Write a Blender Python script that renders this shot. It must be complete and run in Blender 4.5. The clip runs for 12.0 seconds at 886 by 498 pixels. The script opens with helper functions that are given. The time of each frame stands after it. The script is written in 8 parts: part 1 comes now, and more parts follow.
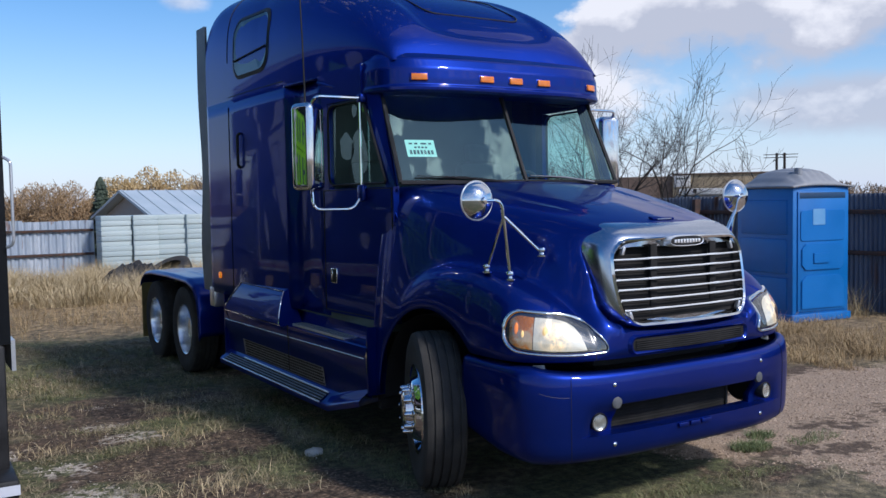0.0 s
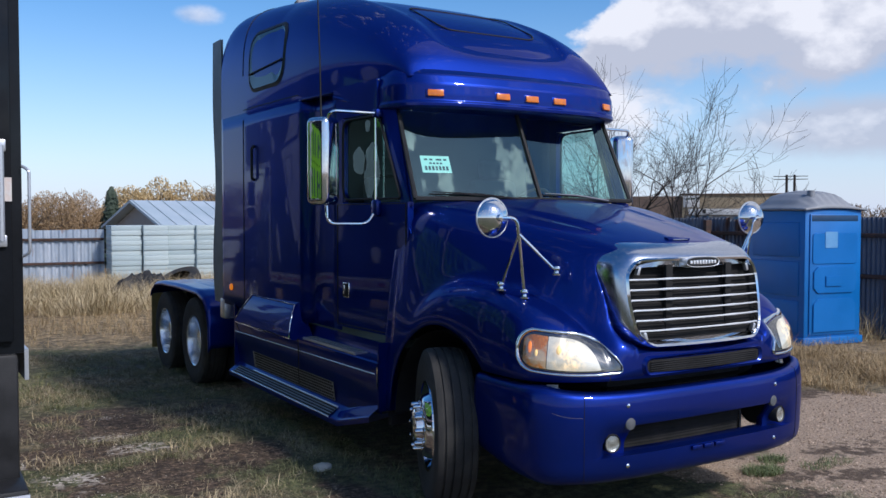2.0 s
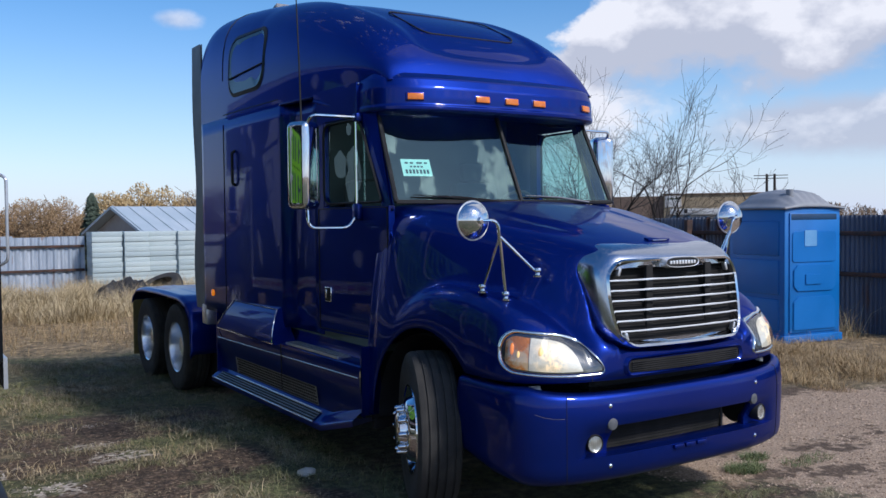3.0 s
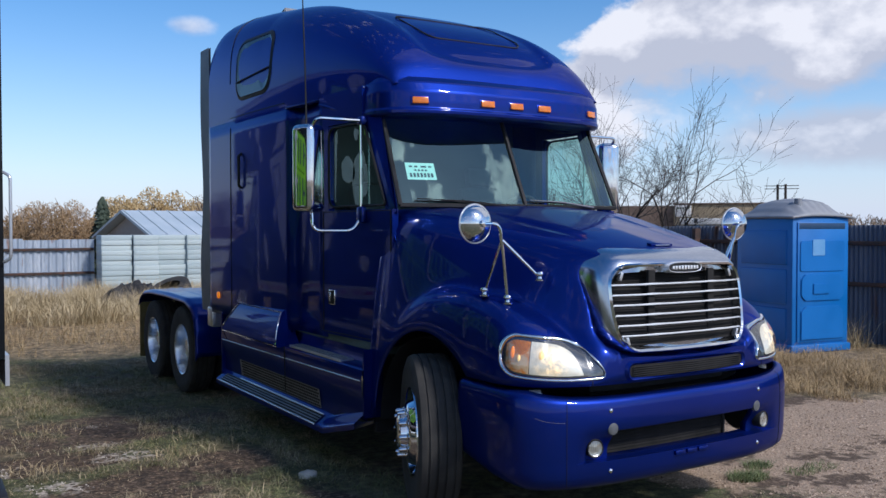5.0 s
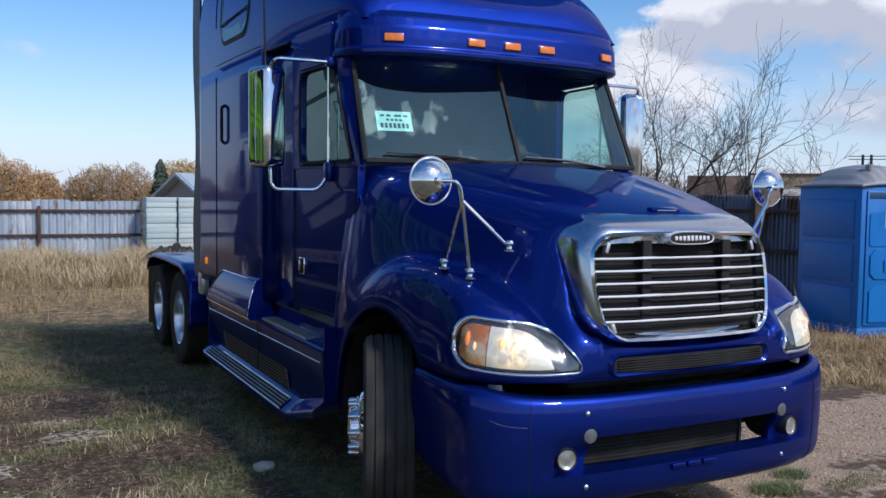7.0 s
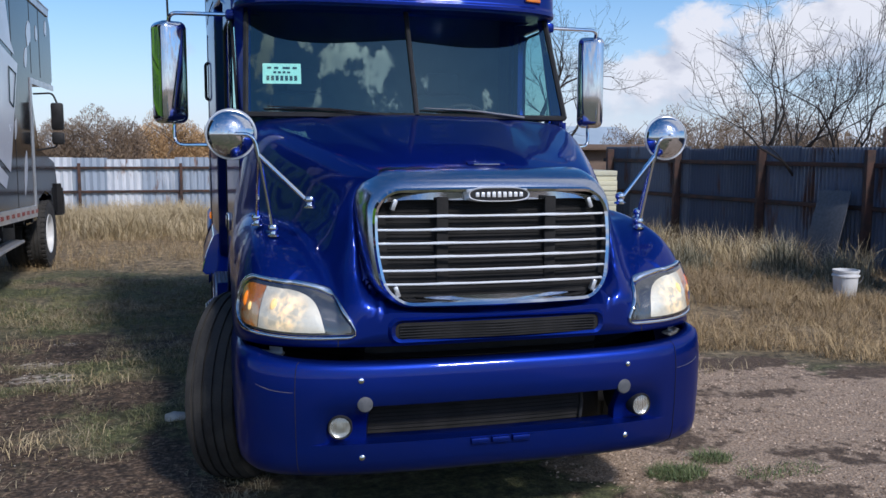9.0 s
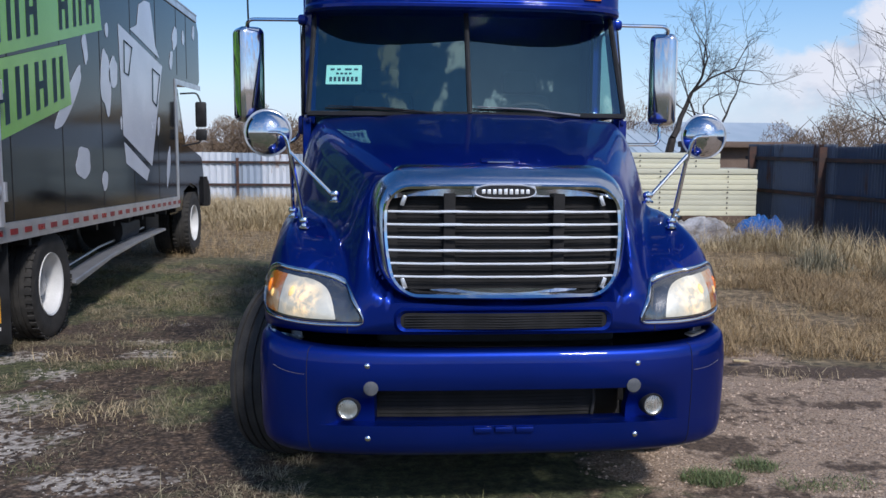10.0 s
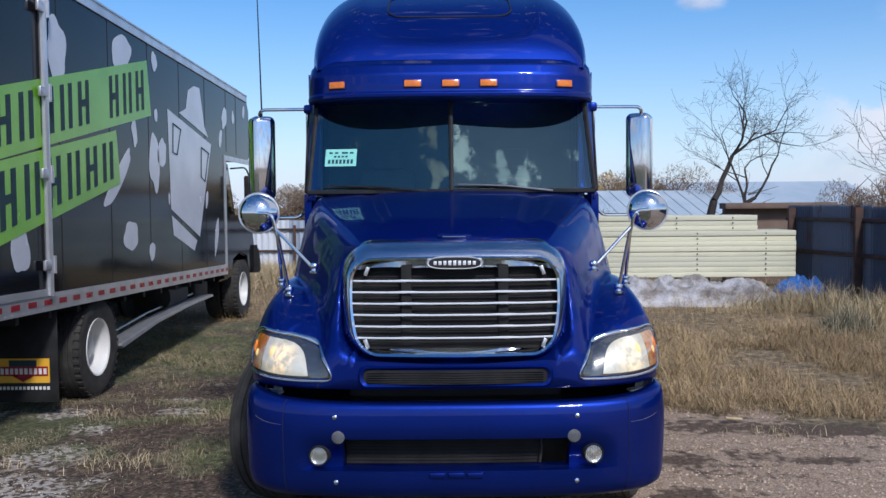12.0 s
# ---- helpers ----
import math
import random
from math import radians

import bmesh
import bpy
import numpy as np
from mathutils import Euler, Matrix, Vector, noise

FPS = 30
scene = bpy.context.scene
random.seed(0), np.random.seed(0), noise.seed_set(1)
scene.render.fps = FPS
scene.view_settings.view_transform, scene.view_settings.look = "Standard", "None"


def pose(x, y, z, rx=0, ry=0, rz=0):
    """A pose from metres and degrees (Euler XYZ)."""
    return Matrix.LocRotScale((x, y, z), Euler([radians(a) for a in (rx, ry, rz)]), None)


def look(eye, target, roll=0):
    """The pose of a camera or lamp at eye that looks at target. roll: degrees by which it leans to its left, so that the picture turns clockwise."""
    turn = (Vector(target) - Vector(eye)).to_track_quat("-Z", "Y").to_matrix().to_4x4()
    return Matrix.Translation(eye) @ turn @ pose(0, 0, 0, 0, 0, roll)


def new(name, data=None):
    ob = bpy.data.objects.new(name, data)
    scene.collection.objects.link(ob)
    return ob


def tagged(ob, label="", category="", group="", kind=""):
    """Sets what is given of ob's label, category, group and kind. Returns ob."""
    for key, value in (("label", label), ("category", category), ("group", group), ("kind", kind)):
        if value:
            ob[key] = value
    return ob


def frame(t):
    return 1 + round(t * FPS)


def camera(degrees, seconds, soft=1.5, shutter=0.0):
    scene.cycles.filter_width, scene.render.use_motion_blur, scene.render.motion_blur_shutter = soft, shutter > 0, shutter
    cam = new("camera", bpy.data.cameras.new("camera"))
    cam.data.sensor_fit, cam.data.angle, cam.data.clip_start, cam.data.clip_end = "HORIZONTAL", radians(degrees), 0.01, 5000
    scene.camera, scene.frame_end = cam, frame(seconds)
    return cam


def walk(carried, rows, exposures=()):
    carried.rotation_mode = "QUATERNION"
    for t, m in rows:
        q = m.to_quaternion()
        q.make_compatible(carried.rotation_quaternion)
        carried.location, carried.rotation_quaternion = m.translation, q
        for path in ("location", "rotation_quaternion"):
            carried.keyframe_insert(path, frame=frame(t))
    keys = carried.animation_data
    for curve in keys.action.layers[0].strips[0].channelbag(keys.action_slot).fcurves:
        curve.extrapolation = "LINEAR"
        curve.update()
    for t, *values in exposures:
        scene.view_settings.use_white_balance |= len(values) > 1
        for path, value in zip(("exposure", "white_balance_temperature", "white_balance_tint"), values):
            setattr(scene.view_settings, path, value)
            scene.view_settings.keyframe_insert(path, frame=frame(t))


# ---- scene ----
cam = camera(53.3, 12.0)
METRES, EYE, TURN = 4.84, 1.92, -31.3
ROWS = [
    (0.0, 0.0, 0.0, 0.0, -0.06, -3.13, 1.02),
    (0.5, -0.0031, -0.0004, 0.0032, -0.17, -1.78, 0.64),
    (1.0, -0.0065, 0.0015, 0.0024, 0.03, -1.35, 0.19),
    (1.5, -0.0085, 0.0023, 0.0018, 0.47, -1.85, -0.01),
    (2.0, -0.0091, 0.0033, 0.0012, 0.47, -2.12, -0.04),
    (2.5, -0.0085, 0.002, 0.0018, -0.31, -1.94, 0.27),
    (3.0, -0.0061, 0.0014, 0.002, -0.62, -1.96, 0.61),
    (5.0, 0.0034, 0.0003, -0.0041, 0.02, -1.46, 0.06),
    (5.5, 0.0085, 0.0107, -0.0036, -0.16, -1.08, 0.85),
    (6.0, 0.0449, 0.055, -0.01, 1.52, -1.61, 1.49),
    (6.5, 0.0849, 0.1222, -0.0112, 3.28, -2.63, -0.06),
    (7.0, 0.1314, 0.2002, -0.0143, 4.74, -3.56, -0.7),
    (7.5, 0.221, 0.2441, -0.0146, 8.06, -4.72, -1.24),
    (7.7, 0.2606, 0.2609, -0.0138, 8.90, -5.56, -1.26),
    (9.3, 0.548, 0.3312, -0.014, 19.54, -6.29, 0.10),
    (9.5, 0.575, 0.3383, -0.0133, 21.65, -5.71, 0.26),
    (10.0, 0.6538, 0.3469, -0.0111, 27.57, -6.8, -0.44),
    (10.5, 0.7117, 0.3334, -0.0079, 27.53, -7.05, 0.1),
    (11.0, 0.7718, 0.3061, 0.0013, 29.33, -4.32, 1.02),
    (11.5, 0.8008, 0.323, 0.0043, 31.67, -2.29, -0.13),
    (12.0, 0.8166, 0.3023, 0.0056, 32.01, -2.76, 0.5),
]
walk(cam, [(t, pose(-4.139, -3.834, EYE, 0, 0, TURN) @ pose(METRES * x, METRES * y, METRES * z, 90 + pitch, roll, yaw)) for t, x, y, z, yaw, pitch, roll in ROWS],
     exposures=((0.0, 0.08, 6050, 14), (7.0, 0.05, 6050, 14), (9.5, -0.02, 6000, 14), (12.0, 0.0, 5950, 14)))

# ---- world, sun, exposure ----
SUN_AZ, SUN_EL = 158.0, 41.5          # degrees: azimuth of the sun from +y, clockwise; elevation
sun_dir = Vector((math.sin(radians(SUN_AZ)) * math.cos(radians(SUN_EL)), math.cos(radians(SUN_AZ)) * math.cos(radians(SUN_EL)), math.sin(radians(SUN_EL))))
scene.view_settings.exposure = 0.0

world = bpy.data.worlds.new("sky")
scene.world = world
world.use_nodes = True
wn, wl = world.node_tree.nodes, world.node_tree.links
wn.clear()
sky = wn.new("ShaderNodeTexSky")
sky.sky_type = "NISHITA"
sky.sun_disc = False
sky.sun_elevation, sky.sun_rotation = radians(SUN_EL), radians(SUN_AZ)
sky.air_density, sky.dust_density, sky.ozone_density = 1.0, 0.4, 3.0
wtc = wn.new("ShaderNodeTexCoord")
sep = wn.new("ShaderNodeSeparateXYZ")
wl.new(wtc.outputs["Generated"], sep.inputs[0])


def wmath(op, a, b=None, clamp=False):
    n = wn.new("ShaderNodeMath")
    n.operation, n.use_clamp = op, clamp
    for i, v in enumerate((a, b)):
        if v is None:
            continue
        if isinstance(v, (int, float)):
            n.inputs[i].default_value = v
        else:
            wl.new(v, n.inputs[i])
    return n.outputs[0]


def wnoise(scale, detail, rough, shift=(0.0, 0.0, 0.0), flat=2.0):
    """Noise over the sky's directions, flattened towards the horizon."""
    mp = wn.new("ShaderNodeMapping")
    mp.inputs["Location"].default_value, mp.inputs["Scale"].default_value = shift, (1.0, 1.0, flat)
    wl.new(wtc.outputs["Generated"], mp.inputs[0])
    nz = wn.new("ShaderNodeTexNoise")
    nz.inputs["Scale"].default_value, nz.inputs["Detail"].default_value, nz.inputs["Roughness"].default_value = scale, detail, rough
    wl.new(mp.outputs[0], nz.inputs["Vector"])
    return nz.outputs[0]


def wstep(v, lo, hi):
    n = wn.new("ShaderNodeMapRange")
    n.interpolation_type = "SMOOTHSTEP"
    n.inputs["From Min"].default_value, n.inputs["From Max"].default_value = lo, hi
    wl.new(v, n.inputs["Value"])
    return n.outputs[0]


def puff(az, el, wide, tall):
    """1 in the middle of a small cloud at a bearing and height in degrees, 0 off it."""
    u = wmath("DIVIDE", wmath("SUBTRACT", bearing, az), wide)
    v = wmath("DIVIDE", wmath("SUBTRACT", height, el), tall)
    return wmath("SUBTRACT", 1.0, wmath("ADD", wmath("MULTIPLY", u, u), wmath("MULTIPLY", v, v)), True)


DEG = 180 / math.pi
bearing = wmath("MULTIPLY", wmath("ARCTAN2", sep.outputs[0], sep.outputs[1]), DEG)
height = wmath("MULTIPLY", wmath("ARCSINE", sep.outputs[2]), DEG)
# a bank of cumulus to the north-east whose top climbs eastwards
from_end = wmath("SUBTRACT", bearing, 24.0)
bank_top = wmath("ADD", wmath("MULTIPLY", wmath("MULTIPLY", from_end, from_end), 0.022), 6.4)
body = wnoise(9.0, 10.0, 0.56, (1.7, 0.4, 0.2), 1.5)
lumps = wmath("MULTIPLY", wmath("SUBTRACT", body, 0.5), 13.0)
over = wstep(wmath("ADD", wmath("SUBTRACT", bank_top, height), lumps), -0.5, 0.9)
base = wstep(wmath("ADD", wmath("ADD", wmath("SUBTRACT", height, 5.3), wmath("MULTIPLY", wmath("SUBTRACT", 40.0, bearing), 0.25, False)), lumps), -1.5, 1.8)
low_bank = wmath("MULTIPLY", wstep(wmath("ADD", puff(60.0, 5.2, 15.0, 2.6), wmath("MULTIPLY", lumps, 0.10)), 0.15, 0.8), 0.85)
east = wmath("MULTIPLY", wstep(bearing, 20.0, 27.0), wmath("SUBTRACT", 1.0, wstep(bearing, 100.0, 125.0)))
bank = wmath("MULTIPLY", wmath("MAXIMUM", wmath("MULTIPLY", over, base), low_bank), east)
small = wmath("ADD", wmath("MAXIMUM", wmath("MAXIMUM", puff(15.6, 12.2, 2.2, 1.0), wmath("MULTIPLY", puff(-1.8, 6.0, 1.8, 1.2), 0.9)), wmath("MULTIPLY", puff(1.2, 8.0, 2.2, 1.0), 0.7)), wmath("MULTIPLY", lumps, 0.14))
small = wmath("MULTIPLY", wstep(small, 0.45, 1.25), 0.75)
# broken fair-weather cloud over the rest of the sky, thicker to the south
broken = wnoise(15.0, 9.0, 0.62, (3.1, 0.4, 0.0), 1.1)
south = wmath("MULTIPLY", wmath("SUBTRACT", wmath("MULTIPLY", sep.outputs[1], -1.0), 0.05), 1.6, True)
thin = wmath("MULTIPLY", wstep(height, 36.0, 43.0), 0.055)
broken = wstep(wmath("SUBTRACT", wmath("ADD", broken, wmath("MULTIPLY", south, 0.05)), thin), 0.535, 0.60)
broken = wmath("MULTIPLY", broken, wmath("MAXIMUM", wstep(wmath("MULTIPLY", sep.outputs[1], -1.0), -0.05, 0.25), wstep(sep.outputs[2], 0.55, 0.75)))
cover = wmath("MAXIMUM", wmath("MAXIMUM", bank, small), broken)
# tops turned to the sun are white, bases grey
lit = wnoise(9.0, 6.0, 0.5, (1.7 + 0.03 * sun_dir.x, 0.4 + 0.03 * sun_dir.y, 0.245), 1.5)
shade = wn.new("ShaderNodeValToRGB")
shade.color_ramp.elements[0].position, shade.color_ramp.elements[1].position = 0.22, 0.62
shade.color_ramp.elements[0].color, shade.color_ramp.elements[1].color = (3.5, 3.72, 4.25, 1), (5.7, 5.75, 5.9, 1)
crest = wmath("MULTIPLY", wmath("SUBTRACT", wmath("ADD", wmath("SUBTRACT", height, bank_top), 3.2), 0.0), 0.07)
wl.new(wmath("ADD", wmath("ADD", wmath("MULTIPLY", wmath("SUBTRACT", body, lit), 2.4), 0.5), wmath("MAXIMUM", wmath("MINIMUM", crest, 0.25), -0.25)), shade.inputs[0])
mixc = wn.new("ShaderNodeMix")
mixc.data_type = "RGBA"
wl.new(cover, mixc.inputs[0])
hue = wn.new("ShaderNodeHueSaturation")
hue.inputs["Saturation"].default_value, hue.inputs["Value"].default_value = 1.28, 0.92
wl.new(sky.outputs[0], hue.inputs["Color"])
haze = wn.new("ShaderNodeMix")
haze.data_type = "RGBA"
hz_low = wmath("SUBTRACT", 1.0, wmath("MULTIPLY", wmath("ABSOLUTE", sep.outputs[2]), 3.6, True), True)
wl.new(wmath("MULTIPLY", wmath("MULTIPLY", hz_low, hz_low), 0.76), haze.inputs[0])
wl.new(hue.outputs[0], haze.inputs[6])
haze.inputs[7].default_value = (4.3, 4.95, 6.35, 1)
wl.new(haze.outputs[2], mixc.inputs[6])
# clouds near the sun are brighter, lit from behind
toward = wn.new("ShaderNodeVectorMath")
toward.operation = "DOT_PRODUCT"
toward.inputs[1].default_value = sun_dir
wl.new(wtc.outputs["Generated"], toward.inputs[0])
glare = wn.new("ShaderNodeVectorMath")
glare.operation = "SCALE"
wl.new(shade.outputs[0], glare.inputs[0])
wl.new(wmath("ADD", wmath("MULTIPLY", wstep(toward.outputs["Value"], 0.86, 0.99), 2.2), 1.0), glare.inputs["Scale"])
wl.new(glare.outputs[0], mixc.inputs[7])
bg = wn.new("ShaderNodeBackground")
bg.inputs["Strength"].default_value = 0.144
wl.new(mixc.outputs[2], bg.inputs[0])
wout = wn.new("ShaderNodeOutputWorld")
wl.new(bg.outputs[0], wout.inputs[0])

sun = new("sun", bpy.data.lights.new("sun", "SUN"))
sun.data.energy, sun.data.angle, sun.data.color = 3.25, radians(6.5), (1.0, 0.94, 0.85)
sun.matrix_world = look((20 * sun_dir.x, 20 * sun_dir.y, 20 * sun_dir.z), (0, 0, 0))

# ---- materials ----


def rgb(v):
    return (v[0], v[1], v[2], 1.0)


def mat(name, a, b=None, rough=0.5, metal=0.0, scale=6.0, fine=60.0, bump=0.0, coat=0.0, rvar=0.12, emit=0.0, space="Object", island=0.0, low=0.35, high=0.65, trans=0.0, alpha=1.0, stretch=None):
    """A principled surface whose colour runs from a to b over noise at two scales, with bump and uneven gloss."""
    m = bpy.data.materials.new(name)
    m.use_nodes = True
    nt = m.node_tree
    n, l = nt.nodes, nt.links
    p = n["Principled BSDF"]
    b = b or tuple(c * 0.8 for c in a)
    tc = n.new("ShaderNodeTexCoord")
    vec = tc.outputs[space]
    if stretch:
        mp = n.new("ShaderNodeMapping")
        mp.inputs["Scale"].default_value = stretch
        l.new(vec, mp.inputs[0])
        vec = mp.outputs[0]
    n1, n2 = n.new("ShaderNodeTexNoise"), n.new("ShaderNodeTexNoise")
    n1.inputs["Scale"].default_value, n1.inputs["Detail"].default_value = scale, 6.0
    n2.inputs["Scale"].default_value, n2.inputs["Detail"].default_value = fine, 4.0
    l.new(vec, n1.inputs["Vector"])
    l.new(vec, n2.inputs["Vector"])
    ad = n.new("ShaderNodeMath")
    ad.operation = "MULTIPLY_ADD"
    ad.inputs[1].default_value, ad.inputs[2].default_value = 0.35, -0.175
    l.new(n2.outputs[0], ad.inputs[0])
    sm = n.new("ShaderNodeMath")
    l.new(n1.outputs[0], sm.inputs[0])
    l.new(ad.outputs[0], sm.inputs[1])
    fac = sm.outputs[0]
    if island:
        ge = n.new("ShaderNodeObjectInfo") if island > 1 else n.new("ShaderNodeNewGeometry")
        out = ge.outputs["Random"] if island > 1 else ge.outputs["Random Per Island"]
        isl = n.new("ShaderNodeMath")
        isl.operation = "MULTIPLY_ADD"
        isl.inputs[1].default_value, isl.inputs[2].default_value = (island - 1 if island > 1 else island), -0.5 * (island - 1 if island > 1 else island)
        l.new(out, isl.inputs[0])
        s2 = n.new("ShaderNodeMath")
        l.new(fac, s2.inputs[0])
        l.new(isl.outputs[0], s2.inputs[1])
        fac = s2.outputs[0]
    r = n.new("ShaderNodeValToRGB")
    r.color_ramp.elements[0].position, r.color_ramp.elements[1].position = low, high
    r.color_ramp.elements[0].color, r.color_ramp.elements[1].color = rgb(a), rgb(b)
    l.new(fac, r.inputs[0])
    l.new(r.outputs[0], p.inputs["Base Color"])
    rm = n.new("ShaderNodeMapRange")
    rm.inputs["To Min"].default_value, rm.inputs["To Max"].default_value = max(0.0, rough - rvar), min(1.0, rough + rvar)
    l.new(n1.outputs[0], rm.inputs["Value"])
    l.new(rm.outputs[0], p.inputs["Roughness"])
    p.inputs["Metallic"].default_value = metal
    p.inputs["Coat Weight"].default_value = coat
    p.inputs["Coat Roughness"].default_value = 0.03
    p.inputs["Transmission Weight"].default_value = trans
    p.inputs["Alpha"].default_value = alpha
    if emit:
        p.inputs["Emission Strength"].default_value = emit
        l.new(r.outputs[0], p.inputs["Emission Color"])
    if bump:
        bp = n.new("ShaderNodeBump")
        bp.inputs["Strength"].default_value, bp.inputs["Distance"].default_value = min(1.0, bump), 0.01
        l.new(n2.outputs[0], bp.inputs["Height"])
        l.new(bp.outputs[0], p.inputs["Normal"])
    return m


def glass(name, tint, rough=0.0, see=0.75, sheen=(1.0, 1.0, 1.0)):
    """Thin sheet glass: a clear tinted pass-through with a mirror-like sheen by Fresnel."""
    m = bpy.data.materials.new(name)
    m.use_nodes = True
    n, l = m.node_tree.nodes, m.node_tree.links
    n.clear()
    out, mix = n.new("ShaderNodeOutputMaterial"), n.new("ShaderNodeMixShader")
    tr, gl, lw = n.new("ShaderNodeBsdfTransparent"), n.new("ShaderNodeBsdfGlossy"), n.new("ShaderNodeLayerWeight")
    pw, fr = n.new("ShaderNodeMath"), n.new("ShaderNodeMath")
    pw.operation, fr.operation = "POWER", "MULTIPLY_ADD"
    tr.inputs[0].default_value = rgb(tuple(c * see for c in tint))
    gl.inputs["Roughness"].default_value = rough
    gl.inputs["Color"].default_value = rgb(sheen)
    lw.inputs["Blend"].default_value, pw.inputs[1].default_value = 0.5, 4.0
    fr.inputs[1].default_value, fr.inputs[2].default_value = 0.86, 0.14
    l.new(lw.outputs["Facing"], pw.inputs[0])
    l.new(pw.outputs[0], fr.inputs[0])
    l.new(fr.outputs[0], mix.inputs[0])
    l.new(tr.outputs[0], mix.inputs[1])
    l.new(gl.outputs[0], mix.inputs[2])
    l.new(mix.outputs[0], out.inputs[0])
    return m


M = {}
M["paint"] = mat("blue_paint", (0.0040, 0.0185, 0.178), (0.0048, 0.0215, 0.212), rough=0.42, metal=0.78, scale=1.5, fine=700, bump=0.0, coat=0.5, rvar=0.04)
M["paint"].node_tree.nodes["Principled BSDF"].inputs["Specular IOR Level"].default_value = 0.08
M["paint"].node_tree.nodes["Principled BSDF"].inputs["Specular Tint"].default_value = (0.45, 0.50, 0.85, 1)
M["paint"].node_tree.nodes["Principled BSDF"].inputs["Coat Roughness"].default_value = 0.04
M["chrome"] = mat("chrome", (0.75, 0.77, 0.80), (0.68, 0.70, 0.73), rough=0.07, metal=1.0, scale=4, fine=80, rvar=0.05)
M["shell"] = mat("satin_chrome", (0.50, 0.54, 0.61), (0.43, 0.47, 0.54), rough=0.20, metal=1.0, scale=3, fine=60, rvar=0.03)
M["bar"] = mat("bright_chrome_bar", (0.92, 0.93, 0.95), (0.86, 0.87, 0.90), rough=0.25, metal=0.45, scale=4, fine=80, rvar=0.05)
M["steel"] = mat("brushed_aluminium", (0.74, 0.75, 0.77), (0.60, 0.61, 0.63), rough=0.34, metal=0.8, scale=5, fine=120, bump=0.08)
M["rim"] = mat("polished_aluminium", (0.86, 0.87, 0.89), (0.74, 0.75, 0.77), rough=0.24, metal=0.85, scale=5, fine=120, bump=0.04)
M["black"] = mat("black_plastic", (0.012, 0.012, 0.013), (0.022, 0.022, 0.024), rough=0.55, scale=8, fine=150, bump=0.1)
M["lining"] = mat("grey_cab_lining", (0.060, 0.088, 0.092), (0.085, 0.12, 0.125), rough=0.8, scale=5, fine=90, bump=0.1)
M["dark"] = mat("dark_porch_shade", (0.03, 0.031, 0.034), (0.05, 0.05, 0.053), rough=0.8, scale=5, fine=90, bump=0.1)
M["seat"] = mat("grey_cloth", (0.045, 0.060, 0.064), (0.065, 0.082, 0.086), rough=0.9, scale=8, fine=120, bump=0.2)
M["screen"] = mat("radiator_black", (0.018, 0.018, 0.018), (0.028, 0.027, 0.027), rough=0.8, scale=8, fine=150)
M["amberlit"] = mat("lit_amber_lens", (0.9, 0.26, 0.015), (0.8, 0.20, 0.01), rough=0.25, scale=20, fine=120, emit=0.55, coat=0.5)
M["bulb"] = mat("lit_warm_bulb", (1.0, 0.66, 0.22), (1.0, 0.74, 0.32), rough=0.4, emit=0.55, scale=14, fine=40)
M["shroud"] = mat("lamp_shroud_grey", (0.055, 0.058, 0.064), (0.085, 0.088, 0.095), rough=0.22, metal=0.55, scale=8, fine=90)
M["cover"] = mat("dusty_cover", (0.07, 0.075, 0.085), (0.11, 0.115, 0.125), rough=0.7, scale=20, fine=120)
M["tread"] = mat("worn_tread_plate", (0.20, 0.205, 0.215), (0.30, 0.305, 0.315), rough=0.45, metal=0.5, scale=6, fine=120, bump=0.15)
M["grey"] = mat("grey_trim", (0.16, 0.165, 0.18), (0.22, 0.225, 0.24), rough=0.6, scale=5, fine=90)
M["rubber"] = mat("tyre_rubber", (0.022, 0.021, 0.020), (0.045, 0.042, 0.038), rough=0.85, scale=9, fine=140, bump=0.25)
M["amber"] = mat("amber_lens", (0.75, 0.20, 0.01), (0.62, 0.15, 0.01), rough=0.18, scale=20, fine=200, coat=0.6)
M["bowl"] = mat("glowing_headlamp_bowl", (0.62, 0.60, 0.53), (0.80, 0.79, 0.74), rough=0.5, metal=0.2, scale=9, fine=45, bump=0.25)
M["lens"] = glass("headlamp_glass", (0.95, 0.94, 0.88), 0.12, 0.92)
M["signalbowl"] = mat("amber_tinted_bowl", (0.72, 0.24, 0.03), (0.70, 0.50, 0.32), rough=0.3, metal=0.4, scale=16, fine=60, bump=0.25, low=0.42, high=0.6)
M["wind"] = glass("windscreen_glass", (0.74, 0.97, 0.92), 0.0, 0.88, (0.70, 1.0, 0.94))
M["tint"] = glass("tinted_glass", (0.22, 0.26, 0.28), 0.02, 0.4)
M["mirror"] = mat("mirror_silver", (0.80, 0.82, 0.83), (0.78, 0.80, 0.81), rough=0.02, metal=1.0, scale=2, fine=40, rvar=0.01)
M["white"] = mat("white_paint", (0.72, 0.72, 0.71), (0.60, 0.60, 0.58), rough=0.45, scale=4, fine=60)
M["paper"] = mat("sticker_paper", (0.45, 0.80, 0.74), (0.52, 0.86, 0.80), rough=0.7, scale=8, fine=90)
M["ink"] = mat("dark_ink", (0.02, 0.05, 0.06), rough=0.7)

M["screen"].node_tree.nodes["Principled BSDF"].inputs["Specular IOR Level"].default_value = 0.1
M["black"].node_tree.nodes["Principled BSDF"].inputs["Specular IOR Level"].default_value = 0.3

# ---- mesh helpers ----


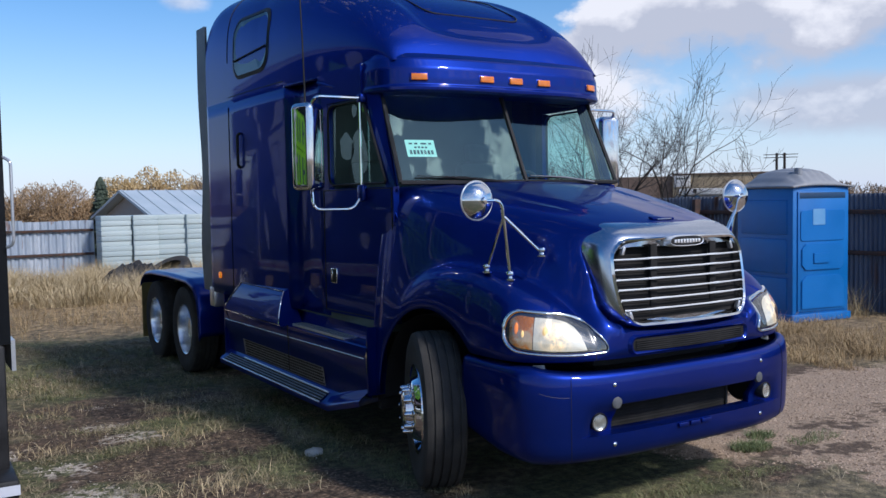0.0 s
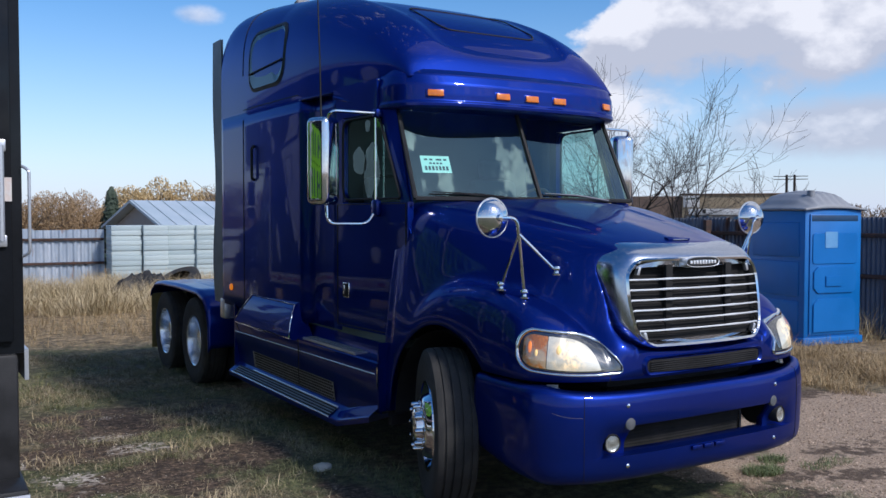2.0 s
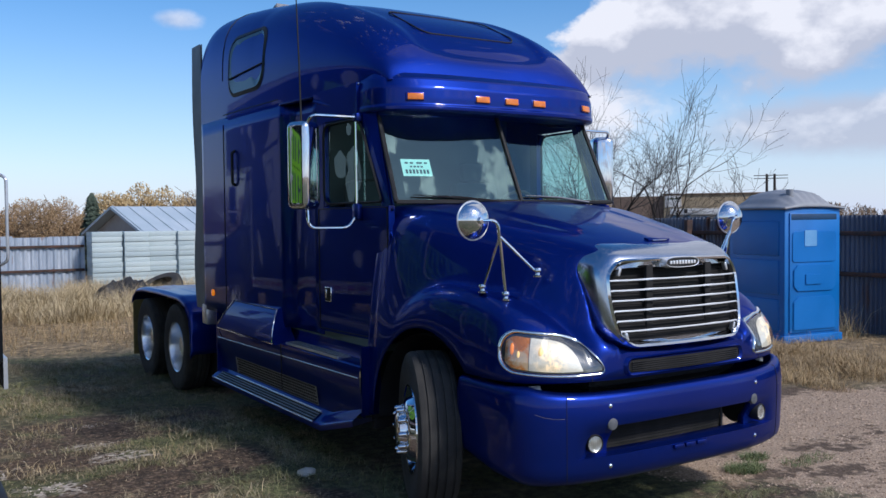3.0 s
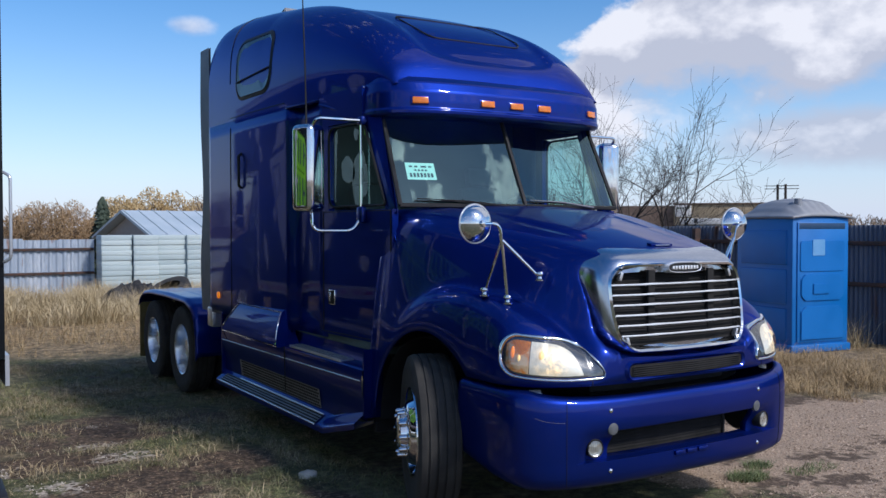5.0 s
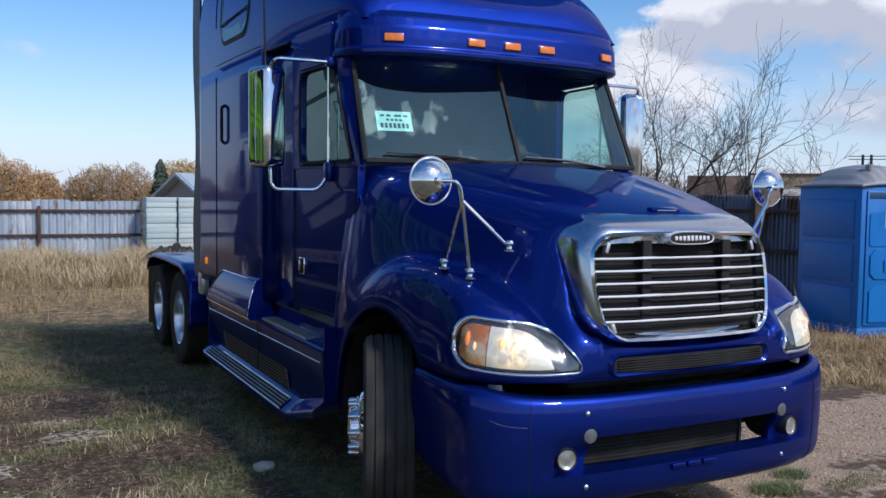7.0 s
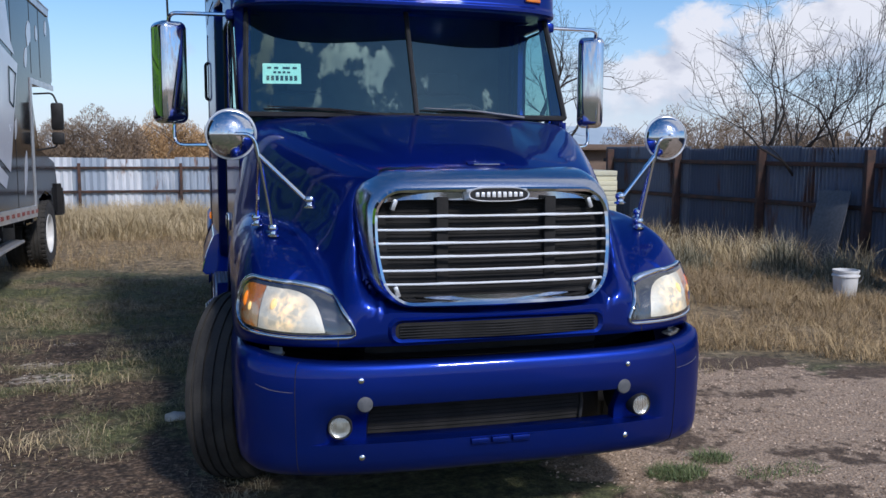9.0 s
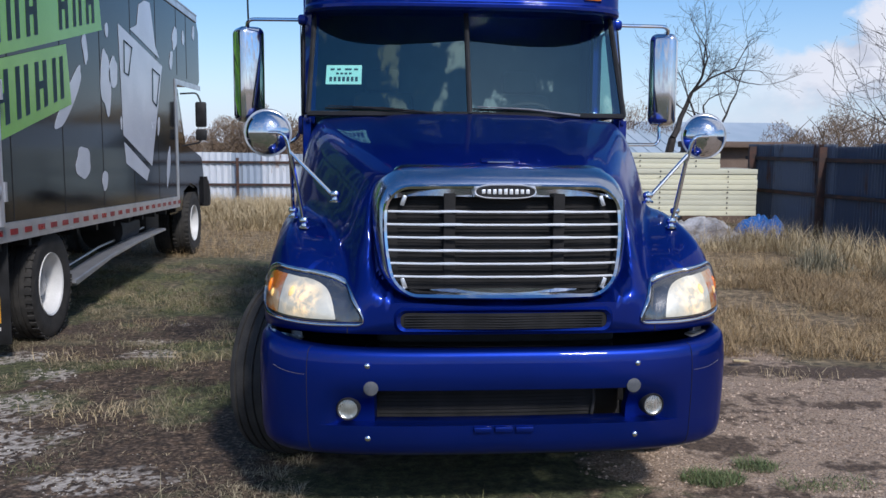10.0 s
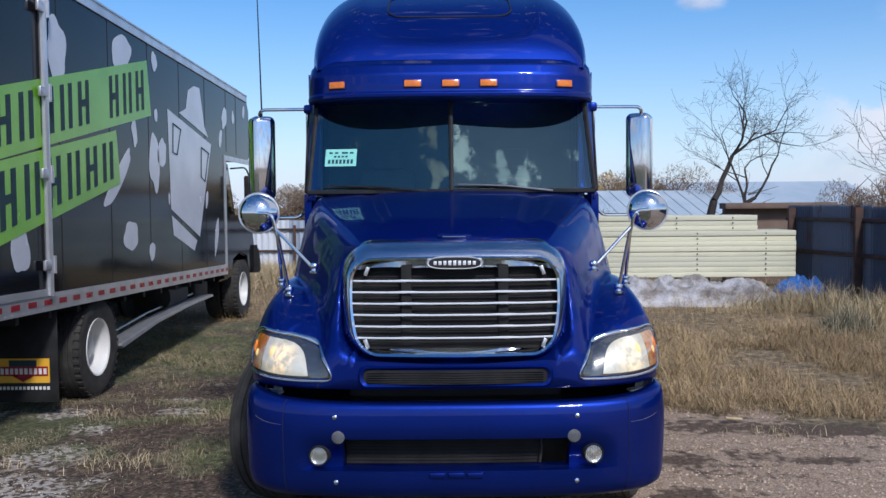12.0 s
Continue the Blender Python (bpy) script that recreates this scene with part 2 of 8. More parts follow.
def part(name, bm, material, parent=None, label="", smooth=40.0):
    """Links a bmesh as one mesh object under a thing or a part."""
    me = bpy.data.meshes.new(name)
    bm.normal_update()
    bm.to_mesh(me)
    bm.free()
    if smooth:
        me.shade_smooth()
        me.set_sharp_from_angle(angle=radians(smooth))
    for mm in material if isinstance(material, (list, tuple)) else [material]:
        me.materials.append(mm)
    ob = new(name, me)
    if parent is not None:
        # thing, part, sub-part: no deeper
        deep = parent.parent is not None and parent.parent.parent is not None
        ob.parent = parent.parent if deep else parent
    if label:
        tagged(ob, label)
    return ob


def thing(name, label, category, m=None, group="", kind=""):
    ob = new(name)
    ob.empty_display_size = 0.2
    if m is not None:
        ob.matrix_basis = m
    return tagged(ob, label, category, group, kind)


def box(bm, c, s, bevel=0.0, m=None, seg=2):
    """A box of size s round c, its edges rounded."""
    r = bmesh.ops.create_cube(bm, size=1.0)
    vs = r["verts"]
    for v in vs:
        v.co = Vector((v.co.x * s[0], v.co.y * s[1], v.co.z * s[2]))
    if bevel:
        es = list({e for v in vs for e in v.link_edges})
        o = bmesh.ops.bevel(bm, geom=es, offset=min(bevel, 0.45 * min(s)), segments=seg, affect="EDGES", profile=0.5)
        vs = list({v for f in o["faces"] for v in f.verts} | {v for v in vs if v.is_valid})
    mm = Matrix.Translation(c) @ (m if m is not None else Matrix())
    for v in vs:
        v.co = mm @ v.co
    return vs


def tube(bm, pts, r, seg=8, closed_ends=True):
    """A round bar along pts; r is one radius or one a point."""
    pts = [Vector(p) for p in pts]
    rs = r if isinstance(r, (list, tuple)) else [r] * len(pts)
    rings = []
    ref = Vector((0.123, 0.456, 0.88)).normalized()
    for i, p in enumerate(pts):
        d = (pts[min(i + 1, len(pts) - 1)] - pts[max(i - 1, 0)]).normalized()
        u = d.cross(ref)
        if u.length < 0.2:
            u = d.cross(Vector((1, 0, 0)))
        u.normalize()
        w = d.cross(u)
        rings.append([bm.verts.new(p + rs[i] * (math.cos(2 * math.pi * k / seg) * u + math.sin(2 * math.pi * k / seg) * w)) for k in range(seg)])
    for a, b in zip(rings, rings[1:]):
        for k in range(seg):
            bm.faces.new((a[k], a[(k + 1) % seg], b[(k + 1) % seg], b[k]))
    if closed_ends:
        bm.faces.new(rings[0][::-1])
        bm.faces.new(rings[-1])


def bend(pts, n=6, r=0.08):
    """Rounds the corners of a polyline."""
    pts = [Vector(p) for p in pts]
    out = [pts[0]]
    for a, b, c in zip(pts, pts[1:], pts[2:]):
        d1, d2 = (a - b), (c - b)
        k = min(r, 0.45 * d1.length, 0.45 * d2.length)
        p, q = b + d1.normalized() * k, b + d2.normalized() * k
        for i in range(n + 1):
            t = i / n
            out.append((1 - t) ** 2 * p + 2 * t * (1 - t) * b + t * t * q)
    out.append(pts[-1])
    return out


def lathe(bm, prof, seg=32, m=None):
    """Turns (radius, along) pairs round the x axis."""
    mm = m if m is not None else Matrix()
    rings = []
    for r, x in prof:
        if r < 1e-5:
            rings.append([bm.verts.new(mm @ Vector((x, 0, 0)))])
        else:
            rings.append([bm.verts.new(mm @ Vector((x, r * math.cos(2 * math.pi * k / seg), r * math.sin(2 * math.pi * k / seg)))) for k in range(seg)])
    for a, b in zip(rings, rings[1:]):
        if len(a) == 1 and len(b) == 1:
            continue
        for k in range(seg):
            k2 = (k + 1) % seg
            if len(a) == 1:
                bm.faces.new((a[0], b[k2], b[k]))
            elif len(b) == 1:
                bm.faces.new((a[k], a[k2], b[0]))
            else:
                bm.faces.new((a[k], a[k2], b[k2], b[k]))


def grid(bm, fn, nu, nv, keep=None):
    """A surface fn(u, v), u and v from 0 to 1. keep(i, j) may leave faces out."""
    vs = [[bm.verts.new(fn(i / nu, j / nv)) for j in range(nv + 1)] for i in range(nu + 1)]
    for i in range(nu):
        for j in range(nv):
            if keep is None or keep(i, j):
                bm.faces.new((vs[i][j], vs[i + 1][j], vs[i + 1][j + 1], vs[i][j + 1]))
    return vs


def prism(bm, outline, depth, axis="x", at=0.0, bevel=0.0):
    """An outline of 2D points pushed out by depth along an axis, from at."""
    def put(p, d):
        return {"x": (d, p[0], p[1]), "y": (p[0], d, p[1]), "z": (p[0], p[1], d)}[axis]
    a = [bm.verts.new(put(p, at)) for p in outline]
    b = [bm.verts.new(put(p, at + depth)) for p in outline]
    fs = [bm.faces.new(a), bm.faces.new(b[::-1])]
    for i in range(len(outline)):
        j = (i + 1) % len(outline)
        fs.append(bm.faces.new((a[j], a[i], b[i], b[j])))
    bmesh.ops.recalc_face_normals(bm, faces=fs)
    if bevel:
        es = [e for e in fs[1].edges] + [e for e in fs[0].edges]
        bmesh.ops.bevel(bm, geom=es, offset=bevel, segments=2, affect="EDGES")


def roundrect(w, h, r, n=5, cx=0.0, cz=0.0):
    out = []
    for sx, sz, a0 in ((1, 1, 0), (-1, 1, 90), (-1, -1, 180), (1, -1, 270)):
        for i in range(n + 1):
            a = radians(a0 + 90 * i / n)
            out.append((cx + sx * (w / 2 - r) + r * math.cos(a), cz + sz * (h / 2 - r) + r * math.sin(a)))
    return out


def rim_strip(bm, outer, inner, fn_o, fn_i):
    """A ring of faces between two outlines of equal count."""
    a, b = [bm.verts.new(fn_o(p)) for p in outer], [bm.verts.new(fn_i(p)) for p in inner]
    for i in range(len(a)):
        j = (i + 1) % len(a)
        bm.faces.new((a[i], a[j], b[j], b[i]))


def lerp_keys(keys, x):
    """Smooth value at x among (x, value) pairs."""
    if x <= keys[0][0]:
        return keys[0][1]
    for (x0, v0), (x1, v1) in zip(keys, keys[1:]):
        if x <= x1:
            t = (x - x0) / (x1 - x0)
            return v0 + (v1 - v0) * t
    return keys[-1][1]


def spline_keys(keys, x):
    """Catmull-Rom value at x among (x, value) pairs."""
    if x <= keys[0][0]:
        return keys[0][1]
    if x >= keys[-1][0]:
        return keys[-1][1]
    for i in range(len(keys) - 1):
        if x <= keys[i + 1][0]:
            break
    x1, v1 = keys[i]
    x2, v2 = keys[i + 1]
    m1 = (v2 - keys[i - 1][1]) / (x2 - keys[i - 1][0]) if i else (v2 - v1) / (x2 - x1)
    m2 = (keys[i + 2][1] - v1) / (keys[i + 2][0] - x1) if i + 2 < len(keys) else (v2 - v1) / (x2 - x1)
    h = x2 - x1
    t = (x - x1) / h
    return (2 * t ** 3 - 3 * t * t + 1) * v1 + (t ** 3 - 2 * t * t + t) * h * m1 + (3 * t * t - 2 * t ** 3) * v2 + (t ** 3 - t * t) * h * m2

# ---- the blue tractor truck ----
truck = thing("semi_truck", "glossy blue conventional semi truck with tall sleeper cab, parked on grass", "truck", pose(0, 0, 0, 0, 0, 0.6))

# plan outline of the nose: half width, corner depth, rounding
NOSE_X, NOSE_Y0, NOSE_DEEP, NOSE_N = 1.175, 0.02, 0.60, 3.2
HOOD_END = 2.06


def outline(s, half=NOSE_X, y0=NOSE_Y0, deep=NOSE_DEEP, n=NOSE_N, end=HOOD_END):
    """Plan point at s: 0 front middle, 0.6 end of the round corner, 1 rear of the side. Negative s mirrors."""
    k, side = abs(s), (1 if s >= 0 else -1)
    if k <= 0.6:
        ph = 0.5 * math.pi * k / 0.6
        return side * half * math.sin(ph) ** (2 / n), y0 + deep * (1 - math.cos(ph) ** (2 / n))
    return side * half, y0 + deep + (end - y0 - deep) * (k - 0.6) / 0.4


HOOD_Z = [(0.0, 1.66), (0.12, 1.73), (0.25, 1.775), (0.6, 1.86), (1.0, 1.94), (1.6, 2.05), (2.1, 2.08)]
HOOD_W = [(0.0, 0.60), (0.3, 0.66), (0.8, 0.82), (1.3, 0.97), (1.8, 1.06), (2.1, 1.07)]
FEND_Z = [(0.0, 1.12), (0.2, 1.25), (0.5, 1.40), (0.9, 1.49), (1.3, 1.49), (1.7, 1.36), (2.06, 1.12)]
WHEEL_Y, WHEEL_R = 1.26, 0.52


def hood_top(x, y):
    ax = abs(x)
    hw = spline_keys(HOOD_W, y)
    e = max(0.0, ax - (hw - 0.13))
    a = spline_keys(HOOD_Z, y) - 0.06 * (ax / hw) ** 2 - 9.0 * e * e
    # a low ridge line towards the rear corners
    a -= 0.012 * math.exp(-((ax - 0.55 * hw) / 0.05) ** 2) * min(1.0, max(0.0, (y - 0.4) / 0.5))
    crest = max(0.0, min(1.0, (y - 0.75) / 0.5))
    f = spline_keys(FEND_Z, y) - ((0.5 * (1.0 - ax) ** 2 if ax < 1.0 else 0.0) * (1 - crest) + crest * min(0.16, 4.5 * max(0.0, 1.07 - ax) ** 2))
    k = 0.035
    return k * math.log(math.exp(min(a, 4) / k) + math.exp(f / k))


def hood_low(y, s):
    """Lower edge of the hood: nose lip and wheel arch."""
    if abs(s) < 0.5:
        return 0.975
    dy = y - WHEEL_Y
    arch = 0.50 + math.sqrt(max(0.0, 0.70 ** 2 - dy * dy))
    return max(0.975 if dy < 0 else 0.45, arch)


def hood_at(s, t):
    x, y = outline(s)
    ys = 0.55 + 1.12 * min(1.0, abs(s)) ** 0.8
    p = (x * (1 - t), y * (1 - t) + ys * t)
    d = t * math.hypot(x, ys - y)
    zb = hood_low(y, s)
    q = min(1.0, d / (0.20 if abs(s) > 0.35 else 0.24))
    g = (1 - (1 - q) ** 2.4) ** (1 / 2.4)
    z = zb + (hood_top(p[0], p[1]) - zb) * g
    # the skin falls back behind the grille
    ax = abs(p[0])
    round_box = ((ax / 0.626) ** 6 + (abs(z - 1.425) / 0.282) ** 6) ** (1 / 6)
    behind = 1 / (1 + math.exp(min(50, (round_box - 1) / 0.010))) / (1 + math.exp((p[1] - 0.3) / 0.03))
    # the flanks of the nose fall back too, so that the grille's cheeks stand clear
    fx, fz = max(0.0, min(1.0, (0.84 - ax) / 0.20)), max(0.0, min(1.0, (z - 1.14) / 0.16))
    flank = 0.085 * fx * fx * (3 - 2 * fx) * fz * fz * (3 - 2 * fz) / (1 + math.exp((p[1] - 0.3) / 0.05)) * (1 - behind) / (1 + math.exp((z - 1.70) / 0.015))
    return Vector((p[0], p[1] + 0.16 * behind + flank, z))


def hood_face(s, z):
    """The hood's skin at plan position s and height z, with its outward normal."""
    lo, hi = 0.0, 0.5
    for _ in range(24):
        mid = 0.5 * (lo + hi)
        if hood_at(s, mid).z < z:
            lo = mid
        else:
            hi = mid
    p = hood_at(s, lo)
    du, dv = hood_at(s + 0.004, lo) - hood_at(s - 0.004, lo), hood_at(s, lo + 0.004) - p
    nrm = du.cross(dv)
    nrm = nrm.normalized() if nrm.length > 1e-9 else Vector((0, -1, 0))
    return p, (nrm if nrm.y < 0.2 else -nrm)


bm = bmesh.new()
grid(bm, lambda u, v: hood_at(2 * u - 1, v ** 1.9), 330, 60)
bmesh.ops.remove_doubles(bm, verts=bm.verts, dist=0.0008)
bmesh.ops.recalc_face_normals(bm, faces=bm.faces)
hood = part("hood", bm, M["paint"], truck, smooth=50)
hm = hood.modifiers.new("skin", "SOLIDIFY")
hm.thickness, hm.offset = 0.012, -1

# wheel arch liners, engine bay floor and firewall
for sx in (-1, 1):
    bm = bmesh.new()
    grid(bm, lambda u, v: Vector((sx * (1.14 - 0.5 * v), WHEEL_Y - 0.68 * math.cos(math.pi * u), 0.48 + 0.68 * math.sin(math.pi * u))), 20, 3)
    prism(bm, [(WHEEL_Y - 0.68, 0.48), (WHEEL_Y - 0.4, 1.05), (WHEEL_Y, 1.16), (WHEEL_Y + 0.4, 1.05), (WHEEL_Y + 0.68, 0.48)], 0.02, "x", sx * 0.66)
    part("wheel_arch_liner", bm, M["black"], truck)
bm = bmesh.new()
box(bm, (0, 1.0, 0.62), (1.3, 1.4, 0.3), 0.05)
box(bm, (0, 0.5, 0.98), (1.2, 0.5, 0.5), 0.05)
box(bm, (0, 1.98, 1.2), (2.0, 0.1, 1.5), 0.02)
box(bm, (0, 2.07, 0.78), (2.24, 0.05, 0.84), 0.01)
part("engine_bay", bm, M["black"], truck)

# nose slot
bm = bmesh.new()
grid(bm, lambda u, v: Vector((-0.49 + 0.98 * u, NOSE_Y0 + 0.035 + 0.03 * (2 * u - 1) ** 2 - 0.058, 1.005 + 0.075 * v)), 12, 2)
part("nose_slot", bm, M["screen"], truck)
bm = bmesh.new()
ro, ri = roundrect(1.06, 0.135, 0.05, 6, 0, 1.043), roundrect(0.98, 0.075, 0.03, 6, 0, 1.043)
nose_y = lambda x: NOSE_Y0 + 0.03 * (2 * (x + 0.49) / 0.98 - 1) ** 2 * 0.6
rim_strip(bm, ro, roundrect(1.02, 0.10, 0.045, 6, 0, 1.043), lambda p: (p[0], nose_y(p[0]) + 0.01, p[1]), lambda p: (p[0], nose_y(p[0]) - 0.028, p[1]))
rim_strip(bm, roundrect(1.02, 0.10, 0.045, 6, 0, 1.043), ri, lambda p: (p[0], nose_y(p[0]) - 0.028, p[1]), lambda p: (p[0], nose_y(p[0]) - 0.016, p[1]))
part("slot_frame", bm, M["paint"], truck, smooth=60)
for k in range(5):
    bm = bmesh.new()
    tube(bm, [(-0.47, nose_y(-0.47) - 0.022, 1.018 + 0.0125 * k), (0, nose_y(0) - 0.028, 1.018 + 0.0125 * k), (0.47, nose_y(0.47) - 0.022, 1.018 + 0.0125 * k)], 0.003, 6)
    part("slot_wire", bm, M["black"], truck)


# grille
def grille_y(x, z):
    return 0.0 + 0.165 * (z - 1.1) + 0.07 * (abs(x) / 0.6) ** 2.6


def ring(a, b, da, db, name, material, parent, label=""):
    bm = bmesh.new()
    rim_strip(bm, a, b, lambda p: (p[0], grille_y(*p) + da, p[1]), lambda p: (p[0], grille_y(*p) + db, p[1]))
    return part(name, bm, material, parent, label, smooth=60)


def dense(pts, arc, more):
    """Adds points along the straight runs that follow each arc of so many points."""
    out = []
    for i, p in enumerate(pts):
        out.append(p)
        if i % arc == arc - 1:
            q = pts[(i + 1) % len(pts)]
            out += [(p[0] + (q[0] - p[0]) * k / more, p[1] + (q[1] - p[1]) * k / more) for k in range(1, more)]
    return out


def grille_outline(w, h, r, top=0.0, cz=1.415):
    pts = []
    for px, pz in dense(roundrect(w, h, r, 8, 0, cz), 9, 14):
        f = (pz - (cz - h / 2)) / h
        pts.append((px * (0.93 + 0.07 * f + 0.05 * math.sin(math.pi * f)), pz + top * (1 - (2 * px / w) ** 2) * (f if f > 0.5 else -0.35 * (1 - f))))
    return pts


grille = part("grille", bmesh.new(), M["black"], truck)
bm = bmesh.new()
gi = grille_outline(1.075, 0.476, 0.10, 0.008, 1.411)
bm.faces.new([bm.verts.new((p[0], grille_y(*p) + 0.05, p[1])) for p in gi])
bmesh.ops.triangulate(bm, faces=bm.faces)
part("radiator_screen", bm, M["screen"], grille)
for k in range(30):
    bm = bmesh.new()
    z = 1.17 + 0.0165 * k
    tube(bm, [(-0.5 + 1.0 * i / 6, grille_y(-0.5 + i / 6, z) + 0.046, z) for i in range(7)], 0.003, 5)
    part("screen_wire", bm, M["screen"], grille)
g2, g3 = grille_outline(1.125, 0.522, 0.12, 0.008, 1.411), grille_outline(1.085, 0.482, 0.10, 0.008, 1.411)
SHELL = [(1.234, 1.132, 1.768, 0.165, 0.27), (1.226, 1.132, 1.759, 0.163, 0.14), (1.213, 1.134, 1.747, 0.160, 0.082), (1.196, 1.137, 1.731, 0.154, 0.043), (1.175, 1.141, 1.712, 0.145, 0.015), (1.150, 1.146, 1.691, 0.132, -0.004), (1.125, 1.150, 1.672, 0.12, -0.012)]
bm = bmesh.new()
shell = [[bm.verts.new((p[0], grille_y(*p) + dep, p[1])) for p in grille_outline(w, z1 - z0, r, 0.008, 0.5 * (z0 + z1))] for w, z0, z1, r, dep in SHELL]
for a, b in zip(shell, shell[1:]):
    for i in range(len(a)):
        j = (i + 1) % len(a)
        bm.faces.new((a[i], a[j], b[j], b[i]))
part("grille_surround", bm, M["shell"], grille, "polished chrome grille surround", smooth=180)
bm = bmesh.new()
g25 = grille_outline(1.11, 0.506, 0.115, 0.008, 1.411)
for a, b, da, db in ((g2, g25, -0.012, -0.028), (g25, g3, -0.028, -0.018), (g3, gi, -0.018, 0.05)):
    rim_strip(bm, a, b, lambda p: (p[0], grille_y(*p) + da, p[1]), lambda p: (p[0], grille_y(*p) + db, p[1]))
part("grille_rim", bm, M["chrome"], grille, smooth=60)
for k in range(6):
    bm = bmesh.new()
    z = 1.249 + 0.0602 * k
    pts = []
    for i in range(25):
        half = (0.535, 0.546, 0.552, 0.553, 0.552, 0.547)[k]
        x = half * (i / 12 - 1)
        pts.append((x, grille_y(x, z) - 0.004 - 0.006 * math.exp(-((abs(x) - 0.24) / 0.05) ** 2), z + 0.0022 * math.exp(-((abs(x) - 0.24) / 0.06) ** 2) - 0.003 * abs(x)))
    tube(bm, pts, [0.0056 + 0.0016 * math.exp(-((abs(p[0]) - 0.27) / 0.05) ** 2) for p in pts], 8)
    part("grille_bar", bm, M["bar"], grille)
for sx in (-1, 1):
    bm = bmesh.new()
    box(bm, (sx * 0.26, grille_y(0.26, 1.4) + 0.03, 1.415), (0.055, 0.02, 0.44), 0.004)
    part("grille_stay", bm, M["screen"], grille)
    for zz in (1.215, 1.60):
        bm = bmesh.new()
        box(bm, (sx * 0.475, grille_y(0.475, zz) + 0.006, zz), (0.02, 0.03, 0.05), 0.004, pose(0, 0, 0, 0, sx * (-20 if zz > 1.4 else 20), 0))
        part("grille_clip", bm, M["steel"], grille)
# chrome strip under the rim's top edge
bm = bmesh.new()
grid(bm, lambda u, v: Vector((-0.53 + 1.06 * u, grille_y(-0.53 + 1.06 * u, 1.62) + 0.026 - 0.034 * v, 1.655 - 0.03 * (2 * u - 1) ** 6 - (0.036 - 0.018 * (2 * u - 1) ** 2) * v)), 32, 3)
part("top_strip", bm, M["chrome"], grille, "polished chrome top strip", smooth=60)
# curved strip along the grille's foot, deepest in the middle
bm = bmesh.new()
grid(bm, lambda u, v: Vector((-0.50 + 1.0 * u, grille_y(-0.50 + 1.0 * u, 1.19) + 0.020 - 0.030 * v, 1.168 + 0.016 * (2 * u - 1) ** 2 + (0.026 * (1 - (2 * u - 1) ** 2) + 0.004) * v)), 32, 3)
part("bottom_strip", bm, M["chrome"], grille, "polished chrome bottom strip", smooth=60)
# badge over the grille: an oval shield with plain raised marks
bm = bmesh.new()
bo = [(0.156 * math.copysign(abs(math.cos(a)) ** 0.6, math.cos(a)), 1.646 + 0.039 * math.copysign(abs(math.sin(a)) ** 0.8, math.sin(a))) for a in [2 * math.pi * i / 36 for i in range(36)]]
bmid = [(p[0] * 0.93, 1.646 + (p[1] - 1.646) * 0.80) for p in bo]
rim_strip(bm, bo, bmid, lambda p: (p[0], 0.11, p[1]), lambda p: (p[0], 0.050, p[1]))
rim_strip(bm, bmid, [(p[0] * 0.9, 1.646 + (p[1] - 1.646) * 0.75) for p in bmid], lambda p: (p[0], 0.050, p[1]), lambda p: (p[0], 0.060, p[1]))
badge = part("badge", bm, M["bar"], grille, "oval chrome badge")
bm = bmesh.new()
prism(bm, [(p[0] * 0.90, 1.646 + (p[1] - 1.646) * 0.74) for p in bo], 0.02, "y", 0.054)
part("badge_field", bm, M["black"], badge)
bm = bmesh.new()
for k in range(9):
    box(bm, (-0.104 + 0.026 * k, 0.052, 1.646), (0.017, 0.008, 0.026 - 0.0015 * abs(k - 4)), 0.002)
part("badge_mark", bm, M["bar"], badge)
# small vent plate on the hood
bm = bmesh.new()
box(bm, (0, 0.27, hood_top(0, 0.27) + 0.006), (0.19, 0.045, 0.014), 0.006, pose(0, 0, 0, 16))
part("hood_vent", bm, M["paint"], truck)
# satin metal strip stands for the highlight along the vent's front lip
bm = bmesh.new()
box(bm, (0, 0.244, hood_top(0, 0.244) + 0.006), (0.13, 0.010, 0.008), 0.003, pose(0, 0, 0, 16))
part("vent_slot", bm, M["shell"], truck)
# hood seams beside the grille
for sx in (-1, 1):
    bm = bmesh.new()
    pts = []
    for i in range(14):
        z = 0.965 + 0.012 * i
        p, nrm = hood_face(sx * 0.19, z)
        pts.append(p + nrm * 0.0005)
    tube(bm, pts, 0.0025, 5)
    part("hood_seam", bm, M["black"], truck)


# headlamps; the bulb's light on the bowl is painted in as emission, fading outwards
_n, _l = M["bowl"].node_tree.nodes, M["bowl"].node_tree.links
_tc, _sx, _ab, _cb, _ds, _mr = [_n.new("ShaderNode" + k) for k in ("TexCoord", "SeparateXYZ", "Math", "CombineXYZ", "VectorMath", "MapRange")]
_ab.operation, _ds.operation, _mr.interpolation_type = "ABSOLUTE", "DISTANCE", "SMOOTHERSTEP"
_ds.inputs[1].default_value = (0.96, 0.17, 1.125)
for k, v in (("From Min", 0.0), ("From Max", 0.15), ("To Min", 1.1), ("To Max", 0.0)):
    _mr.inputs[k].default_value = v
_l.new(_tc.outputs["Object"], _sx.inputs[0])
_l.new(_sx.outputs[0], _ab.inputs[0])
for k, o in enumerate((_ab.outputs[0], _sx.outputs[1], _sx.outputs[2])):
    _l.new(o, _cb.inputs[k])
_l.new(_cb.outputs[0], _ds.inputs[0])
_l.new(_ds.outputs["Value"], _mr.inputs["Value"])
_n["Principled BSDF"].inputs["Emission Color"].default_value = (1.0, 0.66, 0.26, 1)
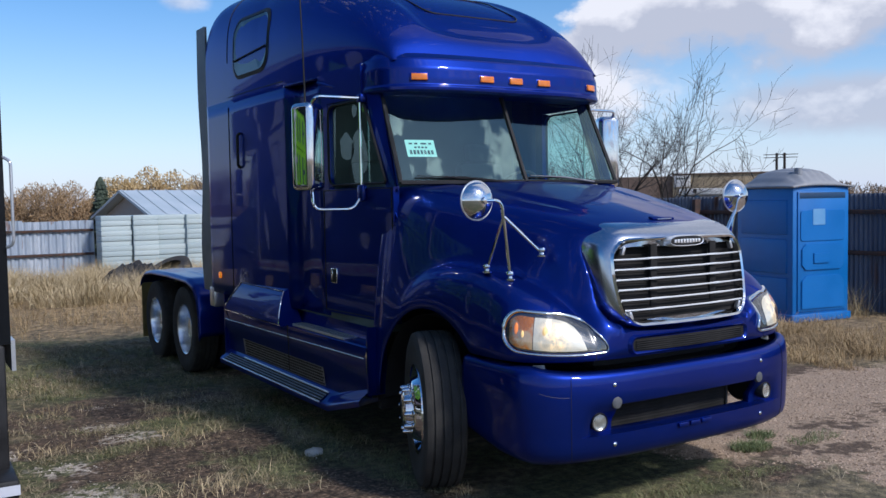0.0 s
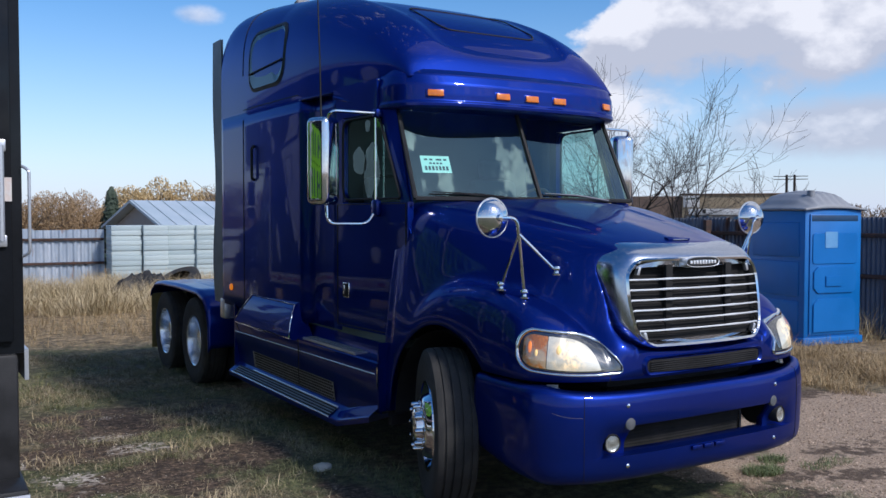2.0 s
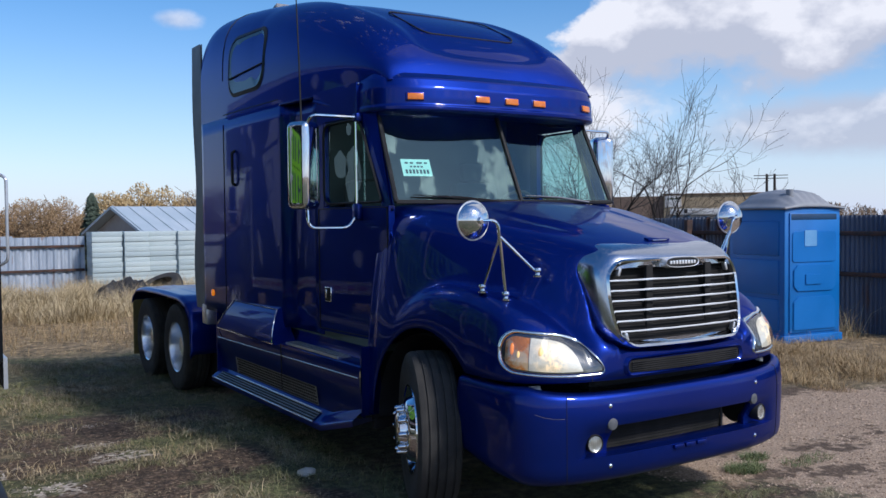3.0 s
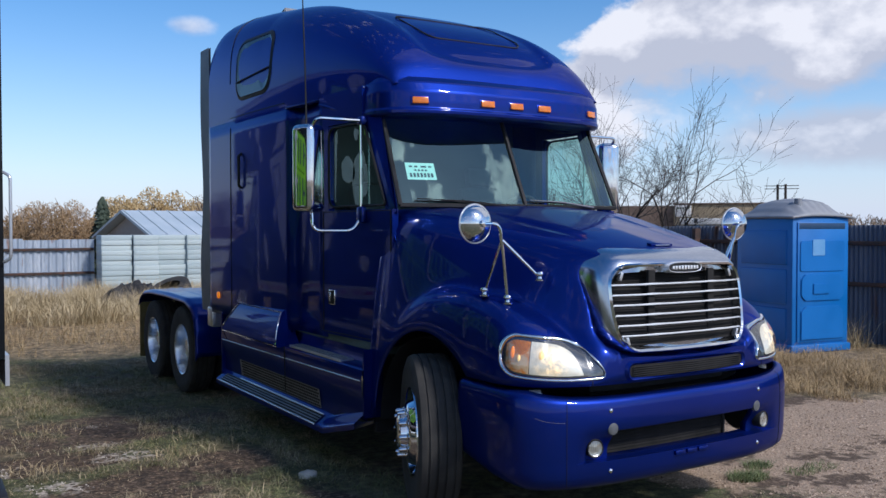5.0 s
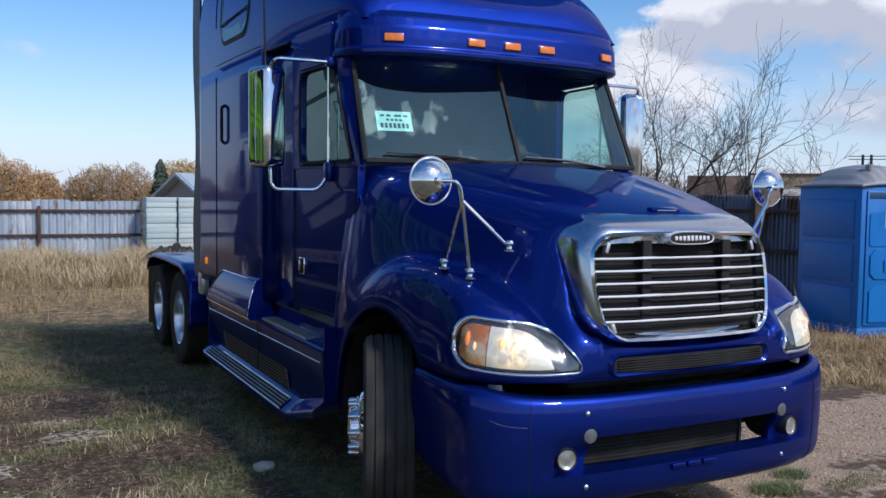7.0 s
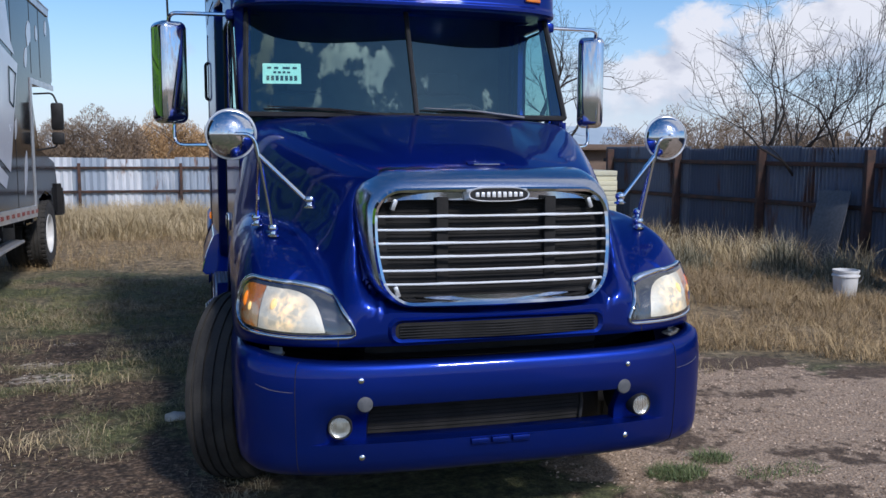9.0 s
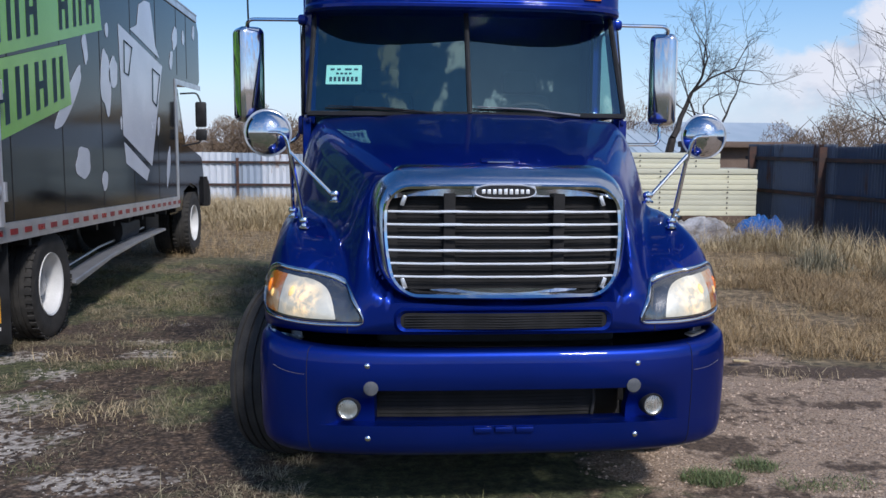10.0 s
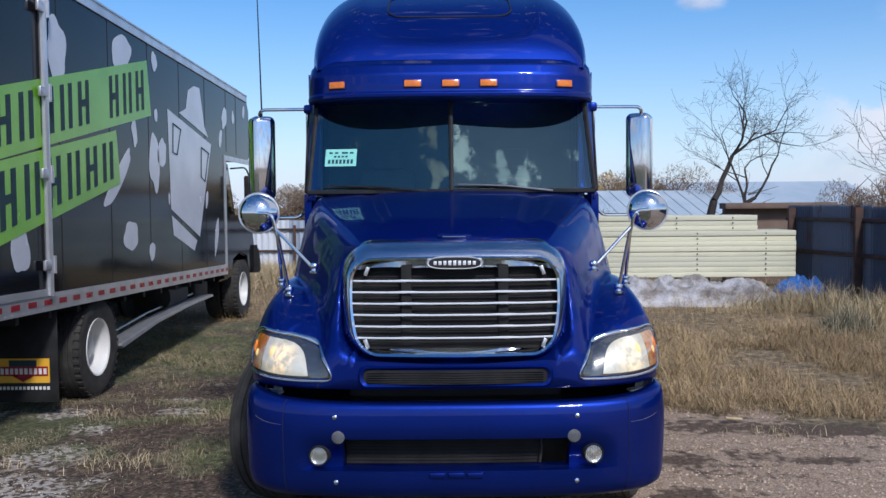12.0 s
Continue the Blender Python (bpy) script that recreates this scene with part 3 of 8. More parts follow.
# noise mottles the painted glow
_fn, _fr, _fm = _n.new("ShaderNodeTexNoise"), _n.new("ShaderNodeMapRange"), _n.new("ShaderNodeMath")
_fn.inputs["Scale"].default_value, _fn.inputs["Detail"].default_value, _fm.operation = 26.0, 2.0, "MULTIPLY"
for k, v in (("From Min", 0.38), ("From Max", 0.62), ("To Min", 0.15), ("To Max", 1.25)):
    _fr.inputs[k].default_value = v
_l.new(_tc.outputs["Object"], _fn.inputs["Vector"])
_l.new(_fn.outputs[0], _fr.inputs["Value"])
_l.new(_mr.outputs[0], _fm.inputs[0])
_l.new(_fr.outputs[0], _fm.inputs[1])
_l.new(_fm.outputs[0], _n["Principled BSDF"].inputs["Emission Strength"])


def lamp_patch(bm, side, s0, s1, off, lo, hi, nu=26, nv=12):
    """A patch lying on the fender skin. lo(u), hi(u): its heights along u."""
    def at(u, v):
        s = side * lerp_keys(ARC, s0 + (s1 - s0) * u)
        p, nrm = hood_face(s, lo(u) + (hi(u) - lo(u)) * v)
        return p + nrm * off(u, v)
    return grid(bm, at, nu, nv)


def lamp_end(u):
    """1 along the lamp, falling to 0 round its blunt outer end."""
    e = max(0.0, min(0.992, (u - 0.83) / 0.17))
    return math.sqrt(1 - e * e)


def lamp_rise(u):
    """Height of the lamp over its base line: a convex sweep from the pointed inner end."""
    x0, x1 = outline(LAMP_IN)[0], outline(LAMP_OUT)[0]
    f = max(0.0, (outline(lerp_keys(ARC, u))[0] - x0) / (x1 - x0))
    return 0.018 + 0.184 * (1 - (1 - min(1.0, f / 0.88)) ** 2.8)


def lamp_mid(u):
    return 1.115 + 0.030 * u ** 2


def lamp_low(u):
    base = 1.032 + 0.03 * u ** 2 - 0.01 * math.sin(math.pi * u)
    return lamp_mid(u) + (base - lamp_mid(u)) * lamp_end(u) if u > 0.83 else base


def lamp_high(u):
    base = 1.032 + 0.03 * u ** 2 - 0.01 * math.sin(math.pi * u) + lamp_rise(u)
    return lamp_mid(u) + (base - lamp_mid(u)) * lamp_end(u) if u > 0.83 else base


def glow_low(u):
    """Lower edge of the lit part inside the lamp."""
    return lamp_low(u) + 0.010


def glow_high(u):
    k = 0.95 * (1 - math.exp(-max(0.0, u - 0.21) / 0.085))
    return glow_low(u) + max(0.003, (lamp_high(u) - lamp_low(u) - 0.014) * k)


LAMP_IN, LAMP_OUT = 0.160, 0.515
_tab, _len = [(LAMP_IN, 0.0)], 0.0
for i in range(1, 201):
    sa, sb = LAMP_IN + (LAMP_OUT - LAMP_IN) * (i - 1) / 200, LAMP_IN + (LAMP_OUT - LAMP_IN) * i / 200
    _len += math.dist(outline(sa), outline(sb))
    _tab.append((sb, _len))
ARC = [(l / _len, s) for s, l in _tab]
for side in (-1, 1):
    s0, s1 = 0.0, 1.0
    bm = bmesh.new()
    edge = []
    n = 56
    for i in range(n + 1):
        edge.append((1 - (1 - i / n) ** 1.6, 0))
    for i in range(n, -1, -1):
        edge.append((1 - (1 - i / n) ** 1.6, 1))

    def edge_pt(e, off, grow):
        u, v = e
        s = side * (lerp_keys(ARC, u) + grow * (0.016 * u - 0.004 * (1 - u)))
        tip = math.sqrt(1 - (1 - min(1.0, u / 0.07)) ** 2)
        lo, hi = lamp_low(u) - 0.026 * grow * (0.2 + 0.8 * tip), lamp_high(u) + 0.026 * grow * (0.1 + 0.9 * tip)
        p, nrm = hood_face(s, lo + (hi - lo) * v)
        return p + nrm * off
    loops = [(0.002, 0.9), (0.014, 0.75), (0.016, 0.5), (0.012, 0.25), (0.003, 0.15)]
    rings = [[bm.verts.new(edge_pt(e, o, g)) for e in edge] for o, g in loops]
    for a, b in zip(rings, rings[1:]):
        for i in range(len(a)):
            j = (i + 1) % len(a)
            bm.faces.new((a[i], a[j], b[j], b[i]))
    lamp = part("headlamp", bm, M["chrome"], truck, "chrome-framed teardrop headlamp with amber corner", smooth=60)
    bm = bmesh.new()
    lamp_patch(bm, side, 0.0, 0.992, lambda u, v: 0.004, lambda u: lamp_low(0.992 * u), lambda u: lamp_high(0.992 * u), 40, 12)
    part("lamp_shroud", bm, M["shroud"], lamp, "dark grey lamp housing")
    u0, u1, u2 = 0.215, 0.72, 0.955
    # the bowl emits the bulb's glow itself
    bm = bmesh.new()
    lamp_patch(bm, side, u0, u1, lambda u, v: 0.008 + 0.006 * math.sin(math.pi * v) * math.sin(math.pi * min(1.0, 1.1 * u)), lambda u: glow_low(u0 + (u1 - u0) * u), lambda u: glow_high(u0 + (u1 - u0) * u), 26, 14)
    part("reflector", bm, M["bowl"], lamp, "reflector bowl with the bulb's warm glow painted in")
    bm = bmesh.new()
    lamp_patch(bm, side, u1 + 0.006, u2, lambda u, v: 0.008 + 0.005 * math.sin(math.pi * u) - 0.003 * v, lambda u: glow_low(u1 + (u2 - u1) * u), lambda u: glow_high(u1 + (u2 - u1) * u), 16, 14)
    part("turn_signal", bm, M["signalbowl"], lamp, "amber-tinted turn signal bowl")
    # the orange corner piece and both bulbs glow by their own emission
    for name, mt, uc, f, ru, rz, note in (("amber_reflector", M["amberlit"], 0.885, 0.60, 0.020, 0.034, "glowing orange corner marker"), ("signal_bulb", M["bulb"], 0.82, 0.45, 0.014, 0.020, "lit amber bulb"), ("bulb", M["bulb"], 0.62, 0.62, 0.020, 0.024, "lit yellowish bulb")):
        bm = bmesh.new()
        rows_ = []
        for i in range(7):
            rr = 1 - (i / 6) ** 2
            rows_.append([(uc + ru * rr * math.cos(2 * math.pi * k / 16), rr * math.sin(2 * math.pi * k / 16), 0.010 + 0.010 * math.sin(0.5 * math.pi * i / 6)) for k in range(16)])
        zc_ = glow_low(uc) + f * (glow_high(uc) - glow_low(uc))
        vs_ = []
        for rw in rows_:
            ln = []
            for uu, dz, off_ in rw:
                p, nrm = hood_face(side * lerp_keys(ARC, uu), zc_ + rz * dz)
                ln.append(bm.verts.new(p + nrm * off_))
            vs_.append(ln)
        for ra, rb in zip(vs_, vs_[1:]):
            for k in range(16):
                bm.faces.new((ra[k], ra[(k + 1) % 16], rb[(k + 1) % 16], rb[k]))
        bmesh.ops.remove_doubles(bm, verts=bm.verts, dist=0.0003)
        part(name, bm, mt, lamp, note, smooth=80)
    bm = bmesh.new()
    lamp_patch(bm, side, 0.02, 0.99, lambda u, v: 0.016 + 0.014 * math.sin(math.pi * u) * math.sin(math.pi * v), lambda u: lamp_low(0.02 + 0.97 * u), lambda u: lamp_high(0.02 + 0.97 * u))
    part("lens", bm, M["lens"], lamp, "slightly hazed clear lens").visible_shadow = False


# bumper
def bumper_off(z):
    return spline_keys([(0.38, -0.05), (0.42, -0.012), (0.55, 0.0), (0.80, 0.004), (0.92, -0.004), (0.955, -0.018), (0.97, -0.05)], z)


def bumper_at(s, z):
    x, y = outline(s, 1.18 + bumper_off(z), 0.0 - bumper_off(z), 0.44, 3.4, 0.82)
    lowcut = 0.10 * max(0.0, (abs(s) - 0.45) / 0.55)
    z2 = z + lowcut * (0.97 - z) / 0.59
    top = 0.905 + 0.05 * min(1.0, (abs(s) / 0.45) ** 2.5)
    # a pocket from fog lamp to fog lamp: it slopes in towards its foot and ends on a ledge
    across = max(0.0, min(1.0, (0.84 - abs(x)) / 0.10))
    across = across * across * (3 - 2 * across)
    y += 0.072 * across * (max(0.0, min(1.0, (0.735 - z) / 0.13)) ** 1.3 if z > 0.5395 else 0.0)
    return Vector((x, y, z2 if z2 < 0.75 else 0.75 + (z2 - 0.75) * (top - 0.75) / 0.22))


def s_of_x(x, half=1.18, n=3.4):
    return 0.6 * math.asin((x / half) ** (n / 2)) / (0.5 * math.pi)


S_IN = s_of_x(0.612)
s_half = sorted({round(S_IN * i / 14, 5) for i in range(15)} | {round(S_IN + (1 - S_IN) * (i / 30), 5) for i in range(1, 31)})
s_list = [-s for s in s_half[::-1]] + s_half[1:]
z_list = [0.38, 0.395, 0.42, 0.46, 0.50, 0.525, 0.539, 0.540, 0.552, 0.565, 0.59, 0.615, 0.64, 0.665, 0.69, 0.71, 0.735, 0.80, 0.87, 0.92, 0.945, 0.96, 0.97]
bm = bmesh.new()
vs = [[bm.verts.new(bumper_at(s, z)) for z in z_list] for s in s_list]
for i in range(len(s_list) - 1):
    for j in range(len(z_list) - 1):
        mid_s = abs(0.5 * (s_list[i] + s_list[i + 1]))
        if mid_s < S_IN and 0.540 <= z_list[j] and z_list[j + 1] <= 0.7101:
            continue
        bm.faces.new((vs[i][j], vs[i + 1][j], vs[i + 1][j + 1], vs[i][j + 1]))
hole = [e for e in bm.edges if e.is_boundary and all(abs(v.co.x) < 0.625 and 0.5395 < v.co.z < 0.72 for v in e.verts)]
ext = bmesh.ops.extrude_edge_only(bm, edges=hole)
for g in ext["geom"]:
    if isinstance(g, bmesh.types.BMVert):
        g.co += Vector((-0.012 * g.co.x / 0.6, 0.035, 0.012 * (1 if g.co.z < 0.6 else -1)))
bmesh.ops.recalc_face_normals(bm, faces=bm.faces)
bumper = part("bumper", bm, M["paint"], truck, "painted wraparound bumper", smooth=45)
bsm = bumper.modifiers.new("skin", "SOLIDIFY")
bsm.thickness, bsm.offset = 0.008, -1
bm = bmesh.new()
grid(bm, lambda u, v: Vector((-0.60 + 1.06 * u, 0.135 + 0.02 * (2 * u - 1) ** 2, 0.53 + 0.19 * v)), 12, 2)
part("intake_screen", bm, M["screen"], bumper)
for k in range(9):
    bm = bmesh.new()
    tube(bm, [(-0.59 + 1.05 * i / 8, 0.13 + 0.02 * (i / 4 - 1) ** 2, 0.545 + 0.018 * k) for i in range(9)], 0.0018, 5)
    part("screen_wire", bm, M["screen"], bumper)
bm = bmesh.new()
grid(bm, lambda u, v: Vector((-1.0 + 2.0 * u, 0.09 + 0.45 * (abs(2 * u - 1)) ** 3 + 0.3 * v, 0.90 - 0.02 * v)), 20, 2)
box(bm, (-0.1, 0.30, 0.62), (1.12, 0.1, 0.5), 0.02)
box(bm, (0, 0.9, 0.45), (0.9, 1.2, 0.12), 0.03)
part("bumper_beam", bm, M["black"], bumper)
bm = bmesh.new()
lathe(bm, [(0.0, -0.10), (0.10, -0.10), (0.112, -0.08), (0.112, 0.10), (0.09, 0.12), (0.0, 0.12)], 28, pose(0.765, 0.22, 0.635))
part("air_hose", bm, M["black"], bumper)
bm = bmesh.new()
tube(bm, [(0.455, 0.14, 0.53), (0.47, 0.15, 0.62), (0.46, 0.16, 0.74)], 0.010, 8)
part("screen_post", bm, M["black"], bumper)
for sx in (-1, 1):
    # fog lamp, tow cover and bolts
    p = bumper_at(sx * s_of_x(0.735), 0.615) + Vector((0, -0.034, 0))
    bm = bmesh.new()
    face = Matrix.Translation(p) @ pose(0, 0, 0, 0, 0, -90 + sx * 9)
    lathe(bm, [(0.054, -0.05), (0.056, 0.010), (0.052, 0.018), (0.046, 0.013)], 28, face)
    fog = part("fog_lamp", bm, M["black"], bumper, "round clear fog lamp in a black ring")
    bm = bmesh.new()
    lathe(bm, [(0.046, 0.013), (0.033, 0.018), (0.0, 0.021)], 28, face)
    part("lens", bm, M["lens"], fog).visible_shadow = False
    bm = bmesh.new()
    lathe(bm, [(0.047, 0.012), (0.042, 0.008), (0.030, 0.005), (0.012, 0.006), (0.0, 0.010)], 28, face)
    part("reflector", bm, M["rim"], fog)
    for k in range(-2, 3):
        bm = bmesh.new()
        hh = 0.040 * math.sqrt(1 - (k / 3.2) ** 2)
        tube(bm, [face @ Vector((0.0125, 0.0145 * k, -hh)), face @ Vector((0.0145, 0.0145 * k, 0)), face @ Vector((0.0125, 0.0145 * k, hh))], 0.0012, 5)
        part("flute", bm, M["steel"], fog)
    # pressed bracket seen through the gap over the bumper
    bm = bmesh.new()
    box(bm, (0, 0, 0), (0.15, 0.05, 0.012), 0.003)
    box(bm, (0.03, 0.022, 0.012), (0.07, 0.008, 0.03), 0.003)
    bmesh.ops.transform(bm, matrix=Matrix.Translation((sx * 1.03, 0.285, 0.915)) @ pose(0, 0, 0, 12, 0, sx * 38), verts=bm.verts)
    part("bumper_bracket", bm, M["steel"], bumper, "bare metal bumper bracket")
    # fine scratch along the corner
    bm = bmesh.new()
    tube(bm, [bumper_at(sx * (s_of_x(0.94) + 0.025 * i), 0.79 + 0.006 * i * (i / 5)) + Vector((sx * 0.0005, -0.0005, 0)) for i in range(6)], 0.0008, 4)
    part("scratch", bm, M["grey"], bumper, "pale scratch in the paint")
    p = bumper_at(sx * s_of_x(0.627), 0.722)
    bm = bmesh.new()
    lathe(bm, [(0.034, -0.02), (0.035, 0.003), (0.031, 0.006), (0.0, 0.006)], 24, Matrix.Translation(p) @ pose(0, 0, 0, 0, 0, -90 + sx * 6))
    part("tow_cover", bm, M["cover"], bumper, "dusty grey round tow hook cover")
    for z in (0.862, 0.478):
        p = bumper_at(sx * s_of_x(0.645), z)
        bm = bmesh.new()
        lathe(bm, [(0.014, -0.004), (0.013, 0.004), (0.007, 0.009), (0.0, 0.010)], 14, Matrix.Translation(p) @ pose(0, 0, 0, 0, 0, -90 + sx * 6))
        part("bolt", bm, M["chrome"], bumper)
    bm = bmesh.new()
    p = bumper_at(sx * s_of_x(1.0), 0.5)
    tube(bm, [bumper_at(sx * s_of_x(0.93), z) + Vector((0, -0.001, 0)) for z in z_list[1:-1]], 0.0015, 5)
    part("bumper_seam", bm, M["black"], bumper)
bm = bmesh.new()
for x in (-0.10, 0.0, 0.10):
    box(bm, (x, -0.006, 0.520), (0.085, 0.02, 0.028), 0.005)
part("plate_bracket", bm, M["paint"], bumper)

# ---- cab ----
CAB_X = 1.145
DOOR_Y0, DOOR_Y1 = 1.88, 2.96
for side in (-1, 1):
    bm = bmesh.new()
    xo = side * CAB_X
    # door skin round its window: sill, rear post, header; front edge leans along the pillar
    prism(bm, [(DOOR_Y0 - 0.02, 1.02), (DOOR_Y1, 1.02), (DOOR_Y1, 2.03), (DOOR_Y0 - 0.02, 2.03)], -side * 0.05, "x", xo)
    prism(bm, [(2.85, 2.03), (DOOR_Y1, 2.03), (DOOR_Y1, 2.98), (2.85, 2.98)], -side * 0.05, "x", xo)
    prism(bm, [(2.30, 2.72), (2.85, 2.72), (2.85, 2.98), (2.30, 2.98)], -side * 0.05, "x", xo)
    wpts = [(1.95, 2.06), (2.84, 2.06), (2.84, 2.70), (2.27, 2.70)]
    wround = []
    for k, rr_ in enumerate((0.04, 0.10, 0.10, 0.08)):
        c = Vector((xo - side * 0.004, *wpts[k]))
        a, b = Vector((c.x, *wpts[k - 1])), Vector((c.x, *wpts[(k + 1) % 4]))
        a, b = c + (a - c).normalized() * rr_, c + (b - c).normalized() * rr_
        arc = [a * (1 - t) ** 2 + c * (2 * t * (1 - t)) + b * t ** 2 for t in (0, 0.2, 0.4, 0.6, 0.8, 1.0)]
        wround += arc
        # solid corner between the round opening and the door skin
        out_ = c + (c - (a + b) / 2).normalized() * 0.03
        front = [bm.verts.new(p) for p in [out_] + arc]
        back = [bm.verts.new(p - Vector((side * 0.03, 0, 0))) for p in [out_] + arc]
        bm.faces.new(front)
        bm.faces.new(back[::-1])
        for i in range(1, len(arc)):
            bm.faces.new((front[i], back[i], back[i + 1], front[i + 1]))
    bmesh.ops.recalc_face_normals(bm, faces=bm.faces)
    door = part("door", bm, M["paint"], truck, "blue cab door with chrome-edged window")
    bm = bmesh.new()
    bm.faces.new([bm.verts.new((xo - side * 0.02, p[0], p[1])) for p in wpts])
    part("window", bm, M["wind"], door, smooth=0).visible_shadow = False
    bm = bmesh.new()
    tube(bm, [p + Vector((side * 0.005, 0, 0)) for p in wround + wround[:1]], 0.010, 6)
    part("window_seal", bm, M["black"], door)
    bm = bmesh.new()
    tube(bm, [(xo + side * 0.015, 2.29, 2.02), (xo + side * 0.015, 2.29, 2.72)], 0.010, 8)
    part("vent_bar", bm, M["chrome"], door)
    bm = bmesh.new()
    for z in (1.04, 2.02):
        tube(bm, [(xo + side * 0.001, DOOR_Y0, z), (xo + side * 0.001, DOOR_Y1 - 0.03, z)], 0.004, 5)
    for y in (DOOR_Y0, DOOR_Y1 - 0.02):
        tube(bm, [(xo + side * 0.001, y, 1.04), (xo + side * 0.001, y, 2.02)], 0.005, 5)
    part("door_gap", bm, M["black"], door)
    bm = bmesh.new()
    box(bm, (xo + side * 0.006, 2.78, 1.325), (0.02, 0.105, 0.125), 0.012)
    hd = part("door_handle", bm, M["chrome"], door, "recessed chrome paddle handle")
    bm = bmesh.new()
    box(bm, (xo + side * 0.016, 2.78, 1.325), (0.01, 0.087, 0.107), 0.006)
    part("handle_pocket", bm, M["black"], hd)
    bm = bmesh.new()
    box(bm, (xo + side * 0.020, 2.795, 1.330), (0.01, 0.022, 0.075), 0.004)
    part("handle_paddle", bm, M["chrome"], hd)
    for ob in (door, *door.children_recursive):
        for v in ob.data.vertices:
            v.co.x -= side * 0.065 * (3.05 - v.co.y) / 1.17
    # pillar from the cowl to the visor
    bm = bmesh.new()
    a, b = Vector((side * 1.055, 1.83, 1.98)), Vector((side * 1.025, 2.13, 2.80))
    c, d = Vector((side * 1.082, 1.95, 1.98)), Vector((side * 1.095, 2.28, 2.80))
    inn = Vector((-side * 0.05, 0.06, 0))
    q = [bm.verts.new(v) for v in (a, b, d, c, a + inn, b + inn, d + inn, c + inn)]
    for f in ((0, 1, 2, 3), (4, 7, 6, 5), (0, 4, 5, 1), (3, 2, 6, 7), (0, 3, 7, 4), (1, 5, 6, 2)):
        bm.faces.new([q[i] for i in f])
    bmesh.ops.recalc_face_normals(bm, faces=bm.faces)
    bmesh.ops.bevel(bm, geom=bm.edges[:], offset=0.014, segments=2, affect="EDGES")
    part("pillar", bm, M["paint"], truck)
    # cowl side between hood and door
    bm = bmesh.new()
    prism(bm, [(1.80, 1.30), (1.87, 1.10), (1.87, 1.86), (1.86, 1.86), (1.80, 1.78)], -side * 0.08, "x", side * 1.066, 0.01)
    part("cowl_panel", bm, M["paint"], truck)

# windscreen: two flat panes in a shallow vee
def wind_pt(x, t, off=0.0):
    k = abs(x) / 1.06
    vee = 0.12 * (0.72 * k + 0.28 * k ** 2.2)
    y0, y1 = 1.685 + vee, 2.025 + vee
    return Vector((x * (0.985 - 0.03 * t), y0 + (y1 - y0) * t - off, 2.055 + 0.715 * t + off * 0.5))


for side in (-1, 1):
    bm = bmesh.new()
    grid(bm, lambda u, v: wind_pt(side * (0.012 + 1.05 * u), v), 16, 6)
    part("windscreen_pane", bm, M["wind"], truck, "slightly green windscreen pane").visible_shadow = False
    bm = bmesh.new()
    loop = [wind_pt(side * 1.06, v / 8) for v in range(9)] + [wind_pt(side * (1.06 - 1.05 * u / 10), 1.0) for u in range(1, 11)]
    tube(bm, loop, 0.018, 6)
    tube(bm, [wind_pt(side * (0.012 + 1.05 * u / 10), 0.0) for u in range(11)], 0.018, 6)
    part("windscreen_seal", bm, M["black"], truck)
bm = bmesh.new()
tube(bm, [wind_pt(0, 0, 0.004), wind_pt(0, 1, 0.004)], 0.017, 8)
part("centre_post", bm, M["black"], truck)
# wipers
for side in (-1, 1):
    bm = bmesh.new()
    p0, p1 = wind_pt(0.74 if side > 0 else -0.18, -0.02, 0.03), wind_pt(0.05 if side > 0 else -0.93, 0.06, 0.015)
    tube(bm, [p0, p0.lerp(p1, 0.5) + Vector((0, -0.012, 0.012)), p1], [0.007, 0.005, 0.003], 6)
    wiper = part("wiper", bm, M["black"] if side < 0 else M["grey"], truck, "" if side < 0 else "wiper with a grey arm")
    bm = bmesh.new()
    q0, q1 = wind_pt(0.02 if side > 0 else -0.95, 0.045, 0.008), wind_pt(0.62 if side > 0 else -0.34, 0.02, 0.008)
    tube(bm, [q0, q0.lerp(q1, 0.5) + Vector((0, -0.004, 0.006)), q1], [0.003, 0.0065, 0.003], 6)
    part("wiper_blade", bm, M["black"], wiper)
# sticker on the inside of the windscreen
bm = bmesh.new()
pk = [wind_pt(-0.955, 0.275, -0.006), wind_pt(-0.715, 0.275, -0.006), wind_pt(-0.715, 0.455, -0.006), wind_pt(-0.955, 0.455, -0.006)]
sx_, sy_ = (pk[1] - pk[0]), (pk[3] - pk[0])
bm.faces.new([bm.verts.new(p) for p in pk])
sticker = part("windscreen_sticker", bm, M["paper"], truck, "pale green paper sticker with illegible dark marks", smooth=0)
bm = bmesh.new()
up_n = sx_.cross(sy_).normalized() * 0.003
up_n = up_n if up_n.y < 0 else -up_n
for row, (v0, hgt, marks) in enumerate(((0.72, 0.10, (0.12, 0.30, 0.52, 0.60, 0.78)), (0.50, 0.10, (0.28, 0.40, 0.52, 0.64)), (0.14, 0.24, (0.10, 0.22, 0.34, 0.46, 0.58, 0.70, 0.82)))):
    for u0 in marks:
        w = 0.075 if row else 0.11
        bm.faces.new([bm.verts.new(pk[0] + sx_ * a + sy_ * b + up_n) for a, b in ((u0, v0), (u0 + w, v0), (u0 + w, v0 + hgt), (u0, v0 + hgt))])
part("sticker_mark", bm, M["ink"], sticker, smooth=0)

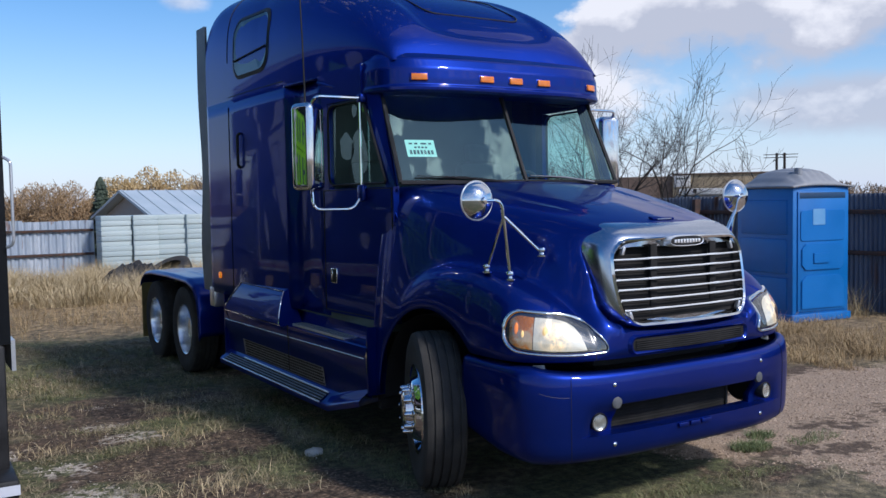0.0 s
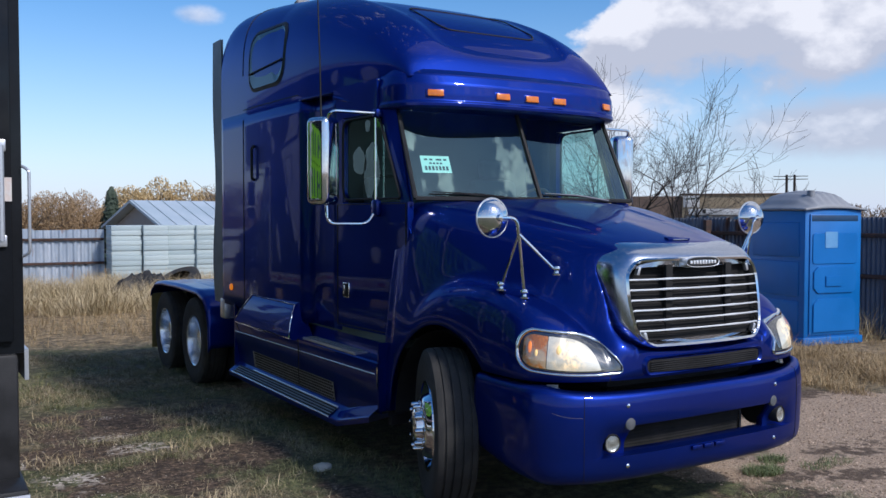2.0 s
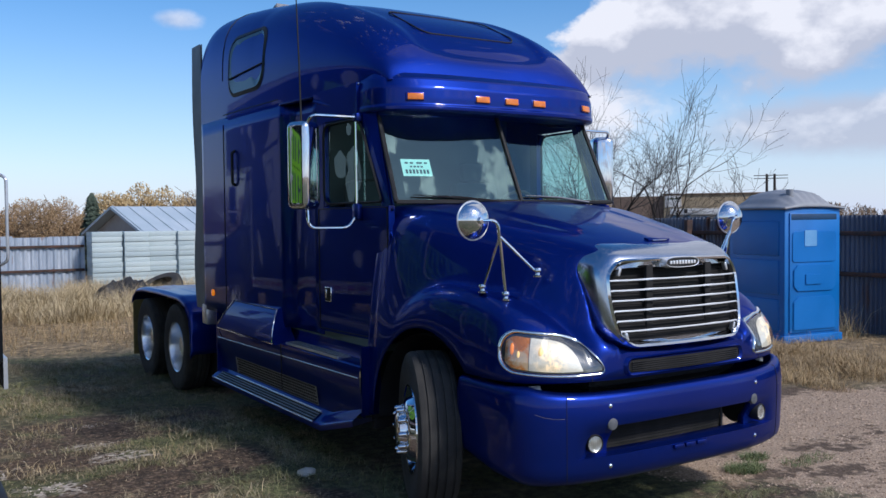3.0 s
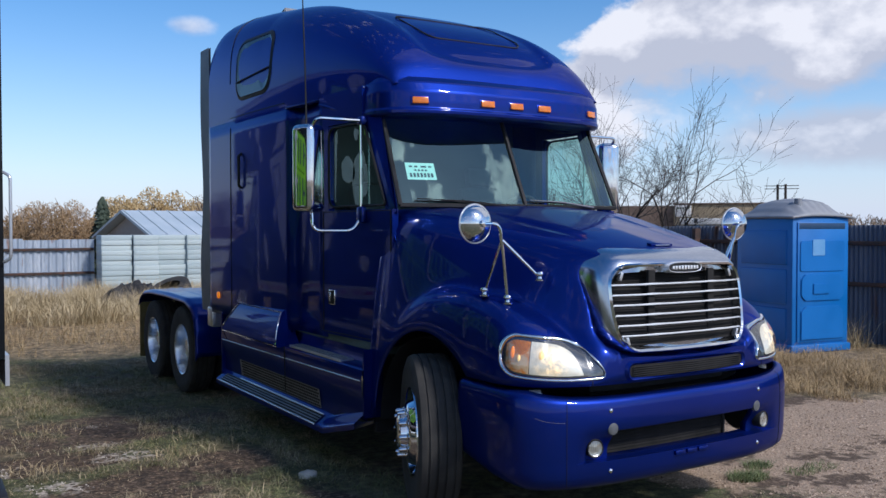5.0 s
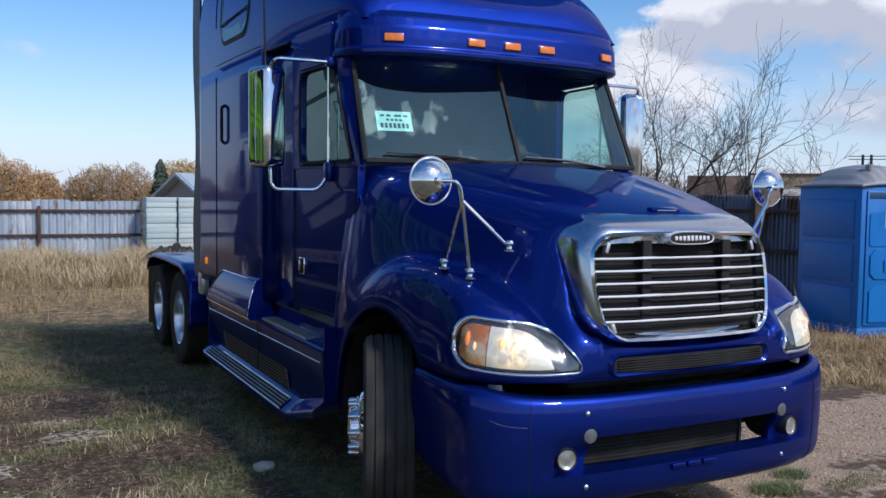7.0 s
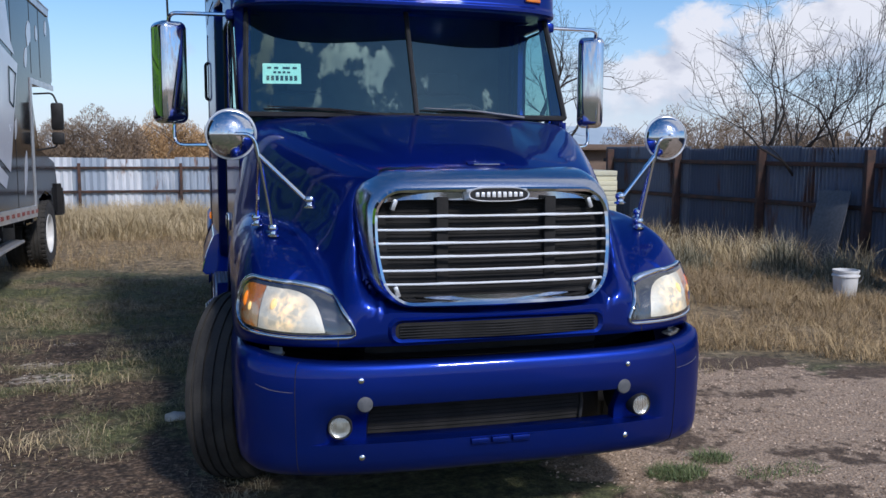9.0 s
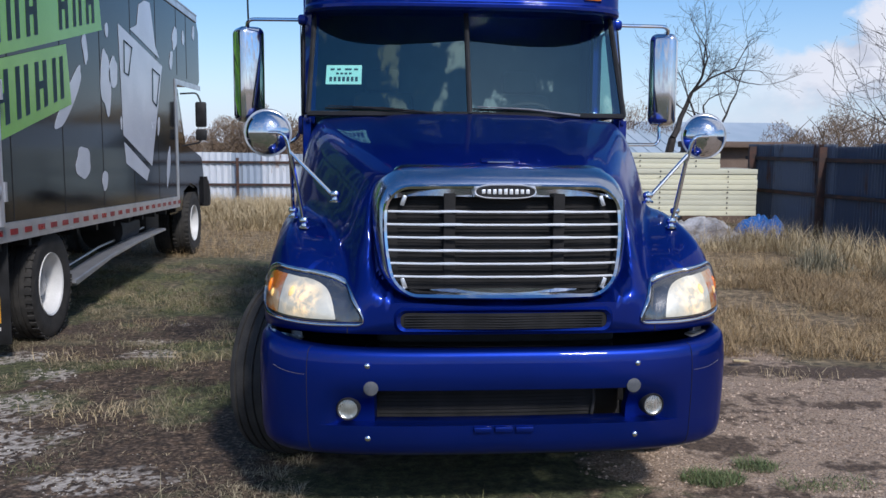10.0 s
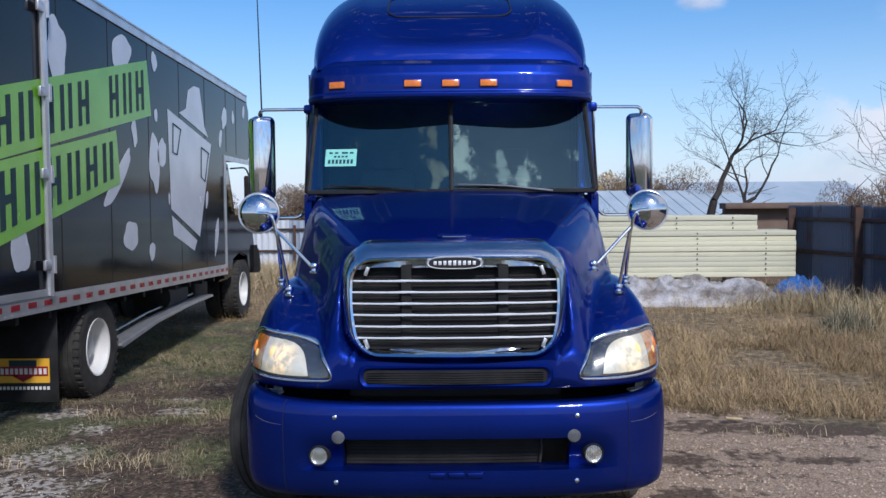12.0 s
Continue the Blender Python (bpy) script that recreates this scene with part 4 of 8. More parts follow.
# visor with five marker lamps
def visor_y(x):
    k = min(1.0, abs(x) / 1.09)
    return 1.80 + 0.55 * (1 - (1 - k ** 3.4) ** (1 / 3.4))


def visor_at(u, v):
    s = 2 * u - 1
    x, y = outline(s, 1.09, 1.80, 0.55, 3.4, 3.0)
    fade = min(1.0, max(0.0, (abs(s) - 0.62) / 0.38))
    prof = [(0.37, 2.735), (0.02, 2.735), (-0.008, 2.747), (-0.010, 2.770), (0.004, 2.787), (0.005, 2.83), (0.012, 2.91), (0.05, 2.985), (0.13, 3.03), (0.35, 3.05)]
    f = v * (len(prof) - 1)
    i = min(int(f), len(prof) - 2)
    t = f - i
    dy, z = prof[i][0] * (1 - t) + prof[i + 1][0] * t, prof[i][1] * (1 - t) + prof[i + 1][1] * t
    # the inset runs inwards from the plan outline
    k = min(1.0, abs(s) / 0.6)
    ix, iy = -math.copysign(k ** 3, s), 1 - 0.9 * k ** 3
    z = 3.03 + (z - 3.03) * (1 - 0.55 * fade)
    return Vector((x + ix * dy * 0.5 - ix * 0.06 * fade, y + iy * dy, z))


bm = bmesh.new()
grid(bm, visor_at, 110, 45)
bmesh.ops.remove_doubles(bm, verts=bm.verts, dist=0.0005)
bmesh.ops.recalc_face_normals(bm, faces=bm.faces)
visor = part("visor", bm, M["paint"], truck, "deep blue sun visor over the windscreen", smooth=50)
for sx in (-1, 1):
    for k, (yy, zz) in enumerate(((2.30, 2.97), (2.36, 2.91), (2.40, 2.82))):
        bm = bmesh.new()
        lathe(bm, [(0.012, 0.0), (0.010, 0.006), (0.0, 0.008)], 10, Matrix.Translation((sx * 1.088, yy, zz)) @ pose(0, 0, 0, 0, 0, 0 if sx > 0 else 180))
        part("visor_bolt", bm, M["chrome"], visor)
for x in (-0.83, -0.275, 0.0, 0.275, 0.83):
    slope = (visor_y(abs(x) + 0.02) - visor_y(max(0.0, abs(x) - 0.02))) / 0.04 * (1 if x > 0 else -1)
    rot = pose(0, 0, 0, -6, 0, math.degrees(math.atan(slope)))
    bm = bmesh.new()
    box(bm, (x, visor_y(x) + 0.015, 2.838), (0.145, 0.028, 0.07), 0.012, rot)
    ml = part("marker_lamp", bm, M["paint"], visor)
    bm = bmesh.new()
    box(bm, (x, visor_y(x) + 0.004, 2.838), (0.122, 0.03, 0.05), 0.006, rot)
    part("amber_lens", bm, M["amber"], ml, "orange marker lens")

# ---- roof and sleeper ----
TOP = [(1.98, 2.98), (2.06, 3.16), (2.2, 3.34), (2.45, 3.53), (2.8, 3.70), (3.3, 3.88), (3.9, 4.01), (4.6, 4.09), (5.1, 4.12), (5.5, 4.12), (5.64, 4.08), (5.70, 4.02)]
SIDE = [(1.98, 0.99), (2.3, 1.06), (3.0, 1.145), (3.6, 1.195), (4.4, 1.23), (5.7, 1.245)]
ROOF_Z0 = 2.96


def roof_at(y, th):
    """Cross-section of the tall roof: th 0 at the side, pi at the other side."""
    n = 3.7 + 0.4 * min(1.0, (y - 2.0) / 2) + 1.4 * max(0.0, min(1.0, (y - 4.2) / 1.2))
    b, top = spline_keys(SIDE, y), spline_keys(TOP, y)
    c, s = math.cos(th), max(0.0, math.sin(th))
    x = b * math.copysign(abs(c) ** (2 / n), c)
    z = ROOF_Z0 + (top - ROOF_Z0) * s ** (2 / n)
    # shallow sunken panel in the sloping front
    ax = abs(x)
    wide = 0.62 + 0.10 * min(1.0, max(0.0, (y - 2.1) / 1.2))
    inx = 1 / (1 + math.exp((ax - wide) / 0.022))
    iny = 1 / (1 + math.exp(-(y - 2.10 - 0.06 * (ax / 0.6) ** 4) / 0.014))
    z -= 0.04 * inx * iny * (1 if s > 0.3 else 0)
    return Vector((x, y, z))


bm = bmesh.new()
ys = [1.98 + (5.70 - 1.98) * (i / 110) ** 1.25 for i in range(111)]
rows = [[bm.verts.new(roof_at(y, math.pi * j / 96)) for j in range(97)] for y in ys]
for a, b in zip(rows, rows[1:]):
    for j in range(96):
        bm.faces.new((a[j], a[j + 1], b[j + 1], b[j]))
bmesh.ops.recalc_face_normals(bm, faces=bm.faces)
roof = part("roof", bm, M["paint"], truck, "rounded tall roof fairing", smooth=60)
bm = bmesh.new()
ho = [p for p in roundrect(0.98, 0.60, 0.12, 6, 0, 2.66)]
tube(bm, [Vector((p[0], p[1], spline_keys(TOP, p[1]) - 0.038)) for p in ho + ho[:1]], 0.006, 6)
part("roof_hatch", bm, M["black"], roof)
bm = bmesh.new()
prism(bm, [(5.02, 4.09), (5.08, 4.22), (5.16, 4.20), (5.20, 4.08)], 0.16, "x", -0.62, 0.01)
part("roof_horn", bm, M["grey"], roof)

for side in (-1, 1):
    bm = bmesh.new()

    # the skin behind the door lies deeper, then steps out to the sleeper's full width
    side_ys = [2.94, 3.1, 3.3, 3.46, 3.50, 3.54, 3.57, 3.60, 3.62] + [3.66 + (5.70 - 3.66) * k / 38 for k in range(39)]

    def skin_x(y):
        f = max(0.0, min(1.0, (y - 3.48) / 0.13))
        return (CAB_X - 0.035) * (1 - f * f * (3 - 2 * f)) + spline_keys(SIDE, y) * f * f * (3 - 2 * f)
    grid(bm, lambda u, v: Vector((side * skin_x(side_ys[round(u * 47)]), side_ys[round(u * 47)], 0.98 + (ROOF_Z0 + 0.01 - 0.98) * v)), 47, 14)
    grid(bm, lambda u, v: Vector((side * (skin_x(side_ys[round(u * 8)]) - 0.03 + (spline_keys(SIDE, side_ys[round(u * 8)]) + 0.03 - skin_x(side_ys[round(u * 8)])) * v), side_ys[round(u * 8)], ROOF_Z0 + 0.004)), 8, 1)
    grid(bm, lambda u, v: Vector((side * (1.16 - 0.02 * u), 5.70 - 0.0 * v, 0.98 + 1.99 * v)), 2, 4)
    bmesh.ops.recalc_face_normals(bm, faces=bm.faces)
    sp = part("sleeper_side", bm, M["paint"], truck, "blue sleeper side panel", smooth=40)
    som = sp.modifiers.new("skin", "SOLIDIFY")
    som.thickness, som.offset = 0.02, -1 if side < 0 else -1
    xs = lambda y, o=0.0: side * (spline_keys(SIDE, y) + o)
    bm = bmesh.new()
    tube(bm, [(xs(y, 0.0), y, 3.0) for y in (3.64, 3.9, 4.2, 4.5, 5.0)], 0.005, 5)
    tube(bm, [(xs(5.0), 5.0, z) for z in (1.0, 1.6, 2.2, 2.9)], 0.006, 5)
    tube(bm, [roof_at(5.0, (0.02 + 0.02 * k) * math.pi if side > 0 else math.pi * (0.98 - 0.02 * k)) for k in range(26)], 0.006, 5)
    part("sleeper_seam", bm, M["black"], sp)
    # upper bunk window: dark glass in a black seal, on the skin
    def win_pt(p, o):
        y, z = p
        n = 3.7 + 0.4 * min(1.0, (y - 2.0) / 2) + 1.4 * max(0.0, min(1.0, (y - 4.2) / 1.2))
        b, top = spline_keys(SIDE, y), spline_keys(TOP, y)
        f = max(0.0, min(1.0, (z - ROOF_Z0) / (top - ROOF_Z0)))
        x = b * (1 - f ** n) ** (1 / n)
        return (side * (x + o), y, z)
    wo = [(4.38 + p[0], p[1]) for p in roundrect(0.92, 0.60, 0.20, 8, 0, 3.44)]
    wi = [(4.38 + p[0], p[1]) for p in roundrect(0.85, 0.53, 0.17, 8, 0, 3.44)]
    bm = bmesh.new()
    rim_strip(bm, wo, wi, lambda p: win_pt(p, 0.004), lambda p: win_pt(p, 0.014))
    bw = part("bunk_window", bm, M["black"], sp, "tinted bunk window with rubber seal")
    bm = bmesh.new()
    bm.faces.new([bm.verts.new(win_pt(p, 0.008)) for p in wi])
    bmesh.ops.triangulate(bm, faces=bm.faces)
    part("pane", bm, mat("bunk_glass", (0.015, 0.017, 0.02), (0.02, 0.022, 0.026), rough=0.05, scale=2, fine=20, rvar=0.02), bw, smooth=0)
    bm = bmesh.new()
    tube(bm, [win_pt((3.97, 3.37), 0.014), win_pt((4.79, 3.33), 0.014)], 0.007, 6)
    part("window_bar", bm, M["black"], bw)
    # luggage door handle
    bm = bmesh.new()
    tube(bm, bend([(xs(4.68), 4.68, 2.62), (xs(4.68, 0.03), 4.68, 2.60), (xs(4.68, 0.03), 4.68, 2.30), (xs(4.68), 4.68, 2.28)], 4, 0.03), 0.014, 8)
    part("grab_handle", bm, M["black"], sp)
    bm = bmesh.new()
    lathe(bm, [(0.036, 0), (0.034, 0.016), (0.0, 0.024)], 16, Matrix.Translation((xs(5.40), 5.40, 1.176)) @ pose(0, 0, 0, 0, 0, 0 if side > 0 else 180))
    part("side_marker", bm, M["amberlit"], sp, "small orange marker lamp")
    # rubber trailing edge
    bm = bmesh.new()
    grid(bm, lambda u, v: Vector((side * (1.24 + 0.012 * math.sin(9 * v) * u), 5.70 + 0.30 * u + 0.02 * math.sin(12 * v) * u, 0.98 + 2.86 * v)), 6, 40)
    grid(bm, lambda u, v: Vector((side * (1.22 + 0.012 * math.sin(9 * v) * u), 5.70 + 0.30 * u + 0.02 * math.sin(12 * v) * u, 0.98 + 2.86 * v)), 6, 40)
    part("rubber_extender", bm, M["grey"], sp, "wavy grey rubber gap seal")

# inside: back walls, floor, ceiling, seats, dash, wheel
bm = bmesh.new()
box(bm, (0, 5.3, 2.4), (2.3, 0.05, 2.9), 0.0)
box(bm, (0, 3.6, 0.99), (2.2, 3.4, 0.06), 0.0)
box(bm, (0, 3.8, 2.93), (2.1, 3.0, 0.04), 0.0)
box(bm, (0, 3.35, 2.0), (2.2, 0.04, 1.9), 0.0)
part("cab_lining", bm, M["lining"], truck)
bm = bmesh.new()
box(bm, (0, 2.14, 1.80), (1.96, 0.44, 0.42), 0.08, pose(0, 0, 0, -8))
box(bm, (0.42, 2.26, 2.0), (0.62, 0.22, 0.13), 0.05)
part("dashboard", bm, M["lining"], truck)
bm = bmesh.new()
box(bm, (0.30, 1.97, 2.045), (0.34, 0.20, 0.018), 0.004, pose(0, 0, 0, 14, 0, 4))
box(bm, (0.22, 1.95, 2.058), (0.20, 0.15, 0.008), 0.002, pose(0, 0, 0, 14, 0, -9))
part("paper_pile", bm, M["white"], truck, "white papers lying on the dashboard")
bm = bmesh.new()
ringp = [Vector((0.50 + 0.22 * math.cos(a), 2.46 - 0.10 * math.sin(a), 1.98 + 0.18 * math.sin(a))) for a in [2 * math.pi * i / 24 for i in range(25)]]
tube(bm, ringp, 0.016, 8, False)
tube(bm, [(0.28, 2.46, 1.98), (0.72, 2.46, 1.98)], 0.014, 6)
tube(bm, [(0.50, 2.46, 1.98), (0.50, 2.25, 1.82)], 0.03, 8)
part("steering_wheel", bm, M["black"], truck)
for sx in (-1, 1):
    bm = bmesh.new()
    box(bm, (sx * 0.55, 2.85, 1.50), (0.52, 0.50, 0.16), 0.06)
    box(bm, (sx * 0.55, 3.10, 1.90), (0.50, 0.16, 0.75), 0.07, pose(0, 0, 0, -8))
    box(bm, (sx * 0.55, 3.15, 2.36), (0.28, 0.10, 0.18), 0.04, pose(0, 0, 0, -8))
    part("seat", bm, M["seat"], truck, "dark grey cab seat")

# ---- mirrors ----
for side in (-1, 1):
    bm = bmesh.new()
    mx, my = side * 1.50, 2.41
    rot = pose(0, 0, 0, 0, 0, -side * 25)
    box(bm, (mx, my, 2.34), (0.19, 0.20, 0.66), 0.050, rot, 5)
    mir = part("side_mirror", bm, M["chrome"], truck, "tall chrome door mirror")
    bm = bmesh.new()
    bm.faces.new([bm.verts.new(Matrix.Translation((mx, my, 2.34)) @ rot @ Vector(p)) for p in [(q[0], 0.107, q[1]) for q in roundrect(0.13, 0.60, 0.04, 4)]])
    part("mirror_glass", bm, M["mirror"], mir, smooth=0)
    bm = bmesh.new()
    tube(bm, bend([(side * 1.10, 2.27, 2.71), (side * 1.49, 2.29, 2.71), (side * 1.50, 2.36, 2.62)], 5, 0.07), 0.013, 8)
    part("upper_arm", bm, M["chrome"], mir)
    bm = bmesh.new()
    tube(bm, bend([(side * 1.48, 2.40, 2.02), (side * 1.48, 2.38, 1.87), (side * 1.18, 2.30, 1.87), (side * 1.12, 2.28, 1.97)], 5, 0.07), 0.013, 8)
    part("lower_arm", bm, M["chrome"], mir)
    bm = bmesh.new()
    box(bm, (side * 1.10, 2.28, 2.71), (0.08, 0.08, 0.07), 0.02)
    part("upper_bracket", bm, M["paint"], mir)
    bm = bmesh.new()
    box(bm, (side * 1.12, 2.28, 1.99), (0.05, 0.10, 0.13), 0.02)
    part("lower_bracket", bm, M["paint"], mir)
    # round convex mirror on the fender
    cxm = Vector((side * 1.165, 0.66, 1.917))
    facing = pose(0, 0, 0, 0, 0, 90 - side * 4)
    bm = bmesh.new()
    lathe(bm, [(0.0, -0.075), (0.045, -0.07), (0.09, -0.045), (0.115, -0.01), (0.118, 0.0), (0.112, 0.006)], 36, Matrix.Translation(cxm) @ facing)
    hmir = part("fender_mirror", bm, M["chrome"], truck, "round chrome convex mirror on tripod arms")
    bm = bmesh.new()
    lathe(bm, [(0.112, 0.006), (0.06, 0.018), (0.0, 0.022)], 36, Matrix.Translation(cxm) @ facing)
    part("mirror_glass", bm, M["mirror"], hmir)
    bm = bmesh.new()
    tube(bm, [Matrix.Translation(cxm) @ facing @ Vector((-0.004, 0.119 * math.cos(a), 0.119 * math.sin(a))) for a in [2 * math.pi * i / 40 for i in range(41)]], 0.005, 6, False)
    part("mirror_rim", bm, M["steel"], hmir)
    bm = bmesh.new()
    lathe(bm, [(0.0, -0.10), (0.02, -0.095), (0.022, -0.07)], 14, Matrix.Translation(cxm) @ facing)
    tube(bm, bend([cxm + Vector((0, -0.085, 0)), cxm + Vector((-side * 0.10, -0.12, 0)), cxm + Vector((-side * 0.125, -0.11, -0.13))], 5, 0.05), 0.010, 8)
    part("mirror_stem", bm, M["chrome"], hmir)
    hub = cxm + Vector((-side * 0.125, -0.11, -0.13))
    feet = [(0.975, 0.58, 1.425), (1.045, 0.727, 1.467), (0.81, 0.475, 1.568)]
    for k, (fx, fy, fz) in enumerate(feet):
        foot = Vector((side * fx, fy, max(fz, hood_top(side * fx, fy)) if k < 2 else fz))
        bm = bmesh.new()
        tube(bm, [hub + Vector((0, 0, 0.03)), foot + Vector((0, 0, 0.02))], 0.010, 8)
        arm = part("mirror_leg", bm, M["chrome"], hmir)
        bm = bmesh.new()
        lathe(bm, [(0.030, 0.0), (0.030, 0.008), (0.018, 0.014), (0.017, 0.022), (0.025, 0.030), (0.027, 0.042), (0.022, 0.054), (0.0, 0.062)], 16, Matrix.Translation(foot) @ pose(0, 0, 0, 0, -90, 0))
        part("leg_foot", bm, M["chrome"], arm)
# whip aerial on the mirror
bm = bmesh.new()
tube(bm, [(-1.50, 2.44, 2.60), (-1.51, 2.44, 3.1), (-1.55, 2.46, 4.6)], [0.008, 0.006, 0.002], 6)
part("aerial", bm, M["black"], truck)

# ---- side skirts and steps ----
for side in (-1, 1):
    bm = bmesh.new()
    # section from the step at the bottom up to the ledge, along y
    def skirt(u, v):
        y = 2.03 + (5.30 - 2.03) * u
        prof = [(1.31, 0.265), (1.312, 0.31), (1.23, 0.368), (1.20, 0.395), (1.205, 0.50), (1.245, 0.66), (1.25, 0.72), (1.247, 0.80), (1.243, 0.838), (1.225, 0.852), (1.095, 0.858), (1.085, 1.00)]
        f = v * (len(prof) - 1)
        i = min(int(f), len(prof) - 2)
        t = f - i
        x, z = prof[i][0] * (1 - t) + prof[i + 1][0] * t, prof[i][1] * (1 - t) + prof[i + 1][1] * t
        if y < 2.6 and z < 0.45:
            z += 0.25 * (2.6 - y)
        return Vector((side * x, y, z))
    grid(bm, skirt, 40, 40)
    prism(bm, [(2.02, 0.48), (2.02, 0.99), (2.04, 0.99), (2.04, 0.48)], -side * 0.16, "x", side * 1.235)
    prism(bm, [(5.29, 0.34), (5.29, 1.0), (5.31, 1.0), (5.31, 0.34)], -side * 0.5, "x", side * 1.25)
    grid(bm, lambda u, v: Vector((side * (1.31 - 0.34 * v), 2.03 + 3.27 * u, 0.265 + 0.05 * v + 0.25 * max(0, 0.57 - 3.27 * u))), 12, 2)
    bmesh.ops.recalc_face_normals(bm, faces=bm.faces)
    sk = part("side_skirt", bm, M["paint"], truck, "painted side fairing with two step treads", smooth=35)
    bm = bmesh.new()
    grid(bm, lambda u, v: Vector((side * (1.317 - 0.084 * v), 2.75 + 2.42 * u, 0.318 + 0.058 * v)), 24, 4)
    tr = part("lower_tread", bm, M["tread"], sk, "aluminium tread plate")
    bm = bmesh.new()
    tube(bm, [(side * 1.316, 2.75, 0.314), (side * 1.316, 5.2, 0.314)], 0.006, 6)
    tube(bm, [(side * 1.232, 2.75, 0.382), (side * 1.232, 4.75, 0.382)], 0.009, 6)
    part("tread_edge", bm, M["bar"], tr, "bright edge strip")
    bm = bmesh.new()
    for k in range(60):
        for j in range(4):
            box(bm, (side * (1.305 - 0.021 * j), 2.77 + 0.04 * k, 0.328 + 0.0145 * j), (0.011, 0.024, 0.008))
    tagged(part("tread_grip", bm, M["black"], tr, smooth=0), kind="stuff")
    bm = bmesh.new()
    prism(bm, [(2.42, 0.848), (3.46, 0.848), (3.46, 0.868), (2.42, 0.868)], -side * 0.125, "x", side * 1.24, 0.005)
    t2 = part("upper_tread", bm, M["steel"], sk, "aluminium upper step")
    bm = bmesh.new()
    for k in range(25):
        for j in range(4):
            box(bm, (side * (1.222 - 0.027 * j), 2.46 + 0.04 * k, 0.869), (0.014, 0.022, 0.006))
    tagged(part("tread_grip", bm, M["grey"], t2, smooth=0), kind="stuff")
    bm = bmesh.new()
    grid(bm, lambda u, v: Vector((side * (1.206 + 0.020 * v), 2.85 + 1.95 * u, 0.41 + 0.16 * v)), 2, 2)
    riser = part("step_riser", bm, M["tread"], sk, "perforated grey step riser", smooth=0)
    bm = bmesh.new()
    for k in range(47):
        for j in range(6):
            box(bm, (side * (1.209 + 0.0033 * j), 2.88 + 0.04 * k + 0.02 * (j % 2), 0.425 + 0.026 * j), (0.004, 0.028, 0.016))
    tagged(part("riser_hole", bm, M["black"], riser, smooth=0), kind="stuff")
    bm = bmesh.new()
    lid = [[bm.verts.new((side * x, y + lean_ * max(0.0, z - 0.865), z)) for x, z in ((1.10, 0.835), (1.310, 0.835), (1.330, 0.858), (1.322, 0.91), (1.298, 1.00), (1.264, 1.085), (1.235, 1.14), (1.18, 1.165))] for y, lean_ in ((3.55, 0.3), (5.05, -1.05))]
    for i in range(7):
        bm.faces.new((lid[0][i], lid[0][i + 1], lid[1][i + 1], lid[1][i]))
    bm.faces.new(lid[0])
    bm.faces.new(lid[1])
    bmesh.ops.recalc_face_normals(bm, faces=bm.faces)
    part("storage_lid", bm, M["paint"], sk, "glossy blue locker lid")
    bm = bmesh.new()
    tube(bm, [(side * 1.25, 3.52, 0.45), (side * 1.26, 3.52, 0.85)], 0.005, 5)
    part("skirt_seam", bm, M["black"], sk)
    bm = bmesh.new()
    tube(bm, [(side * 1.251, 2.06, 0.757), (side * 1.252, 5.26, 0.722)], 0.0045, 6)
    part("skirt_moulding", bm, M["bar"], sk, "thin bright moulding strip")
    bm = bmesh.new()
    tube(bm, [(side * 1.240, 4.765, 1.138), (side * 1.266, 4.82, 1.085), (side * 1.300, 4.91, 1.00), (side * 1.322, 5.0, 0.91), (side * 1.322, 5.05, 0.85), (side * 1.258, 5.12, 0.74)], 0.007, 5)
    tube(bm, [(side * (a[0] + 0.004), a[1], a[2]) for a in ((1.326, 3.55, 0.86), (1.318, 3.564, 0.91), (1.295, 3.59, 1.00), (1.262, 3.616, 1.085), (1.238, 3.632, 1.138))], 0.005, 5)
    tube(bm, [(side * 1.320, 3.55, 0.845), (side * 1.320, 5.05, 0.845)], 0.006, 5)
    tube(bm, [(side * 1.240, 3.632, 1.138), (side * 1.240, 4.765, 1.138)], 0.005, 5)
    part("skirt_trim", bm, M["chrome"], sk)


# ---- wheels ----
TYRE_PROF = [(0.30, -0.12), (0.40, -0.135), (0.47, -0.14), (0.507, -0.125), (0.519, -0.10), (0.521, -0.09), (0.511, -0.088), (0.511, -0.076), (0.521, -0.074), (0.523, -0.035), (0.512, -0.033), (0.512, -0.022), (0.523, -0.02),
             (0.523, 0.02), (0.512, 0.022), (0.512, 0.033), (0.523, 0.035), (0.521, 0.074), (0.511, 0.076), (0.511, 0.088), (0.521, 0.09), (0.519, 0.10), (0.507, 0.125), (0.47, 0.14), (0.40, 0.135), (0.30, 0.12)]


